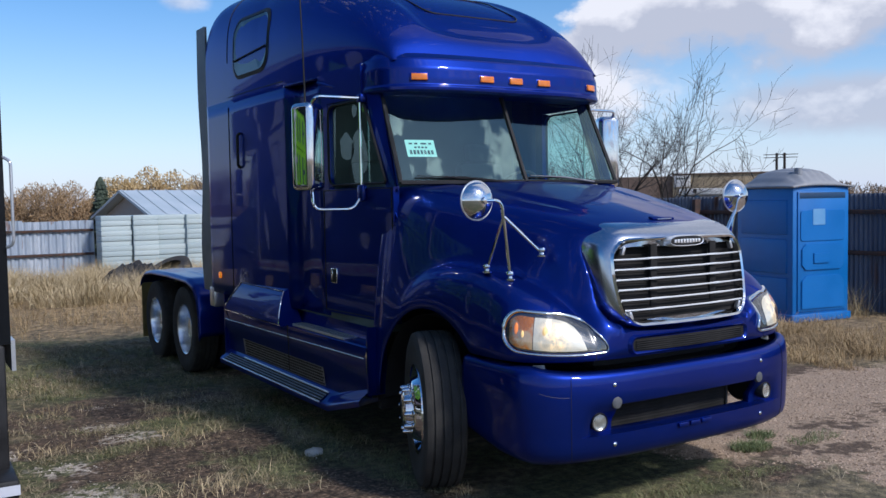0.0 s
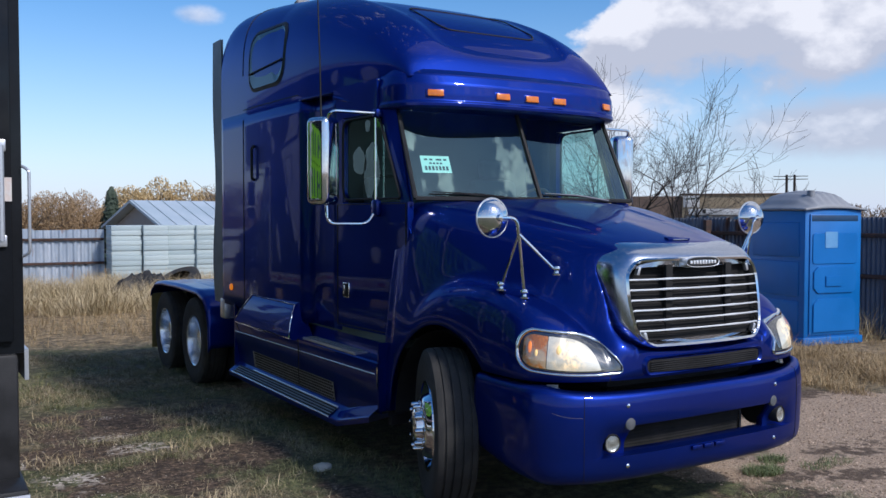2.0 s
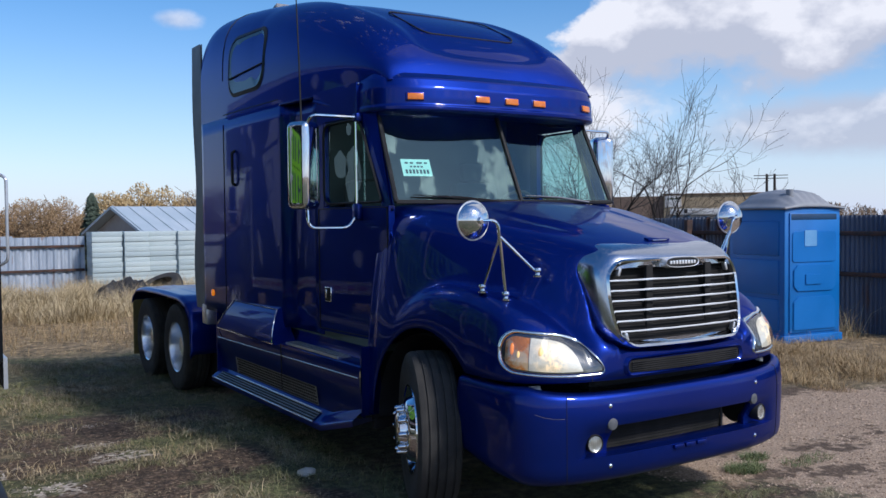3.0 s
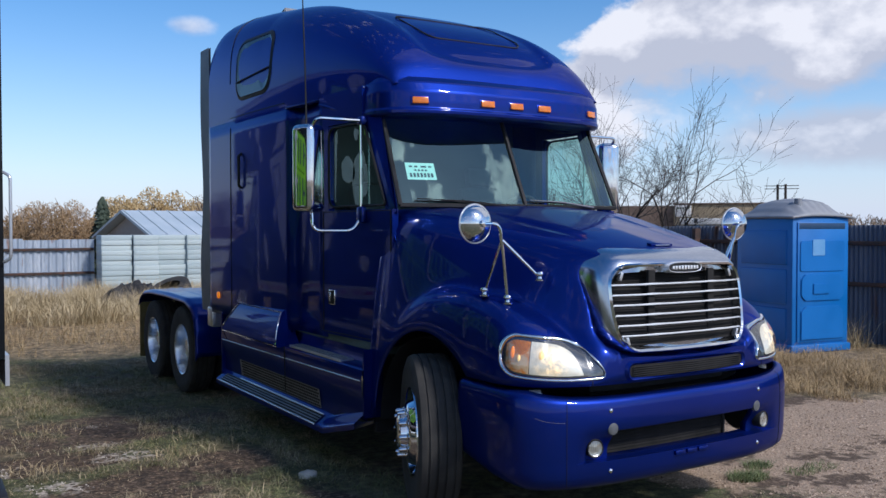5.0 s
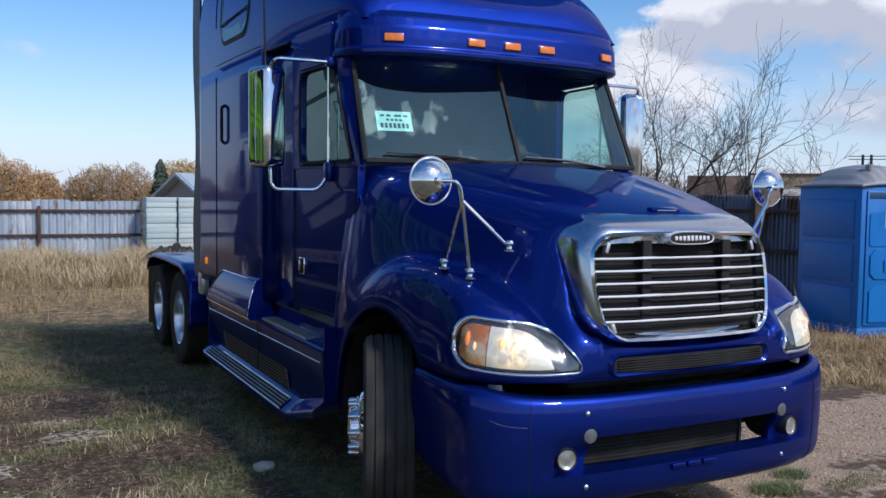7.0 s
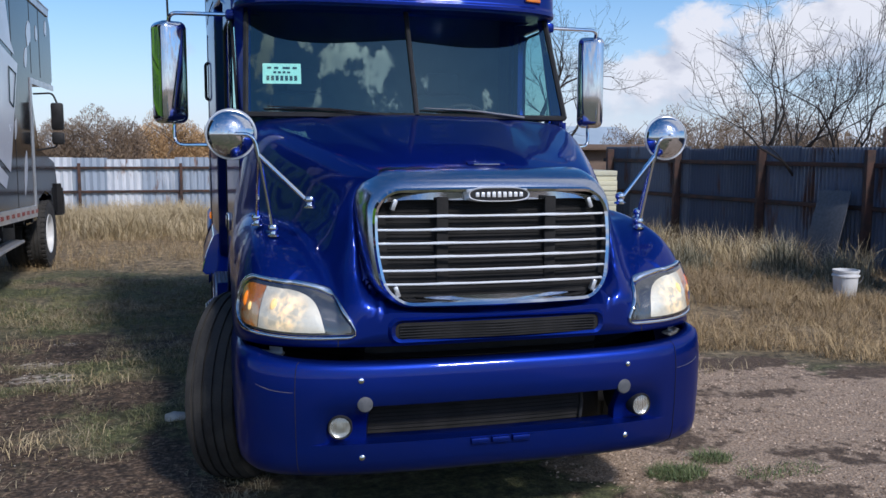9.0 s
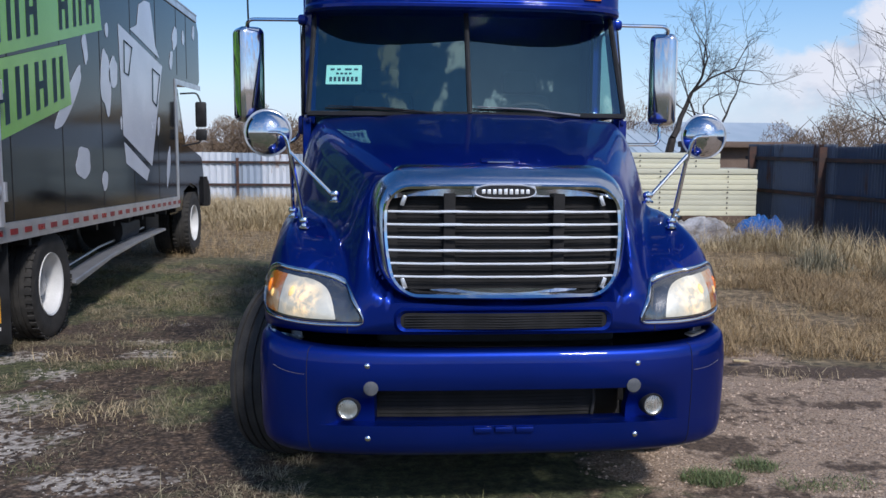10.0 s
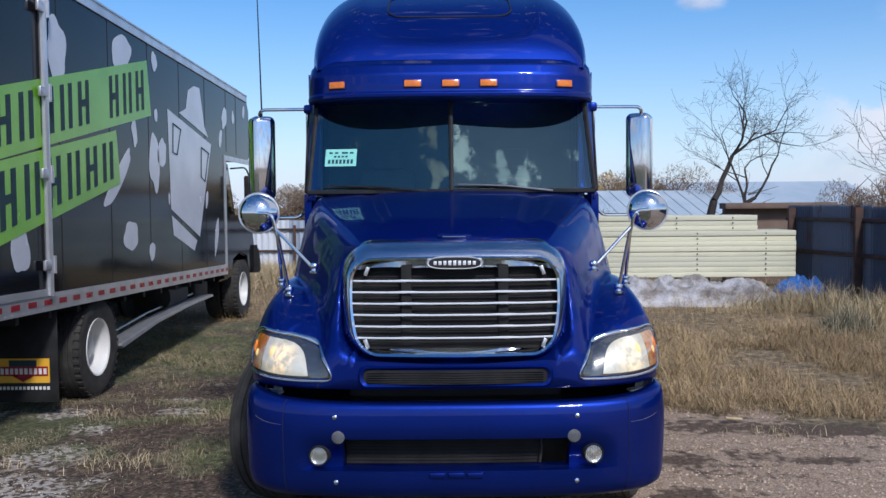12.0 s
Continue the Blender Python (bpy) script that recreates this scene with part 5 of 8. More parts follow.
def wheel(parent, m, deep, dual=False, nuts=True):
    """A lorry wheel whose outer face looks along +x of m. deep: the disc sits inwards (rear) or bulges out (steer)."""
    bm = bmesh.new()
    lathe(bm, TYRE_PROF, 56, m)
    if dual:
        lathe(bm, TYRE_PROF, 56, m @ Matrix.Translation((-0.33, 0, 0)))
    w = part("wheel", bm, M["rubber"], parent, "dusty black lorry tyre on bright rim")
    bm = bmesh.new()
    if deep:
        prof = [(0.302, 0.125), (0.30, 0.13), (0.288, 0.122), (0.275, 0.06), (0.262, -0.05), (0.22, -0.075), (0.16, -0.07), (0.14, -0.06), (0.135, 0.04), (0.12, 0.055), (0.0, 0.055)]
    else:
        prof = [(0.302, 0.12), (0.30, 0.13), (0.285, 0.125), (0.27, 0.07), (0.245, 0.07), (0.20, 0.15), (0.17, 0.165), (0.135, 0.165), (0.125, 0.21), (0.10, 0.225), (0.0, 0.23)]
    lathe(bm, prof, 48, m)
    part("rim", bm, M["rim"] if deep else M["chrome"], w, "polished aluminium rim")
    if nuts:
        for k in range(10):
            a = 2 * math.pi * k / 10
            bm = bmesh.new()
            x0 = -0.07 if deep else 0.16
            lathe(bm, [(0.026, x0), (0.026, x0 + 0.010), (0.018, x0 + 0.016), (0.017, x0 + 0.052), (0.010, x0 + 0.064), (0.0, x0 + 0.066)], 12, m @ Matrix.Translation((0, 0.143 * 1.02 * math.cos(a), 0.146 * math.sin(a))))
            part("lug_nut", bm, M["chrome"], w)
    return w


STEER = 22.0
wheel(truck, Matrix.Translation((-1.115, WHEEL_Y + 0.02, WHEEL_R)) @ pose(0, 0, 0, 0, 0, 180 - STEER), False)
wheel(truck, Matrix.Translation((1.115, WHEEL_Y + 0.02, WHEEL_R)) @ pose(0, 0, 0, 0, 0, -STEER), False)
for yy, zz in ((6.85, 0.43), (8.2, 0.40)):
    wheel(truck, Matrix.Translation((-1.12, yy, zz)) @ pose(0, 0, 0, 0, 0, 180), True, True)
    wheel(truck, Matrix.Translation((1.12, yy, zz)), True, True, False)

# ---- frame, rear fenders, fifth wheel ----
bm = bmesh.new()
for sx in (-1, 1):
    box(bm, (sx * 0.42, 4.9, 0.84), (0.09, 8.0, 0.26), 0.01)
for yy in (1.26, 6.85, 8.2):
    tube(bm, [(-0.85, yy, 0.50), (0.85, yy, 0.50)], 0.07, 12)
    lathe(bm, [(0.0, -0.2), (0.17, -0.14), (0.2, 0.0), (0.17, 0.14), (0.0, 0.2)], 16, Matrix.Translation((0, yy, 0.5)))
part("chassis", bm, M["black"], truck)
bm = bmesh.new()
prism(bm, [(7.0, 1.08), (8.2, 1.08), (8.35, 0.98), (6.85, 0.98)], 0.9, "x", -0.45, 0.02)
part("fifth_wheel", bm, M["black"], truck, "greasy black fifth wheel plate")
for side in (-1, 1):
    bm = bmesh.new()

    def rf(u, v):
        L = [(6.14, 0.42), (6.16, 0.70), (6.22, 0.88), (6.36, 1.00), (6.62, 1.06), (7.5, 1.075), (8.3, 1.065), (8.65, 1.03), (8.82, 0.95), (8.88, 0.86)]
        f = u * (len(L) - 1)
        i = min(int(f), len(L) - 2)
        t = f - i
        y, z = L[i][0] * (1 - t) + L[i + 1][0] * t, L[i][1] * (1 - t) + L[i + 1][1] * t
        edge = 0.05 * max(0.0, 1 - v / 0.08) ** 2
        rib = 0.008 * (1 if 0.42 < v < 0.46 or 0.62 < v < 0.66 else 0)
        return Vector((side * (1.285 - 0.70 * v), y, z - edge + rib))
    grid(bm, rf, 46, 24)
    bmesh.ops.recalc_face_normals(bm, faces=bm.faces)
    rfo = part("rear_fender", bm, M["paint"], truck, "blue full-length tandem fender", smooth=40)
    so = rfo.modifiers.new("skin", "SOLIDIFY")
    so.thickness, so.offset = 0.012, -1
    bm = bmesh.new()
    box(bm, (side * 0.95, 8.90, 0.48), (0.62, 0.012, 0.78), 0.003)
    part("mud_flap", bm, mat("yellowed_flap", (0.20, 0.16, 0.05), (0.12, 0.10, 0.04), rough=0.8), rfo, "faded mud flap")
    bm = bmesh.new()
    box(bm, (side * 1.15, 5.72, 0.92), (0.20, 0.16, 0.22), 0.02)
    part("tool_box", bm, M["steel"], truck)

# ---- ground ----
def ground_z(x, y):
    far = max(0.0, min(1.0, (y - 9.0) / 14.0))
    n = noise.noise(Vector((x * 0.35, y * 0.35, 0.3))) * 0.03 + noise.noise(Vector((x * 1.3, y * 1.3, 4.0))) * 0.012
    near = 1.0 if (abs(x) < 40 and abs(y) < 40) else 0.0
    if not near:
        return -0.10 * far
    dip = 0.10 / (1 + math.exp(-(y - 5.6) / 0.5)) / (1 + math.exp(-(x + 2.6) / 0.3)) / (1 + math.exp((y - 10.0) / 0.6)) / (1 + math.exp((x - 2.2) / 0.4))
    return n - 0.10 * far - dip


def drive_back(x):
    """Where the gravel drive gives way to the dry field."""
    return max(1.6, 3.45 - 0.6 * max(0.0, x - 2.4))


def track_mask(x, y):
    """1 on the bare gravel drive, 0 on the grass."""
    edge = (0.65 + 0.3 * (y - 0.75) if y > 0.75 else min(1.35, 0.65 + 1.2 * (0.75 - y)) + 0.25 * max(0.0, -0.4 - y)) + 0.25 * noise.noise(Vector((x * 1.1, y * 1.1, 3.0))) + 0.15 * noise.noise(Vector((x * 2.4, y * 2.4, 9.0)))
    back = drive_back(x) + 0.6 * noise.noise(Vector((x * 0.7, 0.4, 2.0))) + 0.55 * noise.noise(Vector((x * 1.9, y * 1.4, 7.0)))
    a = 1 / (1 + math.exp(-max(-30, min(30, (x - edge) / 0.25))))
    b = 1 / (1 + math.exp(max(-30, min(30, (y - back) / 0.25))))
    return a * b


def dry_mask(x, y):
    """1 where the field is all dry grass."""
    if abs(x) > 60 or abs(y) > 60:
        return 1.0
    w = 0.7 * noise.noise(Vector((x * 0.5, y * 0.5, 6.0)))
    a = 1 / (1 + math.exp(-max(-30, min(30, (y - drive_back(x) - 0.5 + 0.5 * w) / 0.25)))) / (1 + math.exp(-max(-30, min(30, (x - 1.4) / 0.3))))
    b = 1 / (1 + math.exp(-max(-30, min(30, (y - 10.6 + w) / 0.4))))
    return max(a, b)


# (x, y, half length along x, along y): trodden soil, and chalk showing through, beside the van
SOIL = [(-2.56, 5.0, 0.7, 0.32), (-3.1, 3.68, 0.5, 0.3), (-2.5, 1.7, 0.85, 0.45), (-2.9, 2.75, 0.9, 0.38), (-2.2, 0.65, 0.9, 0.4), (-2.9, 4.4, 0.7, 0.3), (-2.85, 5.4, 0.8, 0.35), (-2.05, 1.25, 0.85, 0.6), (-3.25, 3.85, 0.55, 0.3), (-2.45, 2.35, 0.65, 0.4), (-2.85, 2.9, 0.5, 0.35), (-3.6, 1.9, 0.7, 0.4), (-1.7, 0.2, 0.8, 0.4), (-3.0, 0.2, 0.9, 0.4), (-2.0, 3.0, 0.35, 0.5), (-3.5, 4.7, 0.6, 0.4)]
CHALK = [(-2.57, 3.7, 0.36, 0.30), (-2.80, 4.27, 0.34, 0.14), (-2.9, 1.3, 0.4, 0.3), (-2.6, 5.1, 0.3, 0.1), (-3.36, 3.1, 0.55, 0.26), (-3.3, 2.25, 0.55, 0.36), (-3.05, 1.4, 0.55, 0.34), (-2.3, 0.75, 0.6, 0.22), (-3.9, 3.6, 0.5, 0.3)]


DIRT = [(2.2, 0.80, 0.33, 0.17), (2.55, 0.60, 0.30, 0.10), (2.35, 2.1, 0.40, 0.10), (3.1, 2.95, 0.95, 0.28), (3.8, 2.40, 0.60, 0.28), (2.2, 3.1, 0.7, 0.25), (2.8, 2.0, 0.35, 0.09), (1.5, 1.15, 0.22, 0.16), (1.7, 0.95, 0.25, 0.08), (1.35, 0.42, 0.35, 0.10), (1.85, 0.2, 0.4, 0.1), (1.75, 2.0, 0.22, 0.16)]


def spots(x, y, places):
    """Nearness to any of the places, with a wandering edge: 1 in the middle, 0 away from them."""
    if not (-6 < x < 5 and -2 < y < 8):
        return 0.0
    w = 0.8 * noise.noise(Vector((x * 2.1, y * 1.4, 5.0)))
    return max(0.0, min(1.0, max(1.35 - math.hypot((x - a) / c, (y - b) / d) - w for a, b, c, d in places)))


def ground_material():
    m = bpy.data.materials.new("field_ground")
    m.use_nodes = True
    n, l = m.node_tree.nodes, m.node_tree.links
    p = n["Principled BSDF"]
    geo = n.new("ShaderNodeNewGeometry")

    def nz(scale, detail=6.0, off=(0, 0, 0)):
        mp = n.new("ShaderNodeMapping")
        mp.inputs["Location"].default_value = off
        l.new(geo.outputs["Position"], mp.inputs[0])
        t = n.new("ShaderNodeTexNoise")
        t.inputs["Scale"].default_value, t.inputs["Detail"].default_value = scale, detail
        l.new(mp.outputs[0], t.inputs["Vector"])
        return t.outputs[0]

    def rampc(fac, stops):
        r = n.new("ShaderNodeValToRGB")
        while len(r.color_ramp.elements) < len(stops):
            r.color_ramp.elements.new(0.5)
        for e, (pos, c) in zip(r.color_ramp.elements, stops):
            e.position, e.color = pos, rgb(c)
        l.new(fac, r.inputs[0])
        return r.outputs[0]

    def mixc(fac, a, b):
        x = n.new("ShaderNodeMix")
        x.data_type = "RGBA"
        l.new(fac, x.inputs[0])
        l.new(a, x.inputs[6])
        l.new(b, x.inputs[7])
        return x.outputs[2]

    def mth(op, a, b):
        x = n.new("ShaderNodeMath")
        x.operation = op
        for i, v in enumerate((a, b)):
            if isinstance(v, (int, float)):
                x.inputs[i].default_value = v
            else:
                l.new(v, x.inputs[i])
        return x.outputs[0]
    fine, mid, big = nz(38, 8), nz(5.5, 7, (3, 1, 0)), nz(0.9, 5, (7, 2, 0))
    grit = nz(110, 3, (4, 4, 0))
    soil = rampc(fine, [(0.32, (0.030, 0.019, 0.012)), (0.5, (0.080, 0.053, 0.035)), (0.68, (0.215, 0.155, 0.108))])
    straw = rampc(mid, [(0.3, (0.091, 0.078, 0.044)), (0.52, (0.152, 0.128, 0.076)), (0.7, (0.244, 0.201, 0.128))])
    green = rampc(fine, [(0.3, (0.044, 0.054, 0.022)), (0.7, (0.124, 0.130, 0.058))])
    dryat = n.new("ShaderNodeAttribute")
    dryat.attribute_name = "dry"
    greenish = mth("SUBTRACT", big, mth("MULTIPLY", dryat.outputs["Fac"], 0.35))
    grassy = mixc(rampc(greenish, [(0.40, (0, 0, 0)), (0.54, (1, 1, 1))]), straw, green)
    soilat, chalkat = n.new("ShaderNodeAttribute"), n.new("ShaderNodeAttribute")
    soilat.attribute_name, chalkat.attribute_name = "soil", "chalk"
    drystraw = rampc(mid, [(0.3, (0.110, 0.076, 0.040)), (0.52, (0.250, 0.178, 0.098)), (0.7, (0.410, 0.300, 0.170))])
    grassy = mixc(mth("MULTIPLY", dryat.outputs["Fac"], 0.85), grassy, drystraw)
    bare = mth("SUBTRACT", mth("ADD", mth("ADD", nz(0.75, 6, (1, 4, 0)), mth("MULTIPLY", soilat.outputs["Fac"], 0.30)), mth("MULTIPLY", mth("SUBTRACT", mid, 0.5), 0.45)), mth("MULTIPLY", dryat.outputs["Fac"], 0.25))
    base = mixc(rampc(bare, [(0.57, (0, 0, 0)), (0.66, (1, 1, 1))]), grassy, soil)
    chips = rampc(nz(17, 6, (1, 9, 0)), [(0.47, (0, 0, 0)), (0.53, (1, 1, 1))])
    chipzone = rampc(mth("ADD", mth("MULTIPLY", chalkat.outputs["Fac"], 0.6), mth("MULTIPLY", mth("SUBTRACT", mid, 0.5), 0.9)), [(0.30, (0, 0, 0)), (0.46, (1, 1, 1))])
    chipmask = mth("MULTIPLY", chips, chipzone)
    stone = rampc(fine, [(0.3, (0.25, 0.215, 0.18)), (0.7, (0.54, 0.49, 0.43))])
    mot = rampc(nz(13, 9, (2, 7, 0)), [(0.36, (0.48, 0.48, 0.48)), (0.5, (0.88, 0.88, 0.88)), (0.64, (1.40, 1.36, 1.30))])
    mul = n.new("ShaderNodeMix")
    mul.data_type, mul.blend_type = "RGBA", "MULTIPLY"
    mul.inputs[0].default_value = 1.0
    l.new(base, mul.inputs[6])
    l.new(mot, mul.inputs[7])
    base = mixc(chipmask, mul.outputs[2], stone)
    # bare gravel drive, from the vertex mask
    at = n.new("ShaderNodeAttribute")
    at.attribute_name = "drive"
    gravel = rampc(nz(70, 9, (6, 1, 0)), [(0.30, (0.142, 0.095, 0.062)), (0.5, (0.326, 0.234, 0.156)), (0.70, (0.50, 0.382, 0.272))])
    speck = rampc(grit, [(0.56, (0, 0, 0)), (0.64, (1, 1, 1))])
    pale = rampc(mid, [(0.3, (0.32, 0.27, 0.23)), (0.7, (0.48, 0.43, 0.38))])
    gravel = mixc(mth("MULTIPLY", speck, 0.6), gravel, pale)
    gdirt = rampc(fine, [(0.3, (0.040, 0.026, 0.017)), (0.7, (0.150, 0.102, 0.066))])
    mp2 = n.new("ShaderNodeMapping")
    mp2.inputs["Scale"].default_value = (0.55, 1.5, 1.0)
    l.new(geo.outputs["Position"], mp2.inputs[0])
    blot = n.new("ShaderNodeTexNoise")
    blot.inputs["Scale"].default_value, blot.inputs["Detail"].default_value = 1.25, 8.0
    l.new(mp2.outputs[0], blot.inputs["Vector"])
    blotf = mth("ADD", blot.outputs[0], mth("MULTIPLY", mth("SUBTRACT", nz(11, 10, (3, 8, 0)), 0.5), 0.95))
    dirtat = n.new("ShaderNodeAttribute")
    dirtat.attribute_name = "dirt"
    blotf = mth("ADD", blotf, mth("MULTIPLY", dirtat.outputs["Fac"], 0.36))
    gravel = mixc(rampc(blotf, [(0.60, (0, 0, 0)), (0.76, (1, 1, 1))]), gravel, gdirt)
    edge = mth("ADD", at.outputs["Fac"], mth("MULTIPLY", mth("SUBTRACT", mid, 0.5), 0.9))
    base = mixc(rampc(edge, [(0.42, (0, 0, 0)), (0.58, (1, 1, 1))]), base, gravel)
    l.new(base, p.inputs["Base Color"])
    p.inputs["Roughness"].default_value = 0.95
    bp = n.new("ShaderNodeBump")
    bp.inputs["Strength"].default_value, bp.inputs["Distance"].default_value = 0.8, 0.04
    l.new(mth("ADD", mth("MULTIPLY", nz(60, 10, (9, 3, 0)), 0.6), nz(7, 9, (2, 2, 0))), bp.inputs["Height"])
    l.new(bp.outputs[0], p.inputs["Normal"])
    return m


def axis_steps(lo, hi, step):
    out = [lo + step * i for i in range(int((hi - lo) / step) + 1)]
    d = step
    a, b = out[0], out[-1]
    left, right = [], []
    while d < 900:
        d *= 1.5
        a, b = a - d, b + d
        left.append(a)
        right.append(b)
    return left[::-1] + out + right


bm = bmesh.new()
gx, gy = axis_steps(-14.0, 16.0, 0.2), axis_steps(-8.0, 24.0, 0.2)
lay = bm.verts.layers.float.new("drive")
lay2 = bm.verts.layers.float.new("dry")
lay3 = bm.verts.layers.float.new("soil")
lay4 = bm.verts.layers.float.new("chalk")
lay5 = bm.verts.layers.float.new("dirt")
gv = []
for x in gx:
    col = []
    for y in gy:
        v = bm.verts.new((x, y, ground_z(x, y)))
        v[lay] = track_mask(x, y) if abs(x) < 60 and abs(y) < 60 else 0.0
        v[lay2] = dry_mask(x, y)
        v[lay3], v[lay4], v[lay5] = spots(x, y, SOIL) if x < 0 else 0.0, spots(x, y, CHALK) if x < 0 else 0.0, spots(x, y, DIRT) if x > 0 else 0.0
        col.append(v)
    gv.append(col)
for a, b in zip(gv, gv[1:]):
    for j in range(len(gy) - 1):
        bm.faces.new((a[j], b[j], b[j + 1], a[j + 1]))
M["ground"] = ground_material()
ground = part("ground", bm, M["ground"])
tagged(ground, "rough field of dry grass, soil and gravel", "ground", kind="structure")

# ---- grass ----
rng = np.random.default_rng(7)


def blades(name, label, xy, heights, width, bend_by, material, base_z=None):
    """Many bent blades in one mesh: three triangles each."""
    n = len(xy)
    ang = rng.uniform(0, 2 * math.pi, n)
    lean = rng.uniform(0.15, 1.0, n) * bend_by
    dx, dy = np.cos(ang), np.sin(ang)
    px, py = -dy, dx
    z0 = np.array([ground_z(x, y) for x, y in xy]) - 0.01 if base_z is None else base_z
    h = heights
    w = width * rng.uniform(0.6, 1.4, n)
    v = np.zeros((n, 5, 3), dtype=np.float32)
    for k, (f, wf, lf) in enumerate(((0, 1, 0), (0, -1, 0), (0.55, 0.8, 0.35), (0.55, -0.8, 0.35), (1.0, 0, 1.0))):
        v[:, k, 0] = xy[:, 0] + px * w * wf * 0.5 + dx * lean * h * lf
        v[:, k, 1] = xy[:, 1] + py * w * wf * 0.5 + dy * lean * h * lf
        v[:, k, 2] = z0 + h * f * (1 - 0.25 * lean * lf)
    idx = np.arange(n)[:, None] * 5
    tri = np.concatenate([idx + np.array([0, 1, 3]), idx + np.array([0, 3, 2]), idx + np.array([2, 3, 4])], axis=1).reshape(-1, 3)
    me = bpy.data.meshes.new(name)
    me.vertices.add(n * 5)
    me.vertices.foreach_set("co", v.reshape(-1))
    me.loops.add(tri.size)
    me.loops.foreach_set("vertex_index", tri.reshape(-1).astype(np.int32))
    me.polygons.add(len(tri))
    me.polygons.foreach_set("loop_start", np.arange(0, tri.size, 3, dtype=np.int32))
    me.polygons.foreach_set("loop_total", np.full(len(tri), 3, dtype=np.int32))
    me.update(calc_edges=True)
    me.materials.append(material)
    return tagged(new(name, me), label, "grass", kind="stuff")


M["straw"] = mat("dry_grass", (0.165, 0.140, 0.082), (0.420, 0.352, 0.228), rough=0.8, scale=0.8, fine=20, island=0.6)
M["lush"] = mat("lush_grass", (0.084, 0.120, 0.042), (0.156, 0.186, 0.072), rough=0.7, scale=0.8, fine=20, island=0.5)
TUFTS = [(1.27, 0.61, 0.12, 1500), (1.60, 0.79, 0.09, 700), (1.75, 0.50, 0.10, 250), (2.0, 0.52, 0.12, 200), (-2.9, 6.9, 0.5, 900)]
STRAW_TUFTS = [(-2.58, 1.86), (-3.1, 6.3), (-1.95, 4.17), (2.75, 2.75), (-3.5, 6.6), (-2.2, 7.2), (3.3, 4.2)] + [(-1.75 - 2.1 * ((k * 0.618) % 1.0), 0.1 + 6.6 * ((k * 0.7549) % 1.0)) for k in range(8)]
M["fieldstraw"] = mat("field_straw", (0.240, 0.165, 0.082), (0.520, 0.380, 0.200), rough=0.8, scale=0.5, fine=20, island=0.5)
M["tallstraw"] = mat("tall_straw", (0.360, 0.276, 0.144), (0.624, 0.504, 0.312), rough=0.8, scale=0.8, fine=20, island=0.6)
M["greengrass"] = mat("green_grass", (0.125, 0.142, 0.056), (0.262, 0.250, 0.120), rough=0.7, scale=0.8, fine=20, island=0.5)


def scatter(n, x0, x1, y0, y1, keep):
    pts = np.stack([rng.uniform(x0, x1, n), rng.uniform(y0, y1, n)], axis=1)
    ok = np.array([keep(x, y) for x, y in pts])
    return pts[ok]


def patch(x, y, s, o=0.0):
    return noise.noise(Vector((x * s + o, y * s - o, o)))


def off_things(x, y):
    return not (-1.0 < x < 1.0 and 0.3 < y < 8.3)


def short_keep(x, y):
    d = patch(x, y, 0.8, 3.0) + 0.5 * patch(x, y, 2.6, 1.0)
    return off_things(x, y) and d > -0.15 + 0.5 * rng.random() * 0.8 - 0.1 and track_mask(x, y) < 0.35 + 0.2 * rng.random() and max(spots(x, y, SOIL), spots(x, y, CHALK)) < 0.16 + 0.75 * rng.random()


def clumps(pts, o):
    """Uneven growth: taller in clumps a hand wide."""
    return np.array([max(0.35, min(1.9, 0.95 + 1.7 * patch(x, y, 6.5, o) + 0.8 * patch(x, y, 2.1, o))) for x, y in pts])


pts = np.concatenate([scatter(90000, -8, 8, -3.5, 14, short_keep), scatter(210000, -4.6, -1.0, -0.6, 9.5, short_keep), scatter(36000, -1.2, 2.2, -1.6, 0.9, short_keep)])
blades("short_dry_grass", "short matted dry grass blades", pts, (0.012 + 0.052 * rng.random(len(pts)) ** 1.8) * clumps(pts, 1.0), 0.0038, 2.4, M["straw"])


def green_keep(x, y):
    return off_things(x, y) and patch(x, y, 0.7, 8.0) + 0.4 * patch(x, y, 2.2, 5.0) > -0.12 and track_mask(x, y) < 0.3 and max(spots(x, y, SOIL), spots(x, y, CHALK)) < 0.2 + 0.3 * rng.random()


pts = np.concatenate([scatter(50000, -7, 5, -4.5, 16, green_keep), scatter(110000, -4.6, -1.0, -0.6, 9.5, green_keep), scatter(36000, -1.2, 2.2, -1.6, 0.9, green_keep)])
blades("short_green_grass", "short green grass blades", pts, (0.016 + 0.054 * rng.random(len(pts)) ** 1.8) * clumps(pts, 4.0), 0.0038, 2.2, M["greengrass"])


def field_keep(x, y):
    r = rng.random()
    if x < 2.0 and y > 10.4:
        return -0.2 + 0.5 * r < patch(x, y, 0.5, 2.0) + 0.35 and y < 12 + 8 * r
    if x > 1.5 and y > drive_back(x) + 0.1 + 0.9 * patch(x, y, 1.2, 0.0) and spots(x, y, DIRT) < 0.1 + 0.5 * r:
        return patch(x, y, 0.9, 6.0) + 0.6 * patch(x, y, 2.3, 3.0) + 0.45 > r * 0.8
    return False


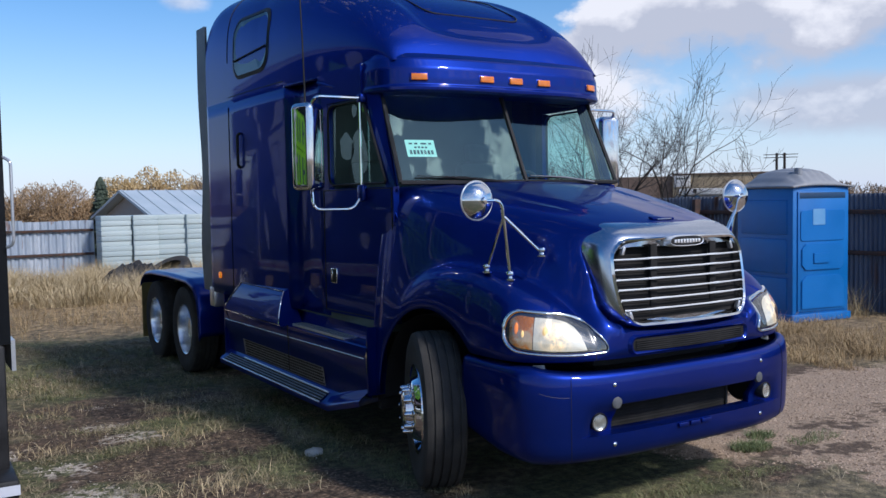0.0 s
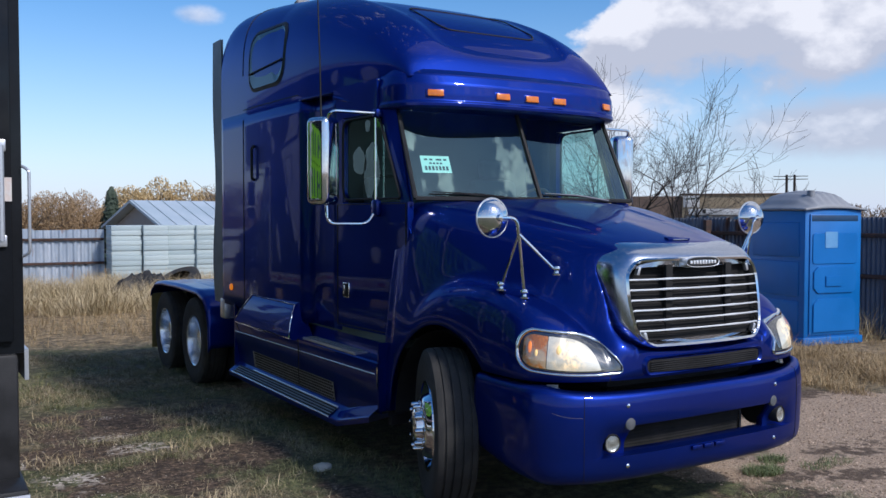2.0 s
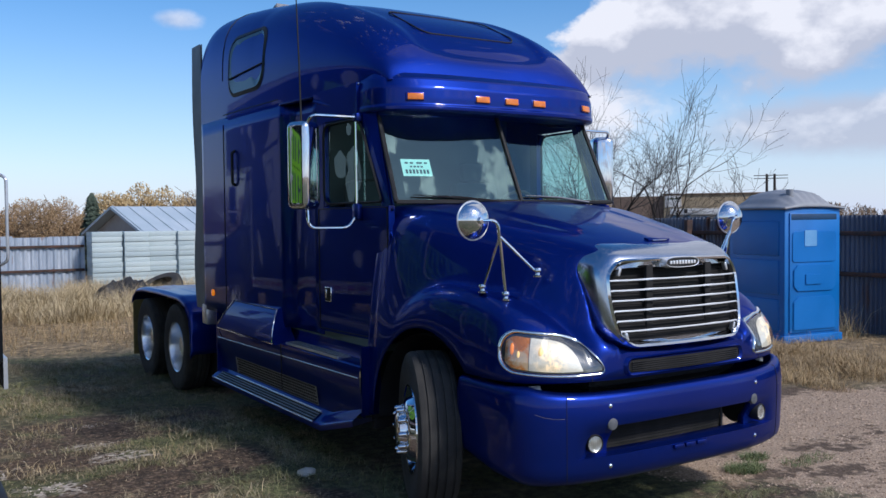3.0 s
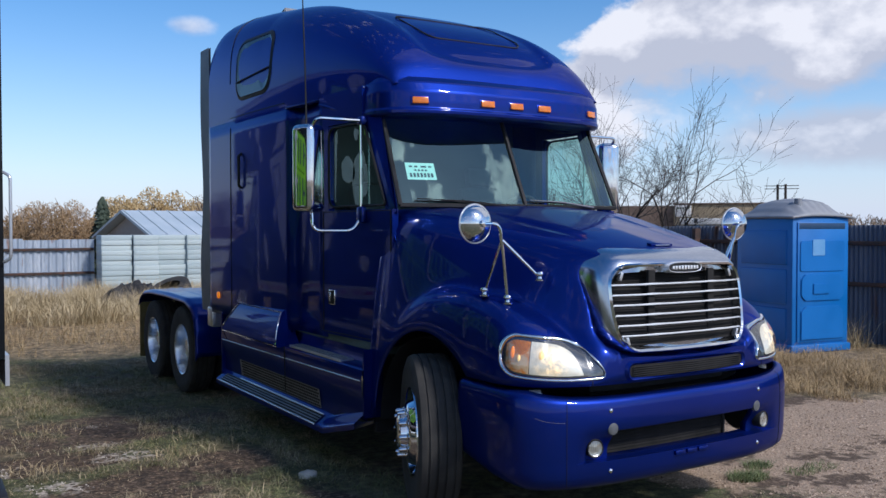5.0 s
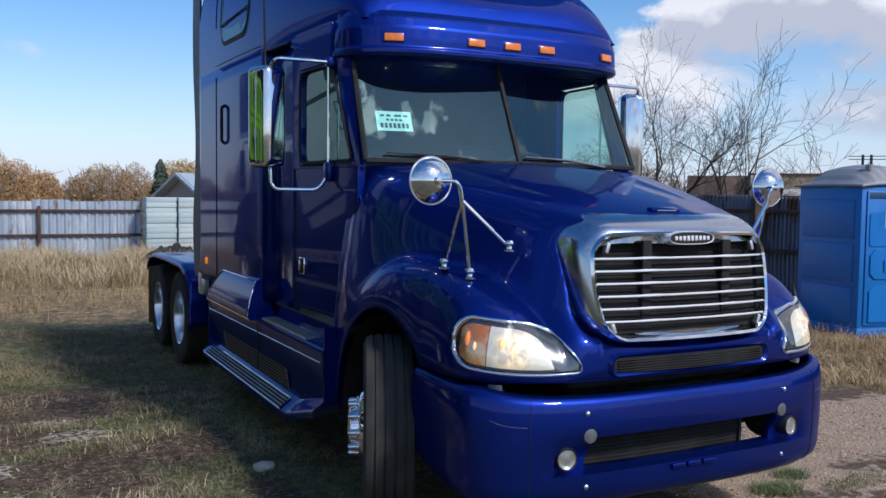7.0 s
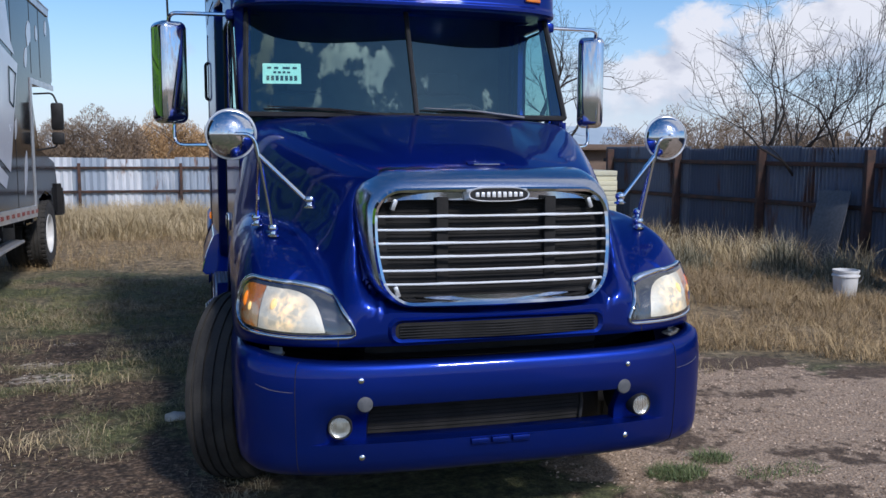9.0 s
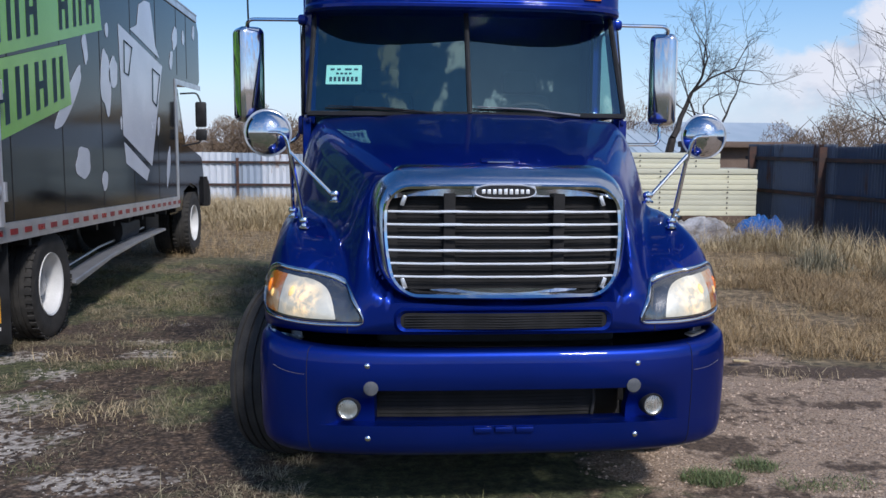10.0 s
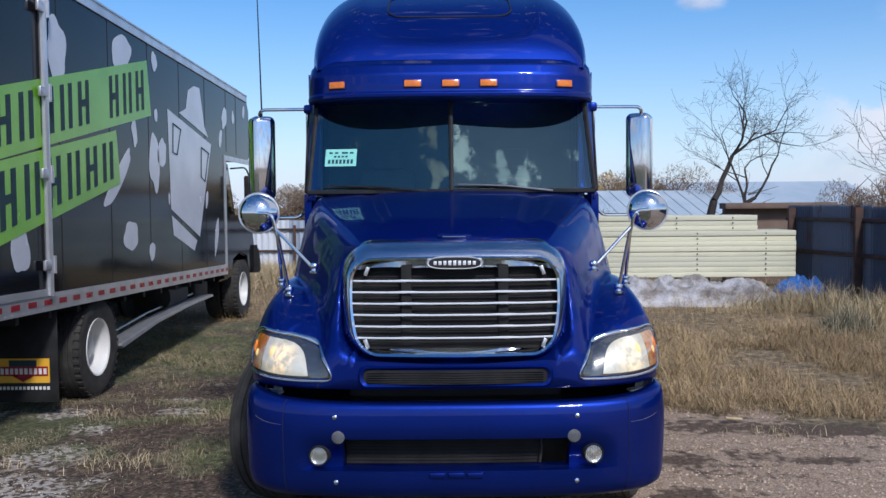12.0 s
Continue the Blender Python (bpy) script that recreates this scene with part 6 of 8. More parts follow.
pts = np.concatenate([scatter(300000, -13, 9.6, 1.8, 20, field_keep), scatter(150000, 1.5, 7.5, 1.8, 9.0, field_keep)])
blades("field_dry_grass", "ankle-high tan dry grass", pts, (0.04 + 0.17 * rng.random(len(pts)) ** 2.0) * clumps(pts, 6.0), 0.0042, 1.9, M["fieldstraw"])
pts = scatter(60000, -14, 6, 17.5, 22.4, lambda x, y: patch(x, y, 0.5, 4.0) > -0.25)
pts = np.concatenate([pts, scatter(60000, -6.0, 3.6, 14.2, 20.5, lambda x, y: patch(x, y, 0.55, 9.0) + 0.5 * patch(x, y, 1.7, 2.0) > -0.05 + 0.35 * rng.random() and y > 14.6 + 0.25 * abs(x + 1))])
blades("tall_weeds", "tall bleached weeds along the fence", pts, 0.15 + 0.65 * rng.random(len(pts)) ** 1.4, 0.008, 1.7, M["tallstraw"])
pts = scatter(26000, 4.2, 9.0, 4.5, 13.6, lambda x, y: abs(x - (9.0 - 0.205 * (y - 4.65)) + 0.8) < 0.7 and patch(x, y, 1.1, 4.0) > -0.1)
blades("fence_weeds", "tall dry weeds below the blue fence", pts, 0.15 + 0.6 * rng.random(len(pts)) ** 1.5, 0.007, 1.4, M["tallstraw"])
pts = scatter(13000, 3.0, 7.8, 11.2, 12.6, lambda x, y: x > 4.2 + rng.random() * 2 and patch(x, y, 1.3, 3.0) > -0.15)
blades("stack_weeds", "tall dry weeds before the panel stack", pts, (0.08 + 0.36 * rng.random(len(pts)) ** 1.5) * clumps(pts, 2.0), 0.006, 1.7, M["tallstraw"])


# grey-green shrubby weeds at the foot of the dark fence
M["greyweed"] = mat("grey_green_weed", (0.15, 0.145, 0.095), (0.36, 0.32, 0.215), rough=0.85, scale=1.0, fine=20, island=0.6)
for cx, cy, hh in ((6.98, 7.73, 0.85), (5.87, 8.62, 0.6), (7.35, 6.9, 0.6)):
    r = 0.30 * rng.normal(size=(1100, 2))
    blades("shrubby_weed", "dry grey-green shrubby weed below the dark fence", np.array([cx, cy]) + r, hh * np.exp(-(r ** 2).sum(1) / 0.16) * rng.uniform(0.3, 1.0, 1100) + 0.05, 0.009, 1.0, M["greyweed"])

# green and straw tufts on the drive, and a few by the van
tufts = []
for cx, cy, rr_, nn in TUFTS:
    a, d = rng.uniform(0, 2 * math.pi, nn), rr_ * np.sqrt(rng.uniform(0, 1, nn))
    tufts.append(np.stack([cx + 1.5 * d * np.cos(a), cy + d * np.sin(a)], axis=1))
pts = np.concatenate(tufts)
blades("green_tufts", "small lush green grass tufts on the gravel", pts, 0.015 + 0.07 * rng.random(len(pts)) ** 1.6, 0.004, 1.6, M["lush"])
pts = np.concatenate([np.stack([cx + 0.20 * rng.normal(size=110), cy + 0.12 * rng.normal(size=110)], axis=1) for cx, cy in STRAW_TUFTS])
blades("straw_tufts", "bleached straw tufts standing in the short grass", pts, rng.uniform(0.04, 0.12, len(pts)), 0.004, 1.8, M["tallstraw"])


pts = scatter(26000, -4.4, -1.2, -0.6, 7.0, lambda x, y: patch(x, y, 3.0, 7.0) + 0.5 * patch(x, y, 9.0, 3.0) > 0.02 + 0.5 * rng.random())
blades("straw_litter", "bleached straw lying on the trodden soil", pts, rng.uniform(0.012, 0.034, len(pts)), 0.004, 3.6, M["tallstraw"])


def pebbles(name, label, pts, lo, hi, material):
    """Many small stones in one mesh: a squashed octahedron each."""
    n = len(pts)
    size = lo + (hi - lo) * rng.random(n) ** 2.5
    base = np.array([(1, 0, 0), (0, 1, 0), (-1, 0, 0), (0, -1, 0), (0, 0, 0.7), (0, 0, -0.7)])
    v = base[None] * size[:, None, None] * rng.uniform(0.6, 1.3, (n, 6, 1))
    a = rng.uniform(0, 2 * math.pi, n)
    c, s_ = np.cos(a)[:, None], np.sin(a)[:, None]
    x = v[:, :, 0] * c - v[:, :, 1] * s_ + pts[:, 0][:, None]
    y = v[:, :, 0] * s_ + v[:, :, 1] * c + pts[:, 1][:, None]
    z = v[:, :, 2] + (np.array([ground_z(p[0], p[1]) for p in pts]) + 0.15 * size)[:, None]
    tri = np.array([(0, 1, 4), (1, 2, 4), (2, 3, 4), (3, 0, 4), (1, 0, 5), (2, 1, 5), (3, 2, 5), (0, 3, 5)])
    me = bpy.data.meshes.new(name)
    me.from_pydata(np.stack([x, y, z], axis=2).reshape(-1, 3).tolist(), [], (np.arange(n)[:, None, None] * 6 + tri[None]).reshape(-1, 3).tolist())
    me.materials.append(material)
    return tagged(new(name, me), label, "gravel", kind="stuff")


M["pebble"] = mat("gravel_stones", (0.20, 0.14, 0.096), (0.56, 0.43, 0.325), rough=0.9, scale=3, fine=60, island=0.8)
M["chalk"] = mat("chalk_chips", (0.32, 0.285, 0.24), (0.60, 0.55, 0.48), rough=0.9, scale=3, fine=60, island=0.6)
pts = scatter(48000, 0.2, 6.0, -1.5, 4.5, lambda x, y: track_mask(x, y) > 0.4 and spots(x, y, DIRT) < 0.35 * rng.random())
pebbles("gravel_stones", "loose pinkish gravel stones", pts, 0.002, 0.013, M["pebble"])
pts = scatter(32000, -5.0, -1.2, -1.0, 6.5, lambda x, y: spots(x, y, CHALK) > 0.12 + 0.8 * rng.random() ** 0.5 and patch(x, y, 4.0, 2.0) > -0.1)
pts = np.concatenate([pts, scatter(500, -5.0, -1.2, -1.0, 7.0, lambda x, y: patch(x, y, 1.6, 5.0) > 0.0)])
pebbles("chalk_chips", "pale chalk chips trodden into the soil", pts, 0.002, 0.010, M["chalk"])

# ---- corrugated fences ----
def corrugated(name, label, p0, p1, height, material, rail_mat, pitch=0.9, wave=0.075, amp=0.016, rails=(0.55, 1.25), front=1, post_every=2.7, base=0.0, rise=0.0, thick=0.08):
    """A fence of ribbed sheets, each a part, on rails and posts that stand on the side front."""
    a, b = Vector((p0[0], p0[1], 0)), Vector((p1[0], p1[1], 0))
    L = (b - a).length
    d = (b - a).normalized()
    nrm = Vector((d.y, -d.x, 0)) * front
    f = thing(name, label, "fence", kind="structure")
    ns = int(L / pitch)
    r = random.Random(5)
    for k in range(ns):
        bm = bmesh.new()
        s0, s1 = L * k / ns, L * (k + 1) / ns + 0.02
        top = height + r.uniform(-0.03, 0.03) + rise * k / ns
        lean = r.uniform(-0.004, 0.004)
        n = int((s1 - s0) / wave * 4)

        def at(u, v):
            s = s0 + (s1 - s0) * u
            w = amp * max(-1, min(1, 1.6 * math.sin(2 * math.pi * s / wave)))
            q = a + d * s + nrm * (w + lean + (0.004 if k % 2 else 0.0))
            return Vector((q.x, q.y, base + (top - base) * v))
        grid(bm, at, n, 1)
        part("sheet", bm, material, f, smooth=0)
    for z in rails:
        bm = bmesh.new()
        box(bm, (0, 0, 0), (L, 0.05, 0.07), 0.006)
        mid = (a + b) / 2 + nrm * (amp + 0.035)
        bmesh.ops.transform(bm, matrix=Matrix.Translation((mid.x, mid.y, z)) @ Matrix.Rotation(math.atan2(d.y, d.x), 4, "Z"), verts=bm.verts)
        part("rail", bm, rail_mat, f)
    s = 0.3
    while s < L + 0.1:
        bm = bmesh.new()
        q = a + d * min(s, L) + nrm * (amp + 0.10)
        box(bm, (q.x, q.y, base - 0.1 + (height + 0.12) / 2), (thick, 0.08, height + 0.10), 0.008)
        part("post", bm, rail_mat, f)
        s += post_every
    return f


M["galv"] = mat("weathered_galvanised", (0.36, 0.42, 0.50), (0.66, 0.69, 0.73), rough=0.5, metal=0.3, scale=1.2, fine=14, island=2.3, stretch=(1, 1, 0.25))
def rusted(m, scale, lo, hi, colour, stretch):
    """Rust blotches and streaks over a sheet metal."""
    n, l = m.node_tree.nodes, m.node_tree.links
    tc, mp, nz, rp, mx, oi, ad = [n.new("ShaderNode" + k) for k in ("TexCoord", "Mapping", "TexNoise", "ValToRGB", "Mix", "ObjectInfo", "VectorMath")]
    mp.inputs["Scale"].default_value = stretch
    nz.inputs["Scale"].default_value, nz.inputs["Detail"].default_value, nz.inputs["Roughness"].default_value = scale, 9.0, 0.62
    rp.color_ramp.elements[0].position, rp.color_ramp.elements[1].position = lo, hi
    mx.data_type = "RGBA"
    l.new(tc.outputs["Object"], mp.inputs[0])
    l.new(mp.outputs[0], ad.inputs[0])
    l.new(oi.outputs["Random"], ad.inputs[1])
    l.new(ad.outputs[0], nz.inputs["Vector"])
    l.new(nz.outputs[0], rp.inputs[0])
    l.new(rp.outputs[0], mx.inputs[0])
    l.new(n["Principled BSDF"].inputs["Base Color"].links[0].from_socket, mx.inputs[6])
    mx.inputs[7].default_value = rgb(colour)
    l.new(mx.outputs[2], n["Principled BSDF"].inputs["Base Color"])


rusted(M["galv"], 1.8, 0.60, 0.70, (0.22, 0.11, 0.06), (2.4, 1.0, 0.5))
M["rustrail"] = mat("rusty_steel", (0.030, 0.022, 0.020), (0.085, 0.042, 0.030), rough=0.85, scale=5, fine=50, bump=0.3)
M["bluesheet"] = mat("blue_grey_sheet", (0.070, 0.092, 0.140), (0.150, 0.175, 0.225), rough=0.55, metal=0.15, scale=1.0, fine=12, island=2.25, stretch=(1, 1, 0.2))
corrugated("fence_back", "weathered galvanised corrugated fence with rusty rails", (-16.0, 22.5), (0.36, 22.5), 1.55, M["galv"], M["rustrail"], wave=0.19, amp=0.02, rails=(0.62, 1.28), front=1, base=-0.15)
rusted(M["bluesheet"], 1.5, 0.56, 0.66, (0.085, 0.038, 0.024), (1.5, 1.5, 0.35))
corrugated("fence_side", "dark blue-grey corrugated fence with rusty rails", (7.25, 14.6), (9.6, 3.0), 1.90, M["bluesheet"], M["rustrail"], rails=(0.95, 1.62), front=1, base=-0.05, post_every=2.2, thick=0.15)
corrugated("fence_east", "dark corrugated fence running on past the toilet", (9.6, 3.0), (12.5, -6.0), 1.95, M["bluesheet"], M["rustrail"], rails=(0.95, 1.62), front=1, base=-0.05)

# ---- stacks of insulated wall panels ----
M["panel"] = mat("cream_panel", (0.66, 0.64, 0.47), (0.56, 0.55, 0.42), rough=0.5, scale=1.5, fine=40, island=2.15)
M["panelg"] = mat("pale_panel", (0.46, 0.54, 0.55), (0.38, 0.46, 0.48), rough=0.5, scale=1.5, fine=30, island=2.2)


def panel_stack(name, label, x0, x1, y0, deep, z0, heights, material, rot=0.0, clips=()):
    st = thing(name, label, "panel stack", pose((x0 + x1) / 2, y0, z0, 0, 0, rot))
    z = 0.0
    r = random.Random(3)
    for h, xa, xb in heights:
        bm = bmesh.new()
        mid, wide = (xa + xb) / 2 * (x1 - x0), (xb - xa) * (x1 - x0)
        box(bm, (mid, deep / 2 + r.uniform(-0.02, 0.02), z + h / 2), (wide, deep, h - 0.005), 0.003)
        pn = part("panel", bm, material, st)
        if clips and wide > 3:
            for f in clips:
                bm = bmesh.new()
                box(bm, (wide * (f - 0.5) + mid, -0.012, z + h / 2), (0.022, 0.02, 0.03), 0.004)
                part("clip", bm, M["black"], pn)
        z += h
    return st


panel_stack("panel_stack", "stack of cream metal wall panels raised on blocks", 2.6, 6.95, 13.4, 1.1, 0.46, [(0.105, -0.5, 0.5)] * 9 + [(0.105, -0.5, 0.32)] * 3, M["panel"], clips=(0.54, 0.86))
for k, (xa, xb, h) in enumerate(((0.42, 1.25, 13), (1.25, 1.95, 13), (1.95, 2.75, 13), (2.72, 3.60, 13), (3.62, 4.9, 13), (4.9, 6.6, 13))):
    panel_stack("panel_bundle", "strapped bundle of pale ribbed panels by the fence", xa, xb - 0.03, 21.6 - 0.12 * (k % 2), 0.8, -0.15, [(0.14, -0.5, 0.5)] * h, M["panelg"])


# tarp heap below the cream stack
def tarp(name, label, cx, cy, wx, wy, h, material, seed):
    bm = bmesh.new()

    def at(u, v):
        x, y = cx + wx * (u - 0.5), cy + wy * (v - 0.5)
        e = max(0.0, math.sin(math.pi * u)) ** 0.5 * max(0.0, math.sin(math.pi * v)) ** 0.5
        f = noise.noise(Vector((x * 1.6, y * 1.6, seed))) * 0.6 + (0.5 - abs(noise.noise(Vector((x * 3.2, y * 4, seed))))) * 0.45 + abs(noise.noise(Vector((x * 9, y * 8, seed)))) * 0.16
        return Vector((x, y, ground_z(x, y) - 0.02 + e * h * (0.75 + f)))
    grid(bm, at, 110, 40)
    ob = part(name, bm, material, None, smooth=60)
    return tagged(ob, label, "tarp")


M["tarpg"] = mat("grey_tarp", (0.46, 0.46, 0.48), (0.17, 0.145, 0.125), rough=0.5, scale=3, fine=25, bump=0.2)
M["tarpb"] = mat("blue_tarp", (0.02, 0.10, 0.32), (0.03, 0.14, 0.42), rough=0.4, scale=3, fine=25, bump=0.2)
tarp("grey_tarp", "crumpled grey tarp over rubble", 4.6, 13.05, 4.6, 1.5, 0.55, M["tarpg"], 1.0)
tarp("blue_tarp", "crumpled blue tarp on a heap by the fence", 6.85, 12.95, 1.15, 0.7, 0.62, M["tarpb"], 5.0)

# ---- portable toilet ----
M["bluepl"] = mat("blue_plastic", (0.004, 0.135, 0.43), (0.006, 0.155, 0.49), rough=0.42, scale=2, fine=60, bump=0.05)
M["greypl"] = mat("grey_plastic", (0.20, 0.215, 0.24), (0.26, 0.275, 0.30), rough=0.5, scale=3, fine=60)
toilet = thing("portable_toilet", "blue plastic portable toilet with grey domed roof", "toilet", pose(7.10, 4.65, 0, 0, 0, -8))
W, D, H = 1.13, 1.18, 2.02
bm = bmesh.new()
box(bm, (W / 2, D / 2, H / 2 + 0.06), (W, D, H - 0.08), 0.03)
body = part("cabin", bm, M["bluepl"], toilet)
bm = bmesh.new()
box(bm, (W / 2, D / 2, 0.06), (W + 0.06, D + 0.06, 0.12), 0.02)
part("skid", bm, M["bluepl"], toilet)
for zc, hh in ((0.42, 0.48), (0.99, 0.52), (1.58, 0.52)):
    bm = bmesh.new()
    box(bm, (-0.004, D / 2, zc), (0.03, D - 0.22, hh), 0.02)
    part("side_panel", bm, M["bluepl"], body)
bm = bmesh.new()
box(bm, (W / 2, -0.008, 1.06), (W - 0.16, 0.03, 1.80), 0.012)
tdoor = part("door", bm, M["bluepl"], toilet)
bm = bmesh.new()
prism(bm, [(W / 2 + p[0], p[1]) for p in roundrect(W - 0.24, 0.46, 0.05, 4, 0, 1.45)], 0.014, "y", -0.036, 0.005)
part("upper_panel", bm, M["bluepl"], tdoor)
bm = bmesh.new()
prism(bm, [(0.14, 0.86), (0.22, 0.78), (W - 0.22, 0.78), (W - 0.14, 0.86), (W - 0.14, 1.10), (W - 0.22, 1.18), (0.22, 1.18), (0.14, 1.10)], 0.022, "y", -0.044, 0.008)
part("middle_panel", bm, M["bluepl"], tdoor)
bm = bmesh.new()
prism(bm, [(0.36, 0.88), (0.68, 0.88), (0.68, 1.04), (0.36, 1.04)], 0.022, "y", -0.062, 0.008)
part("latch_recess", bm, M["bluepl"], tdoor)
bm = bmesh.new()
prism(bm, [(0.14, 0.20), (W - 0.14, 0.20), (W - 0.14, 0.62), (W - 0.24, 0.70), (0.24, 0.70), (0.14, 0.62)], 0.022, "y", -0.044, 0.008)
part("lower_panel", bm, M["bluepl"], tdoor)
bm = bmesh.new()
prism(bm, [(0.36, 1.46), (0.60, 1.46), (0.60, 1.70), (0.36, 1.70)], 0.004, "y", -0.042)
part("door_notice", bm, mat("faded_notice", (0.10, 0.30, 0.58), (0.14, 0.34, 0.60), rough=0.6), tdoor, "faded pale notice")
bm = bmesh.new()
box(bm, (W / 2, -0.01, 1.90), (W - 0.20, 0.03, 0.10), 0.01)
# shade inside the vent is put in as a darker blue
part("door_vent", bm, mat("vent_shadow_blue", (0.006, 0.05, 0.13), rough=0.6), toilet)


def dome(u, v):
    x, y = -0.05 + (W + 0.10) * u, -0.05 + (D + 0.10) * v
    e = min(1.0, 4.0 * min(u, 1 - u)) * min(1.0, 4.0 * min(v, 1 - v))
    ribs = 0.012 * (1 if (u * 9) % 1 < 0.35 else 0) * min(1.0, e * 2)
    return Vector((x, y, H + 0.02 + 0.28 * math.sin(math.pi * u) ** 0.6 * (0.35 + 0.65 * math.sin(math.pi * v) ** 0.5) * min(1, e + 0.25) + ribs))


bm = bmesh.new()
grid(bm, dome, 54, 20)
rf_ = part("roof", bm, M["greypl"], toilet, "ribbed grey plastic roof", smooth=40)
rs = rf_.modifiers.new("skin", "SOLIDIFY")
rs.thickness, rs.offset = 0.03, -1
bm = bmesh.new()
tube(bm, [(0.30, 0.20, H + 0.16), (0.30, 0.20, H + 0.30)], 0.055, 14)
part("vent_pipe", bm, M["greypl"], toilet)

# ---- the black box van ----
M["vanblack"] = mat("black_vinyl_side", (0.007, 0.0085, 0.011), (0.011, 0.0125, 0.016), rough=0.09, scale=1.5, fine=40, rvar=0.05)
M["vanblack"].node_tree.nodes["Principled BSDF"].inputs["Specular IOR Level"].default_value = 0.22
M["vanwhite"] = mat("pale_vinyl", (0.58, 0.60, 0.67), (0.50, 0.52, 0.59), rough=0.22, scale=2, fine=40)
M["vangreen"] = mat("lime_vinyl", (0.19, 0.46, 0.035), (0.16, 0.41, 0.03), rough=0.22, scale=2, fine=40)
M["alu"] = mat("aluminium_rail", (0.62, 0.63, 0.66), (0.50, 0.51, 0.54), rough=0.35, metal=0.7, scale=4, fine=60)
M["redtape"] = mat("red_reflector", (0.28, 0.01, 0.02), (0.22, 0.01, 0.02), rough=0.3)
VX, V0, V1, VATTIC = -3.70, 1.2, 9.62, 11.35
van = thing("box_van", "black box van with green banner and pale patches, parked on grass", "van")
slope = math.tan(radians(1.35))


def vz(y, z):
    """The box leans a little nose-down."""
    return z - slope * (y - V0)


RAIL, BOXTOP = 1.22, 4.16
bm = bmesh.new()
side_out = [(V0, vz(V0, RAIL)), (V1, vz(V1, RAIL)), (V1, vz(V1, RAIL + 1.75)), (VATTIC - 0.15, vz(V1, RAIL + 1.75)), (VATTIC, vz(VATTIC, RAIL + 1.9)), (VATTIC, vz(VATTIC, BOXTOP) - 0.25), (VATTIC - 0.2, vz(VATTIC, BOXTOP)), (V0, vz(V0, BOXTOP))]
prism(bm, side_out, -2.5, "x", VX)
vbox = part("cargo_box", bm, M["vanblack"], van, "glossy black cargo box", smooth=30)
# vertical panel joints
for y in [V0 + 1.22 * k for k in range(1, 8)] + [10.4]:
    bm = bmesh.new()
    z0 = RAIL + 0.02 if y < V1 else RAIL + 1.85
    tube(bm, [(VX + 0.001, y, vz(y, z0)), (VX + 0.001, y, vz(y, BOXTOP - 0.1))], 0.004, 5)
    part("panel_joint", bm, M["black"], vbox)
# rails
bm = bmesh.new()
prism(bm, [(V0, vz(V0, RAIL + 0.02)), (V1, vz(V1, RAIL + 0.02)), (V1, vz(V1, RAIL - 0.14)), (V0, vz(V0, RAIL - 0.14))], 0.02, "x", VX)
lower = part("lower_rail", bm, M["alu"], vbox, "riveted aluminium lower rail")
bm = bmesh.new()
prism(bm, [(V0, vz(V0, BOXTOP)), (VATTIC - 0.2, vz(VATTIC - 0.2, BOXTOP)), (VATTIC - 0.2, vz(VATTIC - 0.2, BOXTOP - 0.10)), (V0, vz(V0, BOXTOP - 0.10))], 0.02, "x", VX)
prism(bm, [(V0, vz(V0, BOXTOP) + 0.02), (VATTIC - 0.2, vz(VATTIC - 0.2, BOXTOP) + 0.02), (VATTIC - 0.2, vz(VATTIC - 0.2, BOXTOP)), (V0, vz(V0, BOXTOP))], -2.5, "x", VX + 0.03)
part("upper_rail", bm, M["alu"], vbox)
for k in range(28):
    bm = bmesh.new()
    y = V0 + 0.2 + 0.30 * k
    prism(bm, [(y, vz(y, RAIL - 0.035)), (y + 0.15, vz(y + 0.15, RAIL - 0.035)), (y + 0.15, vz(y + 0.15, RAIL - 0.085)), (y, vz(y, RAIL - 0.085))], 0.003, "x", VX + 0.021)
    part("reflector_strip", bm, M["redtape"], lower)
bm = bmesh.new()
for k in range(80):
    y = V0 + 0.05 + 0.105 * k
    lathe(bm, [(0.006, 0), (0.004, 0.003), (0, 0.004)], 6, Matrix.Translation((VX + 0.02, y, vz(y, RAIL - 0.005))))
    lathe(bm, [(0.006, 0), (0.004, 0.003), (0, 0.004)], 6, Matrix.Translation((VX + 0.02, y, vz(y, RAIL - 0.12))))
tagged(part("rivets", bm, M["alu"], lower), kind="stuff")
# white frame at the attic's underside
bm = bmesh.new()
prism(bm, [(V1 - 0.06, vz(V1, RAIL)), (V1 + 0.03, vz(V1, RAIL)), (V1 + 0.03, vz(V1, RAIL + 1.70)), (VATTIC, vz(V1, RAIL + 1.70)), (VATTIC, vz(V1, RAIL + 1.78)), (V1 - 0.06, vz(V1, RAIL + 1.78))], 0.015, "x", VX)
part("attic_trim", bm, M["alu"], vbox)


# graphics: banners, letter blocks and patches, thin films on the side
def film(name, pts, material, lift, parent=None, label=""):
    bm = bmesh.new()
    prism(bm, pts, 0.002, "x", VX + lift)
    return part(name, bm, material, parent or vbox, label, smooth=0)


upper_b = film("banner", [(1.9, 2.24), (6.17, 3.087), (6.053, 3.737), (1.9, 2.815)], M["vangreen"], 0.0062, None, "slanted lime green banner")
lower_b = film("banner", [(1.9, 1.53), (5.122, 2.231), (5.03, 2.812), (1.9, 2.235)], M["vangreen"], 0.0062, None, "slanted lime green banner")


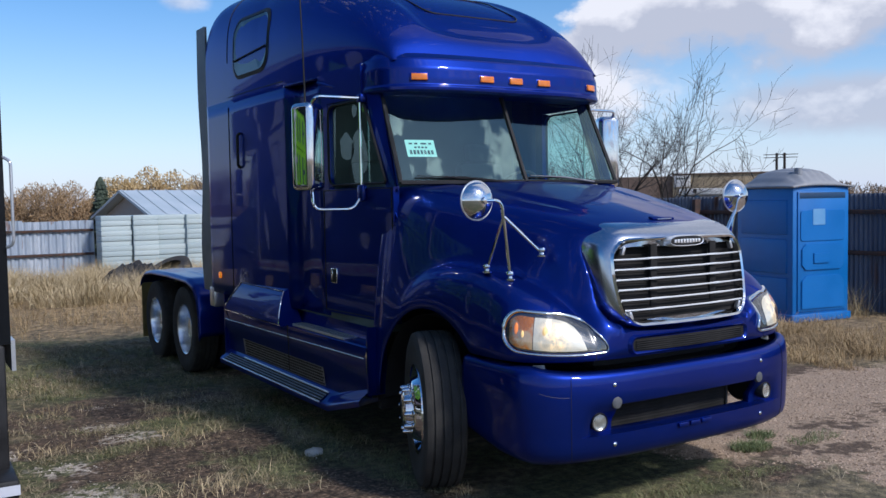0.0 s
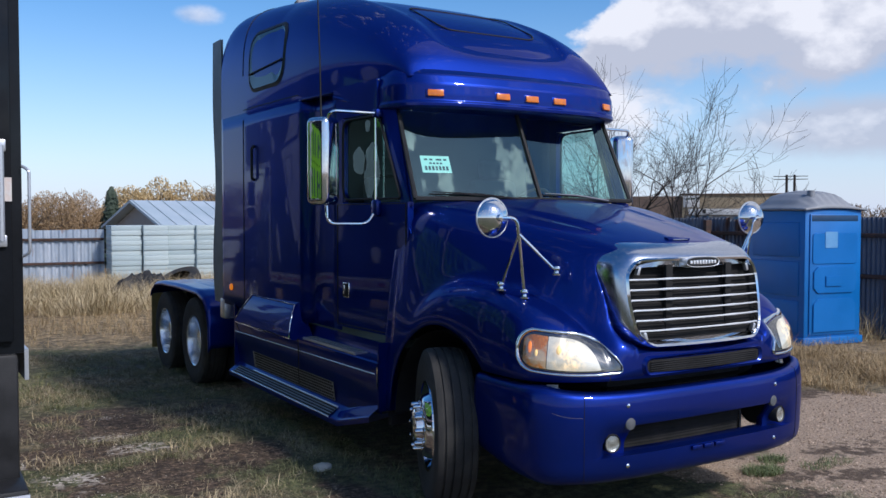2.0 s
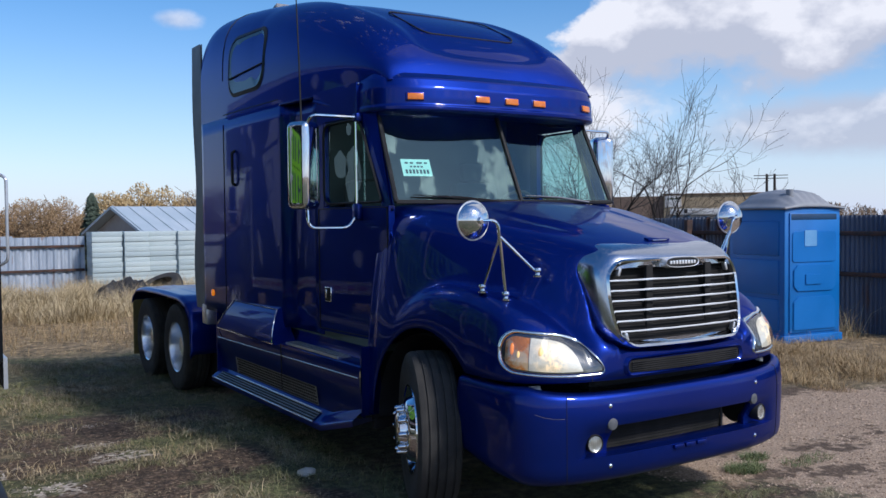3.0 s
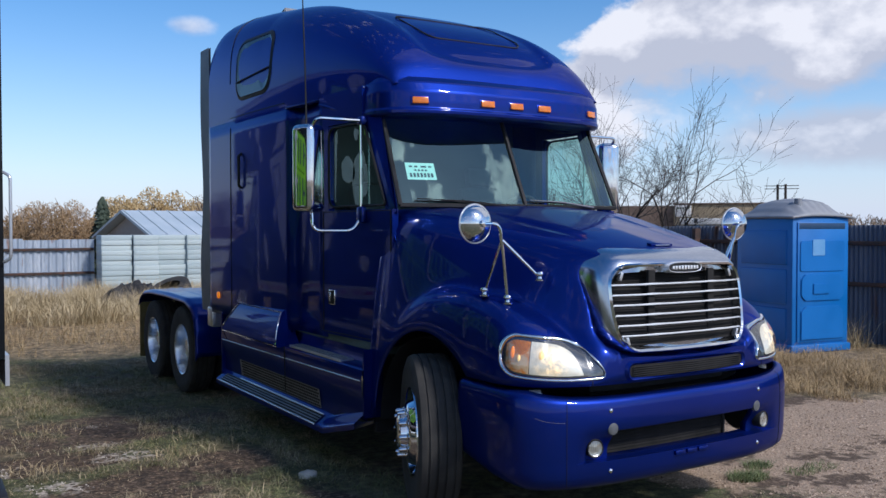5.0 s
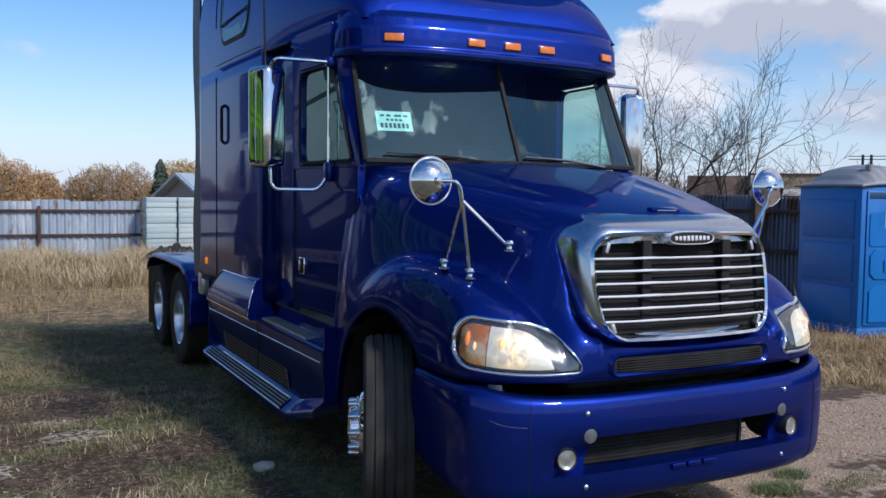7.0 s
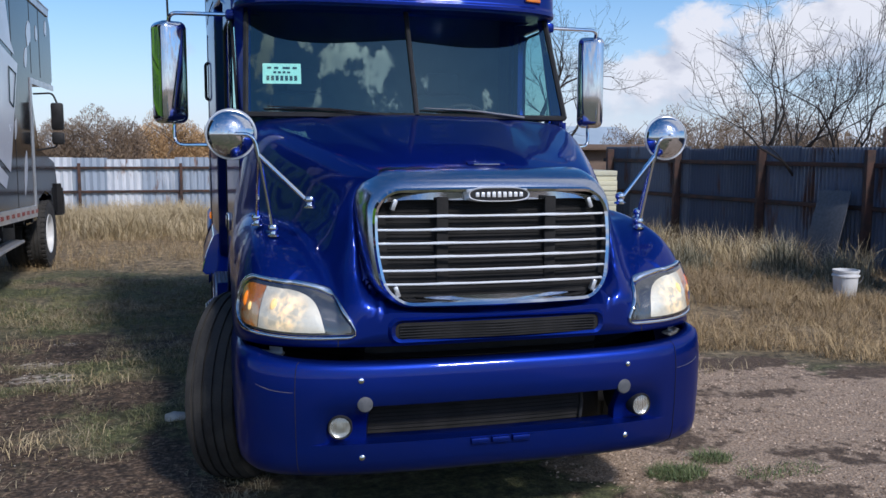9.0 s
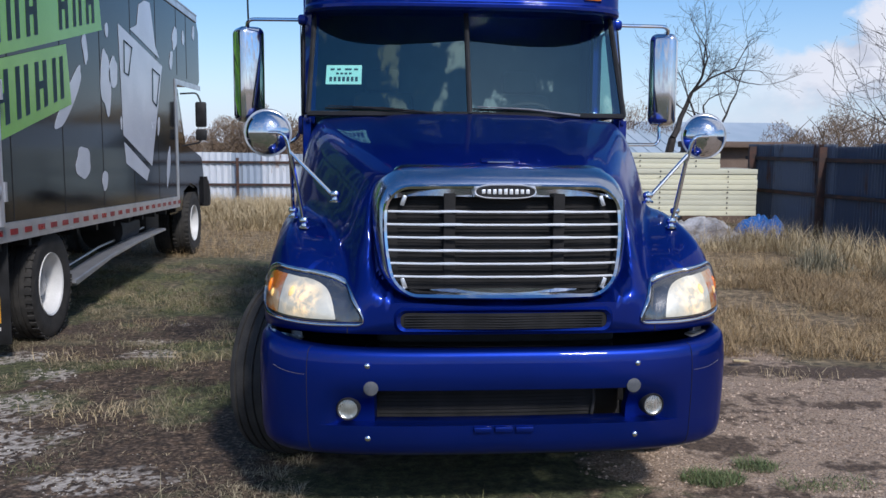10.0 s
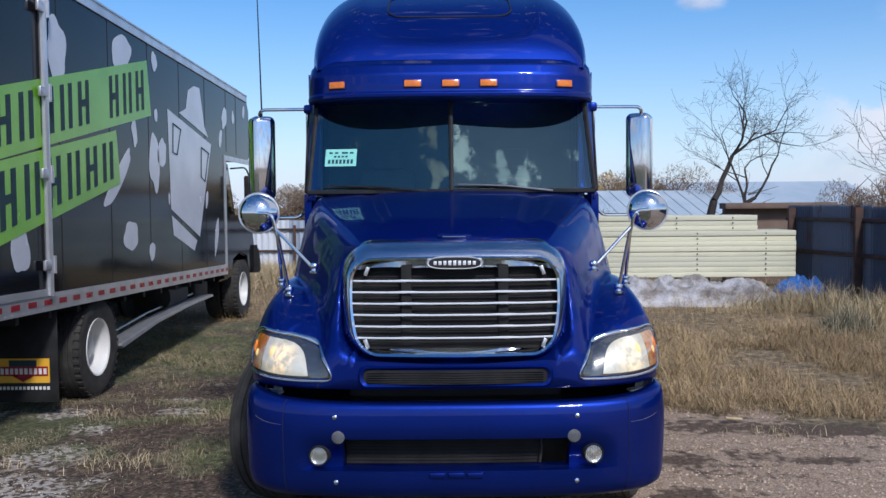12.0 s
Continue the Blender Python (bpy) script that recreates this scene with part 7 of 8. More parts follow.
def letters(parent, y0, y1, zl0, zl1, zr0, zr1, n, gaps=()):
    """Plain dark bars where the lettering stands, two for each character, following the banner's slant."""
    for k in range(n):
        if k in gaps:
            continue
        for a, b, lo, hi in ((0.16, 0.37, 0.0, 1.0), (0.60, 0.81, 0.0, 1.0), (0.37, 0.60, 0.42, 0.58)):
            quad = []
            for t, f in (((k + a) / n, lo), ((k + b) / n, lo), ((k + b) / n, hi), ((k + a) / n, hi)):
                z0, z1 = zl0 + (zr0 - zl0) * t, zl1 + (zr1 - zl1) * t
                quad.append((y0 + (y1 - y0) * t, z0 + (z1 - z0) * f))
            if hi - lo > 0.5 or k % 2:
                film("letter_bar", quad, M["ink"], 0.0090 if hi - lo > 0.5 else 0.0092, parent)


letters(upper_b, 2.0, 6.0, 2.36, 2.76, 3.15, 3.62, 10, (6,))
letters(lower_b, 2.0, 5.0, 1.66, 2.17, 2.30, 2.70, 7)


def blob(cy, cz, ry, rz, tilt, seed):
    out = []
    for i in range(28):
        a = 2 * math.pi * i / 28
        k = 1 + 0.35 * noise.noise(Vector((math.cos(a) * 1.3, math.sin(a) * 1.3, seed)))
        y, z = ry * k * math.cos(a), rz * k * math.sin(a)
        c, s = math.cos(tilt), math.sin(tilt)
        out.append((cy + y * c - z * s, cz + y * s + z * c))
    return out


# (along, height, half length, half height, tilt)
PATCHES = [(3.63, 3.42, 0.20, 0.30, 0.1), (5.25, 3.70, 0.32, 0.17, 0.35), (6.33, 3.77, 0.10, 0.11, 0.2), (5.05, 2.28, 0.50, 0.11, 0.72), (6.27, 2.52, 0.17, 0.32, 0.1), (6.56, 2.66, 0.15, 0.19, -0.5),
           (5.42, 1.64, 0.24, 0.17, 0.1), (6.11, 1.43, 0.10, 0.11, 0.3), (5.60, 2.84, 0.08, 0.15, 0.2), (6.35, 3.11, 0.06, 0.09, 0), (9.63, 3.40, 0.13, 0.19, -0.6), (9.38, 3.05, 0.09, 0.14, -0.4), (10.2, 3.46, 0.07, 0.11, 0),
           (9.06, 1.52, 0.08, 0.28, -0.35), (2.84, 1.60, 0.16, 0.19, 0.1), (10.95, 3.62, 0.07, 0.12, -0.4), (8.55, 2.08, 0.05, 0.13, -0.3), (6.80, 2.08, 0.03, 0.08, 0)]
for k, (cy, cz, ry, rz, tilt) in enumerate(PATCHES):
    film("pale_patch", blob(cy, cz, ry, rz, tilt, 2.0 + 3.1 * k), M["vanwhite"], 0.0035)
# the large slanted pale shapes
film("pale_panel", [(6.80, 3.24), (8.83, 2.92), (8.14, 1.54), (6.87, 1.94)], M["vanwhite"], 0.0035, None, "large pale slanted quadrilateral")
film("pale_panel", [(6.89, 1.86), (8.00, 1.49), (7.86, 1.35), (6.95, 1.60)], M["vanwhite"], 0.0035)
film("pale_panel", [(7.28, 3.24), (7.60, 3.33), (7.72, 3.60), (7.99, 3.69), (8.26, 3.70), (8.39, 3.40), (8.48, 3.16), (8.68, 3.01)], M["vanwhite"], 0.0036)
for q in ([(7.00, 3.07), (7.33, 3.02), (7.15, 2.67), (6.97, 2.69)], [(8.29, 2.84), (8.67, 2.78), (8.45, 2.35), (8.25, 2.41)]):
    bm = bmesh.new()
    tube(bm, [(VX + 0.007, p[0], p[1]) for p in q + q[:1]], 0.012, 4)
    part("outline_mark", bm, M["ink"], vbox)
# side cargo door frame with hinges
bm = bmesh.new()
for y in (3.30,):
    tube(bm, [(VX + 0.03, y, vz(y, RAIL + 0.0)), (VX + 0.03, y, vz(y, BOXTOP - 0.08))], 0.035, 8)
prism(bm, [(1.9, vz(1.9, RAIL + 0.06)), (3.30, vz(3.3, RAIL + 0.06)), (3.30, vz(3.3, RAIL)), (1.9, vz(1.9, RAIL))], 0.03, "x", VX)
vdoor = part("door_frame", bm, M["alu"], vbox, "aluminium side door frame")
for z in (1.50, 2.32, 3.05, 3.80):
    bm = bmesh.new()
    box(bm, (VX + 0.045, 3.28, vz(3.3, z)), (0.03, 0.22, 0.09), 0.008)
    tube(bm, [(VX + 0.06, 3.34, vz(3.3, z) - 0.08), (VX + 0.06, 3.34, vz(3.3, z) + 0.08)], 0.018, 8)
    part("hinge", bm, M["alu"], vdoor)
# rear end: door, lock bars, step bumper
bm = bmesh.new()
box(bm, (VX - 1.25, V0 - 0.02, 2.66), (2.4, 0.04, 2.75), 0.01)
rear = part("rear_door", bm, M["vanblack"], vbox)
bm = bmesh.new()
tube(bm, [(VX - 0.10, V0 - 0.06, 1.80), (VX - 0.10, V0 - 0.06, 2.28)], 0.016, 8)
box(bm, (VX - 0.10, V0 - 0.05, 1.80), (0.05, 0.03, 0.06), 0.006)
box(bm, (VX - 0.10, V0 - 0.05, 2.28), (0.05, 0.03, 0.06), 0.006)
part("lock_bar", bm, M["alu"], rear)
bm = bmesh.new()
tube(bm, bend([(VX + 0.0, V0 - 0.02, 1.72), (VX + 0.03, V0 - 0.05, 1.74), (VX + 0.03, V0 - 0.05, 2.16), (VX + 0.0, V0 - 0.02, 2.18)], 4, 0.03), 0.008, 8)
part("grab_rail", bm, M["alu"], rear)
bm = bmesh.new()
box(bm, (VX - 0.11, V0 - 0.045, 2.06), (0.12, 0.004, 0.12))
part("door_label", bm, mat("label_pale", (0.55, 0.42, 0.36), (0.6, 0.58, 0.56), rough=0.5), rear, "small pale label")
bm = bmesh.new()
box(bm, (VX - 1.25, V0 + 0.05, 0.86), (2.44, 0.14, 0.72), 0.02)
box(bm, (VX - 1.25, V0 - 0.05, 0.53), (2.48, 0.42, 0.10), 0.02)
part("step_bumper", bm, M["black"], van)
bm = bmesh.new()
box(bm, (VX - 0.12, V0 - 0.265, 0.53), (0.22, 0.006, 0.05))
part("bumper_marker", bm, M["vanwhite"], van)
# chassis, tanks, side ramp
bm = bmesh.new()
for x in (VX - 0.8, VX - 1.7):
    box(bm, (x, 6.4, 0.86), (0.1, 10.0, 0.28), 0.01)
for k in range(14):
    box(bm, (VX - 1.25, V0 + 0.4 + 0.62 * k, vz(V0 + 0.62 * k, 1.04)), (2.4, 0.06, 0.1), 0.0)
box(bm, (VX - 0.45, 8.9, 0.72), (0.5, 0.7, 0.45), 0.06)
tube(bm, [(VX - 0.4, 8.0, 0.75), (VX - 0.4, 7.2, 0.75)], 0.26, 18)
part("chassis", bm, M["black"], van)
bm = bmesh.new()
prism(bm, [(5.05, 0.43), (5.10, 0.40), (6.3, 0.525), (7.6, 0.585), (8.8, 0.60), (8.8, 0.635), (7.6, 0.625), (6.3, 0.575), (5.05, 0.465)], 0.20, "x", VX - 0.20, 0.008)
part("side_ramp", bm, M["alu"], van, "pale aluminium ramp slung under the box")
bm = bmesh.new()
tube(bm, [(VX - 0.25, 5.0, 0.50), (VX - 0.25, 6.6, 0.62), (VX - 0.25, 8.6, 0.67)], 0.014, 8)
part("ramp_rail", bm, M["alu"], van)
# wheels
def van_wheel(m, name_label):
    bm = bmesh.new()
    lathe(bm, [(r * 0.985, x) for r, x in TYRE_PROF], 48, m)
    lathe(bm, [(r * 0.985, x - 0.31) for r, x in TYRE_PROF], 48, m)
    w = part("wheel", bm, M["rubber"], van, name_label)
    bm = bmesh.new()
    for k in range(40):
        a = 2 * math.pi * k / 40
        for sx in (-1, 1):
            mm = m @ Matrix.Rotation(a, 4, "X") @ Matrix.Translation((sx * 0.105, 0, 0.508))
            q = [mm @ Vector(p) for p in ((-0.03, -0.022, 0), (0.03, -0.022, 0), (0.03, 0.022, 0), (-0.03, 0.022, 0), (-0.03, -0.018, 0.012), (0.03, -0.018, 0.012), (0.03, 0.018, 0.012), (-0.03, 0.018, 0.012))]
            vv = [bm.verts.new(p) for p in q]
            for f in ((4, 5, 6, 7), (0, 1, 5, 4), (1, 2, 6, 5), (2, 3, 7, 6), (3, 0, 4, 7)):
                bm.faces.new([vv[i] for i in f])
    tagged(part("tread_block", bm, M["rubber"], w, smooth=0), kind="stuff")
    bm = bmesh.new()
    lathe(bm, [(0.302, 0.12), (0.30, 0.13), (0.285, 0.122), (0.272, 0.05), (0.262, -0.04), (0.20, -0.07), (0.12, -0.07), (0.11, 0.03), (0.0, 0.035)], 44, m)
    part("rim", bm, M["white"], w, "white-painted steel rim")


van_wheel(Matrix.Translation((VX - 0.16, 4.50, 0.51)), "black dual tyre with white rim")
van_wheel(Matrix.Translation((VX - 0.20, 11.05, 0.51)), "black front tyre with white rim")
van_wheel(Matrix.Translation((VX - 2.34, 4.50, 0.51)) @ pose(0, 0, 0, 0, 0, 180), "black dual tyre with white rim")
van_wheel(Matrix.Translation((VX - 2.30, 11.05, 0.51)) @ pose(0, 0, 0, 0, 0, 180), "black front tyre with white rim")
# mud flap with plain badge bars
bm = bmesh.new()
box(bm, (VX - 0.36, 3.55, 0.60), (0.66, 0.012, 0.92), 0.003)
flap = part("mud_flap", bm, M["black"], van, "black mud flap with a printed dealer panel")
bm = bmesh.new()
box(bm, (VX - 0.36, 3.54, 0.44), (0.50, 0.004, 0.23))
part("flap_print", bm, mat("print_yellow", (0.75, 0.42, 0.03), (0.70, 0.38, 0.03), rough=0.5), flap, smooth=0)
bm = bmesh.new()
box(bm, (VX - 0.36, 3.536, 0.435), (0.47, 0.004, 0.09))
prism(bm, [(VX - 0.46, 0.39), (VX - 0.26, 0.39), (VX - 0.36, 0.335)], -0.004, "y", 3.536)
part("flap_print", bm, M["redtape"], flap, smooth=0)
bm = bmesh.new()
box(bm, (VX - 0.36, 3.535, 0.51), (0.26, 0.004, 0.06))
part("flap_print", bm, M["ink"], flap, smooth=0)
bm = bmesh.new()
for k in range(11):
    box(bm, (VX - 0.60 + 0.045 * k, 3.536, 0.435), (0.028, 0.012, 0.055))
for k in range(14):
    box(bm, (VX - 0.62 + 0.038 * k, 3.541, 0.275), (0.024, 0.004, 0.03))
tagged(part("flap_letter", bm, M["white"], flap, smooth=0), kind="stuff")
# van cab
bm = bmesh.new()
prism(bm, [(9.7, 0.75), (9.7, 2.75), (10.3, 2.72), (10.75, 1.85), (12.0, 1.62), (12.15, 1.3), (12.15, 0.75), (11.65, 0.75), (11.55, 1.05), (11.05, 1.15), (10.55, 1.05), (10.45, 0.75)], -2.15, "x", VX - 0.12, 0.03)
part("van_cab", bm, M["vanblack"], van, "black bonneted van cab")
bm = bmesh.new()
prism(bm, [(9.85, 1.85), (9.85, 2.6), (10.25, 2.58), (10.58, 1.85)], 0.006, "x", VX - 0.118)
part("cab_window", bm, M["tint"], van, smooth=0)
bm = bmesh.new()
prism(bm, [(12.1, 1.25), (12.1, 0.72), (12.28, 0.72), (12.28, 0.95)], -2.3, "x", VX - 0.03, 0.02)
part("front_bumper", bm, M["black"], van)
bm = bmesh.new()
box(bm, (VX + 0.20, 10.45, 2.30), (0.17, 0.10, 0.40), 0.03)
box(bm, (VX + 0.20, 10.45, 1.98), (0.17, 0.10, 0.18), 0.03)
vm = part("van_mirror", bm, M["black"], van)
bm = bmesh.new()
tube(bm, bend([(VX - 0.1, 10.35, 2.62), (VX + 0.15, 10.42, 2.64), (VX + 0.20, 10.45, 2.50)], 4, 0.06), 0.014, 8)
part("mirror_arm", bm, M["black"], vm)
bm = bmesh.new()
tube(bm, bend([(VX + 0.20, 10.45, 1.92), (VX + 0.16, 10.45, 1.85), (VX - 0.1, 10.4, 1.80)], 4, 0.05), 0.014, 8)
part("mirror_arm", bm, M["black"], vm)

# ---- trees ----
def bare_tree(name, label, x, y, height, seed, trunk=0.10, spread=0.55, depth=6, lean=(0.0, 0.0), stems=1, material=None, extra=1):
    """A leafless tree: a tapered trunk that forks again and again."""
    r = random.Random(seed)
    tree = thing(name, label, "tree", pose(x, y, ground_z(x, y)))
    trunk_bm, limb_bm = bmesh.new(), bmesh.new()

    def grow(bm_a, p, d, length, rad, level):
        n = 4 if level < 3 else 3
        pts, rads = [p.copy()], [rad]
        cur, dd = p.copy(), d.copy()
        for i in range(n):
            dd = (dd + Vector((r.gauss(0, 0.16), r.gauss(0, 0.16), r.gauss(0.03, 0.10)))).normalized()
            cur = cur + dd * (length / n)
            pts.append(cur.copy())
            rads.append(max(0.0030, rad * (1 - 0.42 * (i + 1) / n)))
        tube(bm_a, pts, rads, 7 if level < 2 else (5 if level < 4 else 3), False)
        if level >= depth:
            return
        kids = 2 if level < 1 else r.choice((2, 3, 3))
        for k in range(kids):
            at = pts[-1] if k == 0 else pts[r.randint(max(1, n - 2), n)]
            ang = r.uniform(0.25, 0.75) * (spread / 0.55)
            axis = Vector((r.gauss(0, 1), r.gauss(0, 1), r.gauss(0, 0.4))).normalized()
            nd = (Matrix.Rotation(ang, 3, axis) @ dd).normalized()
            nd = (nd + Vector((0, 0, 0.12))).normalized()
            grow(limb_bm, at, nd, length * r.uniform(0.62, 0.86), rads[-1] * r.uniform(0.68, 0.9), level + 1)
        if level >= 2:
            for k in range(extra):
                at = pts[r.randint(1, n)]
                nd = Vector((r.gauss(0, 1), r.gauss(0, 1), r.gauss(0.4, 0.5))).normalized()
                grow(limb_bm, at, nd, length * 0.45, rads[-1] * 0.5, max(level + 2, depth - 1))
    for k in range(stems):
        d0 = Vector((lean[0] + (r.uniform(-0.4, 0.4) if stems > 1 else 0), lean[1] + (r.uniform(-0.4, 0.4) if stems > 1 else 0), 1)).normalized()
        grow(trunk_bm, Vector((r.uniform(-0.1, 0.1) * (stems > 1), r.uniform(-0.1, 0.1) * (stems > 1), -0.1)), d0, height * 0.27, trunk, 0)
    part("trunk", trunk_bm, material or M["bark"], tree)
    part("crown", limb_bm, material or M["bark"], tree)
    return tree


M["bark"] = mat("grey_bark", (0.020, 0.016, 0.014), (0.045, 0.037, 0.032), rough=0.9, scale=8, fine=60, bump=0.4)
M["twigs"] = mat("brown_twigs", (0.10, 0.075, 0.055), (0.16, 0.12, 0.09), rough=0.9, scale=3, fine=30)
bare_tree("bare_tree", "leafless grey tree with thin upright limbs behind the fence", 8.75, 8.95, 5.6, 11, 0.055, 0.62, 5, stems=3)
bare_tree("bare_sapling", "thin leafless sapling behind the toilet", 9.9, 7.4, 3.9, 4, 0.04, 0.45, 4, stems=2)
bare_tree("bare_tree", "spreading leafless tree behind the panel stack", 5.95, 16.6, 8.2, 23, 0.16, 0.85, 6, lean=(0.06, 0), extra=2)
bare_tree("bare_tree", "leafless tree standing behind the dark fence", 9.3, 11.6, 6.2, 37, 0.075, 0.62, 5, stems=4, extra=2)
bare_tree("bare_bush", "low leafless bush behind the bundled panels", 3.9, 23.4, 2.6, 8, 0.03, 0.7, 5, stems=5)


def thicket(name, label, cx, cy, wx, wy, h, count, seed, material, twig, leaf=0.16, slim=0.16):
    """A wood's edge: stems, and a crown of thousands of small leaf clumps with gaps."""
    r = np.random.default_rng(seed)
    t = thing(name, label, "trees", pose(cx, cy, -0.15))
    bm = bmesh.new()
    rr = random.Random(seed)
    heads = []
    nh = max(4, int(wx / 0.5))
    for k in range(nh):
        x, y = wx * ((k + rr.random()) / nh - 0.5), rr.uniform(-wy / 2, wy / 2)
        hh = h * rr.uniform(0.74, 1.0) * (1 - 0.35 * abs(2 * x / wx) ** 2)
        tip = Vector((x + rr.gauss(0, 0.4), y, hh * 0.8))
        tube(bm, [(x, y, 0), Vector((x, y, 0)).lerp(tip, 0.5) + Vector((rr.gauss(0, 0.2), 0, 0)), tip], [0.09, 0.06, 0.02], 5, False)
        for j in range(7):
            q = Vector((x, y, 0)).lerp(tip, rr.uniform(0.3, 0.95))
            e = q + Vector((rr.gauss(0, 0.8), rr.gauss(0, 0.5), rr.uniform(0.3, 1.1)))
            tube(bm, [q, q.lerp(e, 0.5) + Vector((rr.gauss(0, 0.1), 0, 0)), e], [0.03, 0.02, 0.008], 4, False)
        heads.append((x, y, hh))
    tagged(part("stem", bm, twig, t), kind="stuff")
    heads = np.array(heads)
    pick = r.integers(0, len(heads), count)
    hd = heads[pick]
    ph, ct = r.uniform(0, 2 * math.pi, count), r.uniform(-1, 1, count)
    rad = r.uniform(0.35, 1.0, count) ** 0.5
    rx, rz = 0.17 * hd[:, 2] + 0.35, 0.46 * hd[:, 2]
    st = np.sqrt(1 - ct * ct)
    c = np.stack([hd[:, 0] + rx * rad * st * np.cos(ph), hd[:, 1] + rx * 0.8 * rad * st * np.sin(ph), hd[:, 2] * 0.56 + rz * rad * ct], axis=1)
    c[:, 2] = np.maximum(c[:, 2], 0.1)
    a = r.normal(size=(count, 3))
    a[:, 2] = np.abs(a[:, 2]) * 1.3 + 0.4
    b = r.normal(size=(count, 3))
    a /= np.linalg.norm(a, axis=1)[:, None]
    b -= a * (a * b).sum(1)[:, None]
    b /= np.linalg.norm(b, axis=1)[:, None]
    sz = leaf * r.uniform(0.4, 1.2, count)[:, None]
    v = np.stack([c - a * sz, c + b * sz * slim, c + a * sz, c - b * sz * slim], axis=1).astype(np.float32)
    me = bpy.data.meshes.new("crown")
    me.from_pydata(v.reshape(-1, 3).tolist(), [], np.arange(count * 4).reshape(-1, 4).tolist())
    me.materials.append(material)
    crown = new("crown", me)
    crown.parent = t
    tagged(crown, kind="stuff")
    return t


M["leafrust"] = mat("tan_brush", (0.34, 0.20, 0.085), (0.55, 0.36, 0.18), rough=0.8, scale=0.6, fine=5, island=0.6)
M["leaftan"] = mat("brown_brush", (0.25, 0.165, 0.085), (0.44, 0.30, 0.165), rough=0.8, scale=0.6, fine=5, island=0.6)
M["leafgold"] = mat("golden_foliage", (0.38, 0.26, 0.11), (0.56, 0.42, 0.22), rough=0.8, scale=0.6, fine=5, island=0.6)
M["leafdark"] = mat("grey_brown_scrub", (0.16, 0.115, 0.08), (0.28, 0.20, 0.13), rough=0.9, scale=0.6, fine=5, island=0.6)
M["leaffir"] = mat("fir_needles", (0.030, 0.048, 0.032), (0.060, 0.082, 0.055), rough=0.8, scale=0.8, fine=8, island=0.5)
thicket("autumn_trees", "tan hazy autumn brush beyond the back fence", -2.9, 38.0, 4.2, 3.0, 4.1, 42000, 1, M["leafrust"], M["twigs"], 0.075, 0.2)
thicket("autumn_trees", "brown autumn brush beyond the corner of the back fence", 1.55, 39.5, 3.7, 3.0, 3.85, 34000, 12, M["leaftan"], M["twigs"], 0.075, 0.2)
thicket("autumn_trees", "golden autumn trees behind the shed", 7.9, 47.0, 7.0, 3.5, 4.5, 40000, 2, M["leafgold"], M["twigs"], 0.09, 0.38)
thicket("scrub", "grey-brown leafless scrub beyond the back fence", -6.6, 36.0, 5.6, 3.0, 4.0, 42000, 3, M["leafdark"], M["twigs"], 0.075, 0.2)
thicket("scrub", "grey-brown leafless scrub beyond the back fence", -14.0, 36.0, 8.0, 3.0, 4.0, 30000, 4, M["leafdark"], M["twigs"], 0.08, 0.2)
thicket("scrub", "dark brushwood in the distance beyond the dark fence", 20.0, 30.0, 10.0, 4.0, 4.6, 40000, 5, M["leafdark"], M["twigs"], 0.09, 0.14)
thicket("scrub", "dark brushwood behind the tin-roofed house", 9.0, 33.0, 6.0, 3.0, 4.2, 25000, 6, M["leafdark"], M["twigs"], 0.09, 0.14)
thicket("far_woods", "low woods along the horizon", 95.0, 85.0, 90.0, 10.0, 5.0, 9000, 7, M["leafdark"], M["twigs"], 0.5)

# fir: tiers of drooping needle sprays
fir = thing("fir_tree", "dark green fir tree beyond the back fence", "tree", pose(3.05, 36.0, -2.0))
bm = bmesh.new()
tube(bm, [(0, 0, 0), (0, 0, 2.5), (0, 0, 5.2)], [0.13, 0.08, 0.02], 8)
part("trunk", bm, M["bark"], fir)
bm = bmesh.new()
rr = random.Random(9)
for k in range(1500):
    z = rr.uniform(0.8, 5.2)
    rad = 1.55 * (1 - z / 5.5) * rr.uniform(0.5, 1.05)
    a = rr.uniform(0, 2 * math.pi)
    d = Vector((math.cos(a), math.sin(a), 0))
    s = Vector((-d.y, d.x, 0))
    p0, p1 = Vector((0, 0, z)) + d * rad * 0.35, Vector((0, 0, z - 0.15)) + d * rad
    w = 0.09 + 0.05 * rr.random()
    bm.faces.new([bm.verts.new(q) for q in (p0 - s * w * 0.4, p0 + s * w * 0.4, p1 + s * w, p1 + d * 0.15 - Vector((0, 0, 0.08)), p1 - s * w)])
part("crown", bm, M["leaffir"], fir, smooth=0)

# ---- buildings ----
M["siding"] = mat("grey_siding", (0.28, 0.26, 0.25), (0.34, 0.32, 0.30), rough=0.7, scale=1.5, fine=20)
M["tinroof"] = mat("pale_tin_roof", (0.42, 0.50, 0.55), (0.50, 0.57, 0.62), rough=0.45, metal=0.2, scale=1.0, fine=14)
M["brownroof"] = mat("brown_fascia", (0.12, 0.08, 0.06), (0.17, 0.12, 0.09), rough=0.8, scale=2, fine=20)
M["tanwall"] = mat("tan_wall", (0.27, 0.21, 0.13), (0.33, 0.26, 0.17), rough=0.8, scale=1, fine=10)


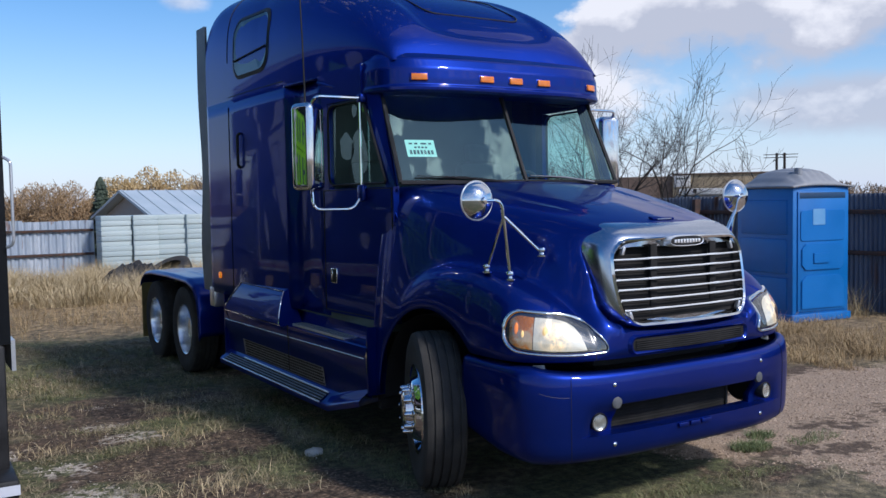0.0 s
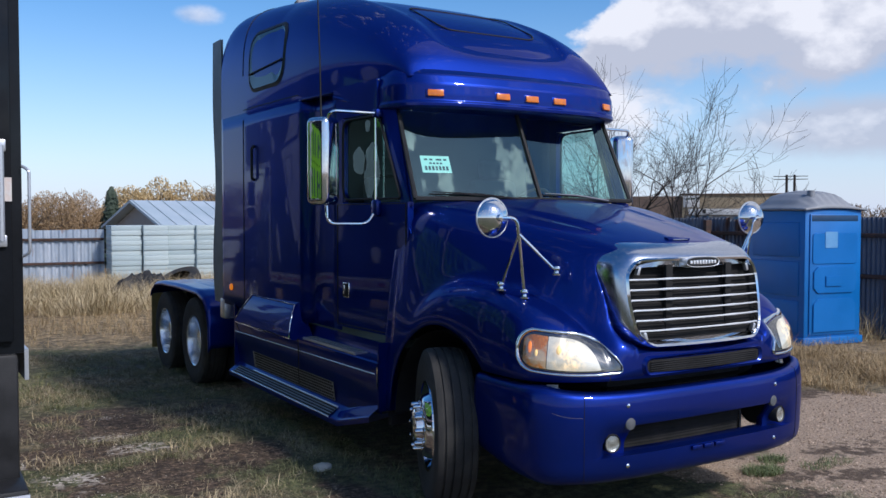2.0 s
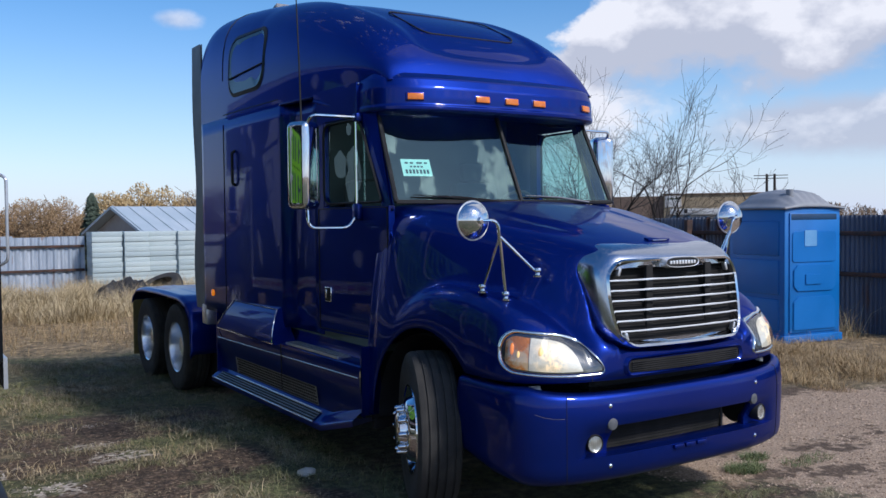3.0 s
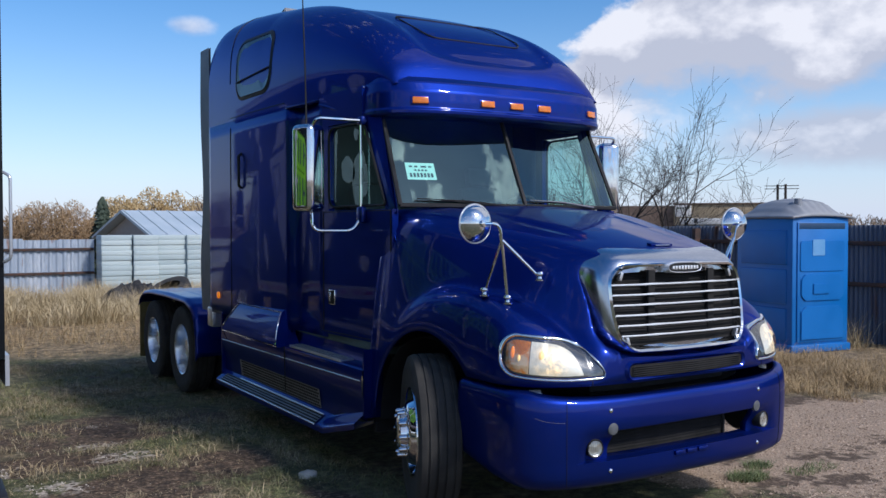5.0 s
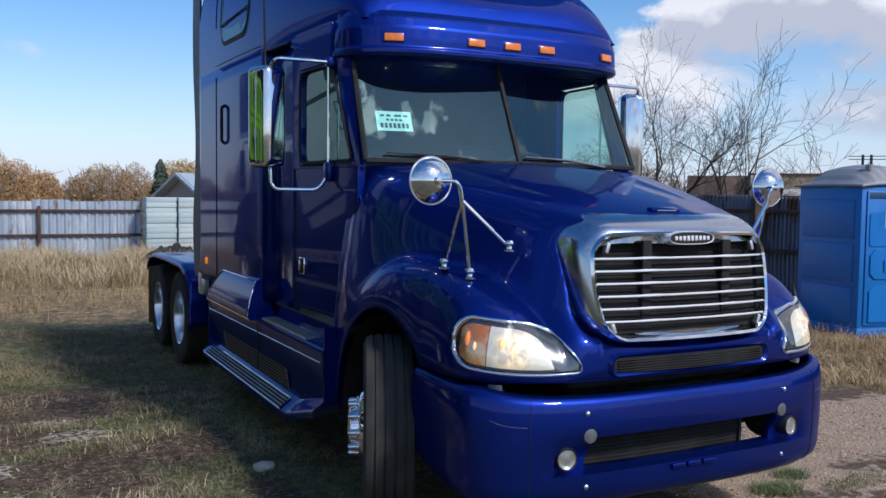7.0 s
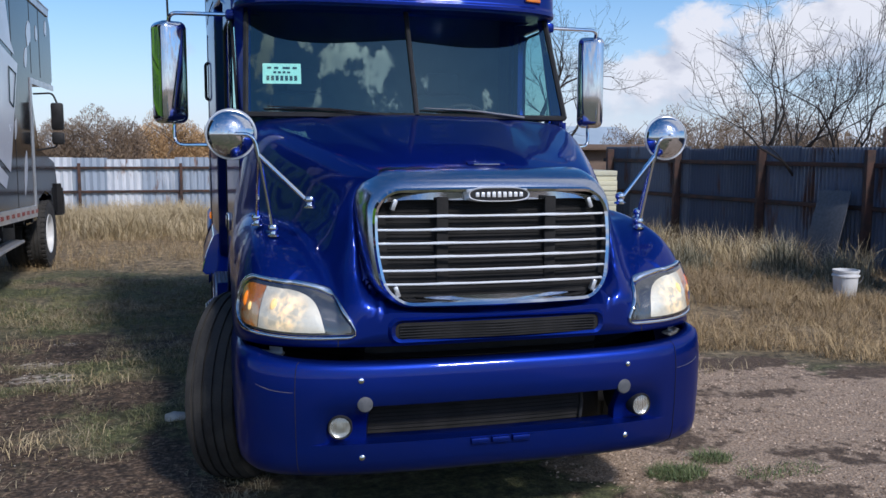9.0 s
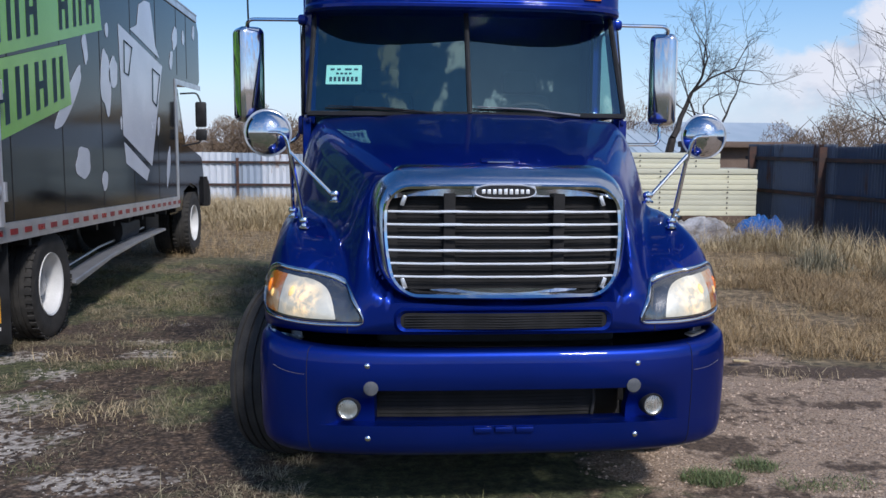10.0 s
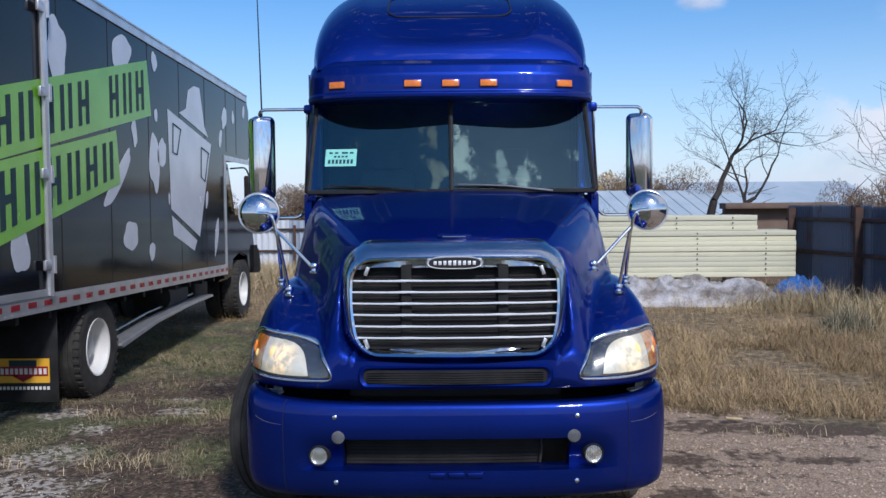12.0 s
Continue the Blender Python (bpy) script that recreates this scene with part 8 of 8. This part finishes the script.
def gable_house(name, label, m, wide, deep, eave, ridge, wall, roofm, porch=False):
    """A gabled building: walls, roof slabs with overhang; the gable end looks along -x."""
    h = thing(name, label, "building", m)
    bm = bmesh.new()
    prism(bm, [(-deep / 2, 0), (deep / 2, 0), (deep / 2, eave), (0, ridge), (-deep / 2, eave)], wide, "x", 0.0)
    part("wall", bm, wall, h, smooth=0)
    for s in (-1, 1):
        bm = bmesh.new()
        run = math.hypot(deep / 2, ridge - eave)
        ux, uz = s * (deep / 2) / run, -(ridge - eave) / run
        o = 0.45
        pts = [(0, ridge + 0.03), (ux * (run + o), ridge + 0.03 + uz * (run + o)), (ux * (run + o), ridge + 0.13 + uz * (run + o)), (0, ridge + 0.13)]
        prism(bm, pts, wide + 0.8, "x", -0.4)
        rp = part("roof", bm, roofm, h, smooth=0)
        for k in range(int(wide / 0.6) if porch else 0):
            bm = bmesh.new()
            x = -0.3 + 0.6 * k
            tube(bm, [(x, 0, ridge + 0.15), (x, ux * (run + o), ridge + 0.15 + uz * (run + o))], 0.02, 4)
            part("seam", bm, roofm, rp)
    if porch:
        bm = bmesh.new()
        prism(bm, [(-deep / 2 - 2.2, eave - 0.75), (-deep / 2, eave - 0.15), (-deep / 2, eave - 0.05), (-deep / 2 - 2.2, eave - 0.62)], wide * 0.7, "x", wide * 0.22)
        part("porch_roof", bm, roofm, h, smooth=0)
        # a dark board on the wall stands in for the shade below the porch
        bm = bmesh.new()
        box(bm, (wide * 0.57, -deep / 2 - 0.03, 0.9), (wide * 0.66, 0.06, 1.7))
        part("porch_shade", bm, M["dark"], h, smooth=0)
    return h


gable_house("shed", "grey gabled shed with pale tin roof beyond the fence", pose(3.15, 31.0, -0.42, 0, 0, 14), 9.0, 4.2, 1.98, 2.82, M["siding"], M["tinroof"], True)
gable_house("tin_house", "low house with pale tin roof", pose(11.0, 41.0, -0.3, 0, 0, 4), 9.0, 6.0, 2.3, 3.25, M["tanwall"], M["tinroof"])
bm = bmesh.new()
box(bm, (7.6, 16.2, 1.9), (2.6, 0.5, 0.14), 0.02)
box(bm, (7.6, 16.4, 0.95), (2.4, 0.3, 1.8), 0.02)
sb = part("storage_crate", bm, M["brownroof"], None)
tagged(sb, "low brown timber shelter behind the dark fence", "shelter")
hall = thing("long_hall", "long flat tan commercial building in the distance", "building", pose(49.75, 48.33, -0.2, 0, 0, -48.3))
bm = bmesh.new()
box(bm, (4, 4, 1.95), (8, 8, 3.9), 0.02)
part("wall", bm, M["tanwall"], hall)
bm = bmesh.new()
box(bm, (-2.4, 4.3, 1.9), (4.8, 8, 3.8), 0.02)
part("side_wing", bm, M["brownroof"], hall, "dark brown wing")
bm = bmesh.new()
box(bm, (4, 4, 3.93), (8.2, 8.2, 0.12), 0.03)
part("roof", bm, M["brownroof"], hall)
bm = bmesh.new()
box(bm, (0.75, -0.06, 3.35), (1.3, 0.08, 0.95), 0.02)
sgn = part("sign_board", bm, M["white"], hall, "pale green sign board")
bm = bmesh.new()
for k in range(5):
    box(bm, (0.35 + 0.2 * k, -0.11, 3.58), (0.14, 0.02, 0.16), 0.0)
part("sign_mark", bm, M["leaffir"], sgn)
bm = bmesh.new()
box(bm, (4.0, -0.06, 2.5), (7.0, 0.10, 0.5), 0.02)
part("white_band", bm, M["white"], hall, "white band over the shop front")
bm = bmesh.new()
box(bm, (1.75, -0.13, 2.55), (0.28, 0.04, 0.34), 0.08)
part("band_mark", bm, M["black"], hall)
bm = bmesh.new()
box(bm, (4.0, -0.03, 1.2), (7.6, 0.06, 2.0), 0.02)
part("shop_front", bm, M["tint"], hall, "dark glazed shop front")
# power poles
for k, (px_, py_) in enumerate(((70.75, 54.61), (71.2, 54.03))):
    pole = thing("power_pole", "wooden power pole with crossarms far off", "pole", pose(px_, py_, 0, 0, 0, -48))
    bm = bmesh.new()
    tube(bm, [(0, 0, 0), (0, 0, 6.1)], [0.16, 0.12], 10)
    part("post", bm, M["bark"], pole)
    for z in (5.95, 5.65):
        bm = bmesh.new()
        box(bm, (0.3 if k else -0.3, 0, z), (1.9, 0.08, 0.07), 0.01)
        part("crossarm", bm, M["bark"], pole)

# ---- small things on the ground ----
M["stone"] = mat("pale_stone", (0.42, 0.40, 0.36), (0.55, 0.53, 0.48), rough=0.9, scale=8, fine=60, bump=0.3)


def pebble(x, y, s, seed, name="stone", label="pale limestone lump lying on the grass"):
    bm = bmesh.new()
    bmesh.ops.create_icosphere(bm, subdivisions=2, radius=1.0)
    for v in bm.verts:
        k = 1 + 0.35 * noise.noise(v.co * 1.3 + Vector((seed, 0, 0)))
        v.co = Vector((v.co.x * s * k, v.co.y * s * 0.8 * k, v.co.z * s * 0.5 * k))
    ob = part(name, bm, M["stone"])
    ob.location = (x, y, ground_z(x, y) + 0.2 * s)
    return tagged(ob, label, "stone")


pebble(-1.56, 2.36, 0.075, 1.0)
bm = bmesh.new()
box(bm, (0, 0, 0), (0.16, 0.035, 0.014), 0.004)
plank = part("broken_plank", bm, M["tallstraw"])
plank.matrix_basis = pose(2.45, 3.1, ground_z(2.45, 3.1) + 0.05, 8, 6, 12)
tagged(plank, "short weathered plank lying on the gravel", "plank")
# bucket and a loose sheet by the dark fence
bucket = thing("bucket", "white plastic bucket standing in the grass by the fence", "bucket", pose(6.45, 5.68, ground_z(6.45, 5.68)))
bm = bmesh.new()
lathe(bm, [(0.0, 0.0), (0.125, 0.0), (0.132, 0.01), (0.155, 0.33), (0.163, 0.335), (0.163, 0.355), (0.150, 0.355), (0.125, 0.02), (0.0, 0.02)], 28, pose(0, 0, 0, 0, -90, 0))
part("pail", bm, M["white"], bucket)
bm = bmesh.new()
lathe(bm, [(0.158, 0.27), (0.168, 0.275), (0.168, 0.295), (0.158, 0.30)], 28, pose(0, 0, 0, 0, -90, 0))
part("band", bm, M["white"], bucket)
bm = bmesh.new()
tube(bm, [(0.165 * math.cos(a), 0.165 * math.sin(a) * 0.3 - 0.12, 0.28 - 0.14 * math.sin(a)) for a in [math.pi * i / 14 for i in range(15)]], 0.003, 5)
part("bail", bm, M["steel"], bucket)
bm = bmesh.new()
box(bm, (0, 0, 0.62), (0.62, 0.02, 1.24), 0.003)
loose = part("loose_sheet", bm, M["cover"])
loose.matrix_basis = pose(8.02, 8.3, ground_z(8.02, 8.3) + 0.02, -16, 0, -80)
tagged(loose, "dull grey metal sheet leaning on the dark fence", "metal sheet")
# old tyre and scrap by the bundles
bm = bmesh.new()
lathe(bm, TYRE_PROF, 40, Matrix.Translation((1.5, 18.6, 0.3)) @ pose(0, 0, 0, 0, 62, 30))
tagged(part("scrap_tyre", bm, M["rubber"]), "old black tyre lying in the weeds", "tyre")
tarp("black_plastic", "crumpled black plastic sheet in the weeds", 0.5, 18.2, 1.7, 0.8, 0.7, M["black"], 7.0)
